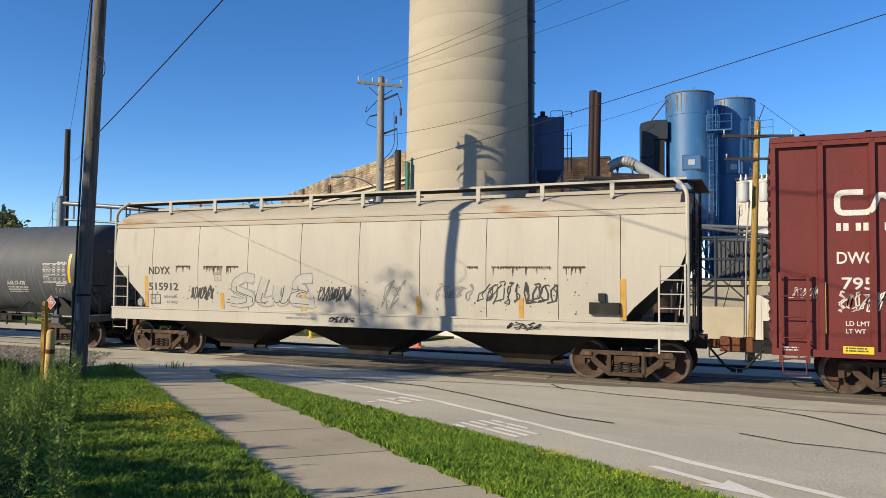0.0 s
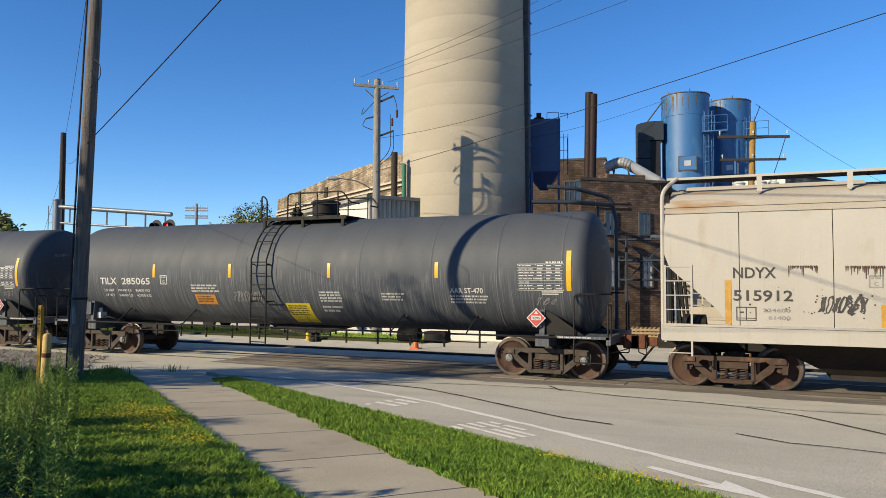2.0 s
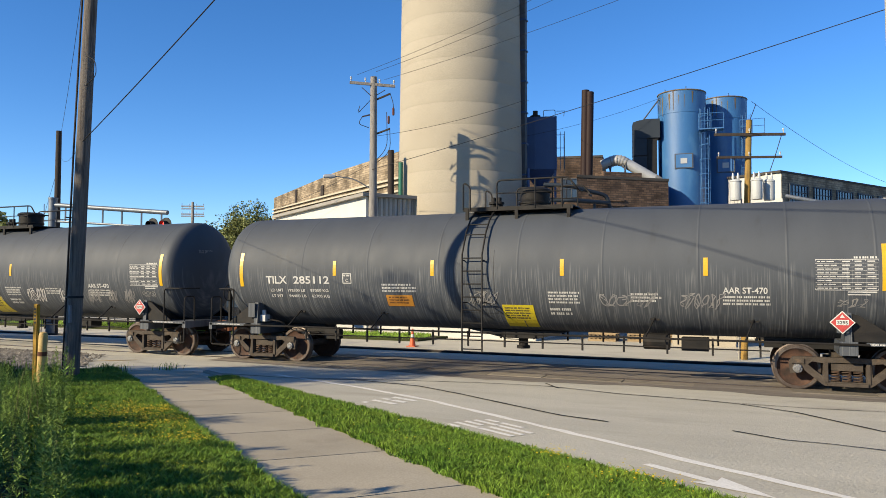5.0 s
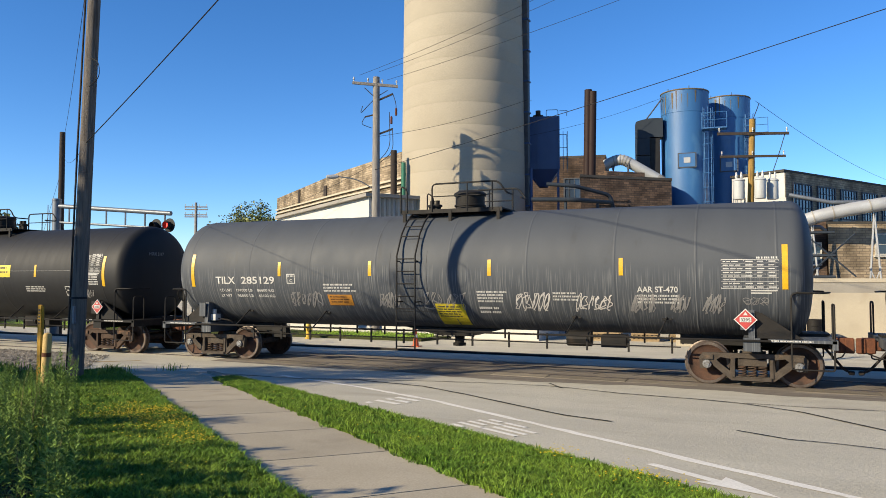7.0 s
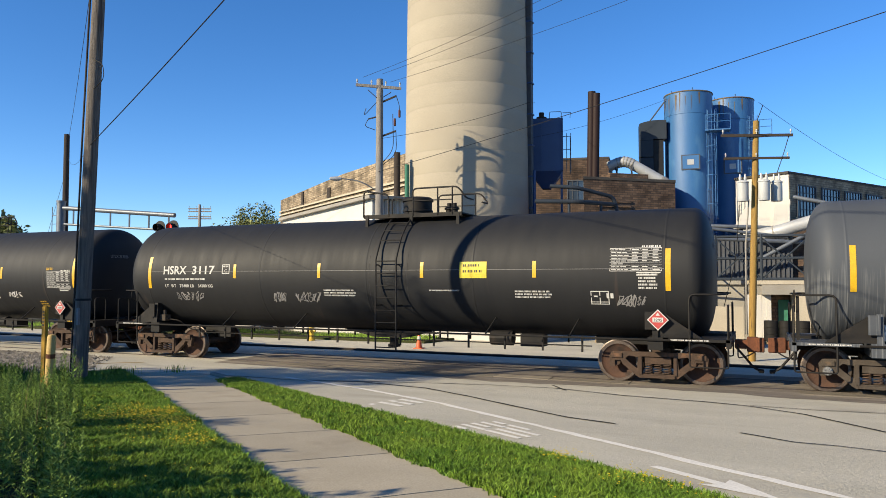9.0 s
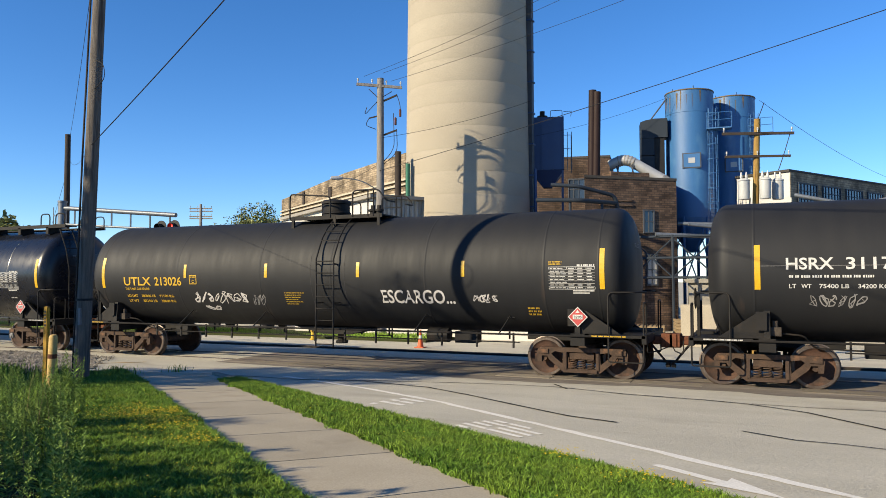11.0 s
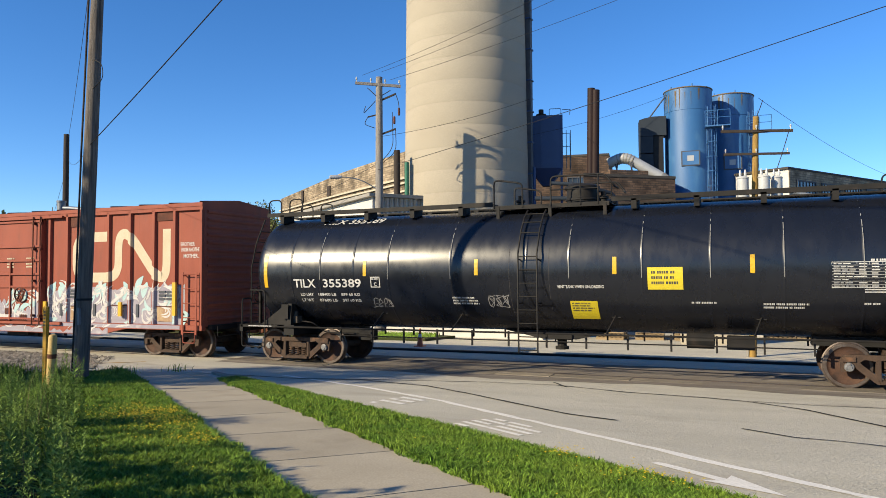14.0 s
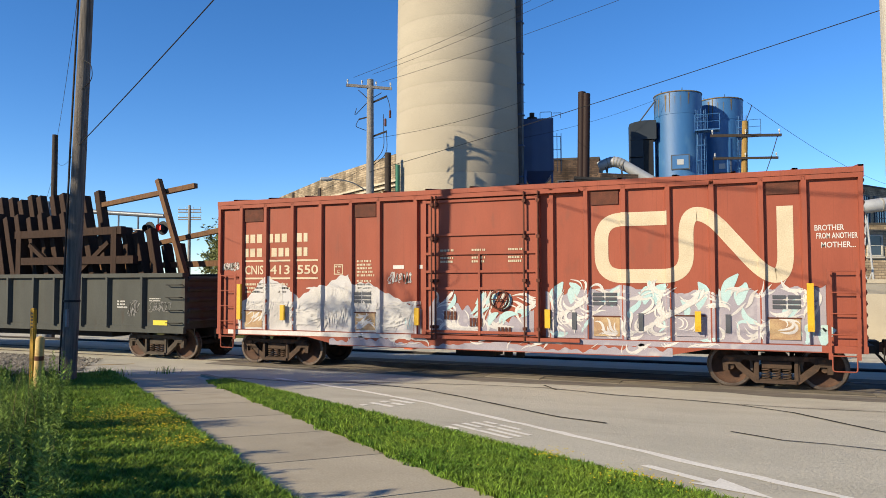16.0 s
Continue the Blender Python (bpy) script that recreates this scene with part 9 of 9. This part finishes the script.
wire((-17.2, 14.1, 12.6), (-7.3, 11.5, 13.9), 0.1, 0.009)
wire((-17.3, 13.9, 8.0), (-27.5, 20.0, 6.6), 0.15, 0.010)
wire((0.0, 9.4, 8.4), (7.6, 33, 8.05), 0.3, 0.008)
wire((-17.2, 13.85, 9.3), (-10.24, 16.5, 11.05), 0.2, 0.010)
wire((-10.24, 16.5, 11.05), (-11.85, 22.7, 12.6), 0.0, 0.010)
wire((-12.0, 22.9, 10.6), (-4.9, 26.6, 13.0), 0.2, 0.009)
wire((-30.9, 7.4, 9.3), (-11.3, -7.8, 10.2), 0.4, 0.008)
wire((-11.3, -7.8, 8.6), (0.85, -12.5, 9.45), 0.0, 0.020)
wire((-11.3, -7.8, 8.55), (0.85, -12.5, 5.95), 0.0, 0.014)
wire((0.8, -12.5, 9.0), (14.0, -10.5, 9.2), 0.3, 0.016)


# ================= trees =================
def tree(x, y, high, spread, seed, clumps, label, leaf=0.12):
    rng = random.Random(seed)
    t = thing("tree", label, "tree", pose(x, y, -0.3))
    bm = bmesh.new()
    taper(bm, (0, 0, 0), (0.1, 0, high * 0.45), high * 0.030, high * 0.018, 10)
    tips = []
    for k in range(9):
        a = 2.4 * k
        b = Vector((spread * 0.55 * math.cos(a), spread * 0.55 * math.sin(a), high * rng.uniform(0.55, 0.85)))
        taper(bm, (0.08, 0, high * rng.uniform(0.28, 0.45)), b, high * 0.012, high * 0.004, 7)
        tips.append(b)
    part("trunk", bm, BARK, t, smooth=True)
    verts, faces = [], []
    for k in range(clumps):
        a, u = rng.uniform(0, 6.28), rng.uniform(-1, 1)
        rr = rng.uniform(0.55, 1.0) * (1 + 0.25 * math.sin(3 * a + seed) + 0.18 * math.sin(5 * u + a))
        s = math.sqrt(1 - u * u)
        c = Vector((spread * rr * s * math.cos(a), spread * rr * s * math.sin(a), high * 0.62 + high * 0.36 * rr * u))
        for j in range(26):
            p = c + Vector((rng.gauss(0, 1), rng.gauss(0, 1), rng.gauss(0, 0.7))) * spread * 0.09
            d = Vector((rng.uniform(-1, 1), rng.uniform(-1, 1), rng.uniform(-0.8, 0.5))).normalized()
            q = d.cross(Vector((rng.uniform(-1, 1), rng.uniform(-1, 1), 1))).normalized()
            ln = leaf * rng.uniform(0.7, 1.4)
            i = len(verts)
            verts += [tuple(p), tuple(p + d * ln * 0.5 + q * ln * 0.3), tuple(p + d * ln), tuple(p + d * ln * 0.5 - q * ln * 0.3)]
            faces.append((i, i + 1, i + 2, i + 3))
    me = bpy.data.meshes.new("crown")
    me.from_pydata(verts, [], faces)
    me.materials.append(LEAF)
    tagged(part("crown", me, LEAF, t), kind="stuff")


tree(-57.0, 56.0, 11.6, 4.0, 3, 640, "leafy green tree behind the works", 0.30)
tree(-64.0, 62.0, 10.5, 4.0, 4, 300, "leafy green tree in the distance", 0.5)
for k in range(9):
    tree(-150 + 8 * k, 36 + (k * 5) % 11, 8.5 + k % 3, 5.0, 20 + k, 150, "distant leafy tree beyond the tracks", 0.8)
tree(-21.2, -19.4, 12.0, 2.5, 7, 460, "leafy tree beside the road", 0.22)
tree(-12.6, -19.8, 6.4, 1.5, 8, 46, "small leafy tree behind the verge", 0.16)

# out of view: shrubs added for the shade they cast on the near verge
for x, y, high, spread, n in ((-10.2, -18.6, 4.0, 1.1, 40), (-6.9, -15.9, 3.0, 0.85, 60), (-5.8, -15.6, 2.9, 0.8, 60), (-5.2, -16.9, 3.3, 0.75, 50), (-3.9, -17.2, 3.2, 0.6, 36)):
    tree(x, y, high, spread, int(x * -10), n, "unseen leafy shrub added to shade the verge", 0.11)

# ================= small things across the track =================
hy = thing("fire_hydrant", "yellow fire hydrant by the yard wall", "fire hydrant", pose(-18.9, 10.6, G))
bm = bmesh.new()
lathe(bm, [(0.15, 0), (0.15, 0.06), (0.10, 0.08), (0.10, 0.55), (0.13, 0.57), (0.12, 0.66), (0.06, 0.74), (0, 0.78)], n=14)
part("barrel", bm, HYDRANT_Y, hy, smooth=True)
bm = bmesh.new()
rod(bm, (-0.2, 0, 0.45), (0.2, 0, 0.45), 0.05, 8)
rod(bm, (0, 0, 0.45), (0, -0.2, 0.45), 0.06, 8)
part("outlet", bm, HYDRANT_Y, hy)
cone = thing("traffic_cone", "orange traffic cone on the yard paving", "traffic cone", pose(-12.7, 9.0, G))
bm = bmesh.new()
box(bm, (-0.19, -0.19, 0), (0.19, 0.19, 0.035))
lathe(bm, [(0.13, 0.03), (0.085, 0.33)], n=16)
lathe(bm, [(0.06, 0.5), (0.03, 0.72), (0, 0.72)], n=16)
part("body", bm, ORANGE, cone, smooth=True)
bm = bmesh.new()
lathe(bm, [(0.086, 0.33), (0.06, 0.5)], n=16)
part("reflective_band", bm, WHITE_METAL, cone, smooth=True)


def pallet_stack(x, y, n, ang):
    s = thing("pallet_stack", "stack of pale timber pallets in the yard", "pallets", pose(x, y, G, 0, 0, ang), "pallets in the yard")
    for k in range(n):
        bm = bmesh.new()
        z = 0.145 * k
        for i in range(3):
            box(bm, (-0.6, -0.5 + 0.45 * i, z), (0.6, -0.4 + 0.45 * i, z + 0.095))
        for i in range(7):
            box(bm, (-0.6 + 0.185 * i, -0.5, z + 0.10), (-0.6 + 0.185 * i + 0.10, 0.5, z + 0.122))
        part("pallet", bm, CRATE, s)


for x, y, n, a in ((-4.6, 15.6, 5, 5), (-3.0, 15.8, 7, 12), (-1.4, 16.0, 6, -4), (0.62, 17.3, 1, 4), (1.90, 17.42, 1, 4), (-6.2, 15.2, 3, 0)):
    pallet_stack(x, y, n, a)
for x, y in ((0.33, 17.25), (0.93, 17.31), (1.58, 17.36), (2.19, 17.42)):
    d = thing("steel_drum", "black steel drum by the shed", "drum", pose(x, y, G + 0.122), "drums by the shed")
    bm = bmesh.new()
    lathe(bm, [(0, 0), (0.29, 0), (0.29, 0.29), (0.305, 0.30), (0.29, 0.31), (0.29, 0.58), (0.305, 0.59), (0.29, 0.60), (0.29, 0.88), (0, 0.88)], n=18)
    part("shell", bm, FRAME_BLACK, d, smooth=True)
# far kerb, grass bank, posts and rail fence
bm = bmesh.new()
slab(bm, [(-80, 11.2), (-13.5, 11.2), (-13.0, 13.4), (-80, 22)], G - 0.02, G + 0.10)
single("far_verge", bm, SOIL, "grass bank beyond the track", "ground", kind="structure")
blades("far_grass", scatter(16000, -60, -13.6, lambda x: 11.3, lambda x: 13.2, 61), 0.22, 0.018, 0.8, GRASS, "grass on the bank beyond the track", "grass", 61, G + 0.08)
fen = thing("rail_fence", "dark metal rail fence beyond the track", "fence", pose(0, 0, G))
for k in range(14):
    bm = bmesh.new()
    rod(bm, (-62 + 2.4 * k, 13.0, 0), (-62 + 2.4 * k, 13.0, 1.15), 0.04, 6)
    part("post", bm, FRAME_METAL, fen)
for z in (0.45, 0.8, 1.1):
    bm = bmesh.new()
    rod(bm, (-62, 13.0, z), (-30.8, 13.0, z), 0.03, 6)
    part("rail", bm, FRAME_METAL, fen)
# parked dark pick-up seen under the cars
pk = thing("pickup_truck", "dark parked pickup truck in the yard", "pickup truck", pose(-27.0, 16.2, G, 0, 0, 8))
bm = bmesh.new()
prism(bm, [(-2.6, 0.45), (2.6, 0.45), (2.6, 0.95), (1.4, 1.05), (0.8, 1.65), (-0.5, 1.65), (-0.7, 1.05), (-2.6, 1.05)], -0.9, 0.9)
bmesh.ops.bevel(bm, geom=bm.edges[:], offset=0.05, segments=2, affect="EDGES")
part("body", bm, GLOSS_TANK, pk)
for x in (-1.7, 1.7):
    for s in (-1, 1):
        bm = bmesh.new()
        lathe(bm, [(0, -0.12), (0.2, -0.12), (0.36, -0.11), (0.38, 0), (0.36, 0.11), (0.2, 0.12), (0, 0.12)], Matrix.Translation((x, s * 0.82, 0.38)) @ Y_AXIS, n=18)
        part("wheel", bm, WIRE, pk, smooth=True)
bm = bmesh.new()
box(bm, (-0.35, -0.93, 1.12), (0.7, -0.88, 1.5))
part("side_window", bm, WIN_DARK, pk)

build_train()
motions()
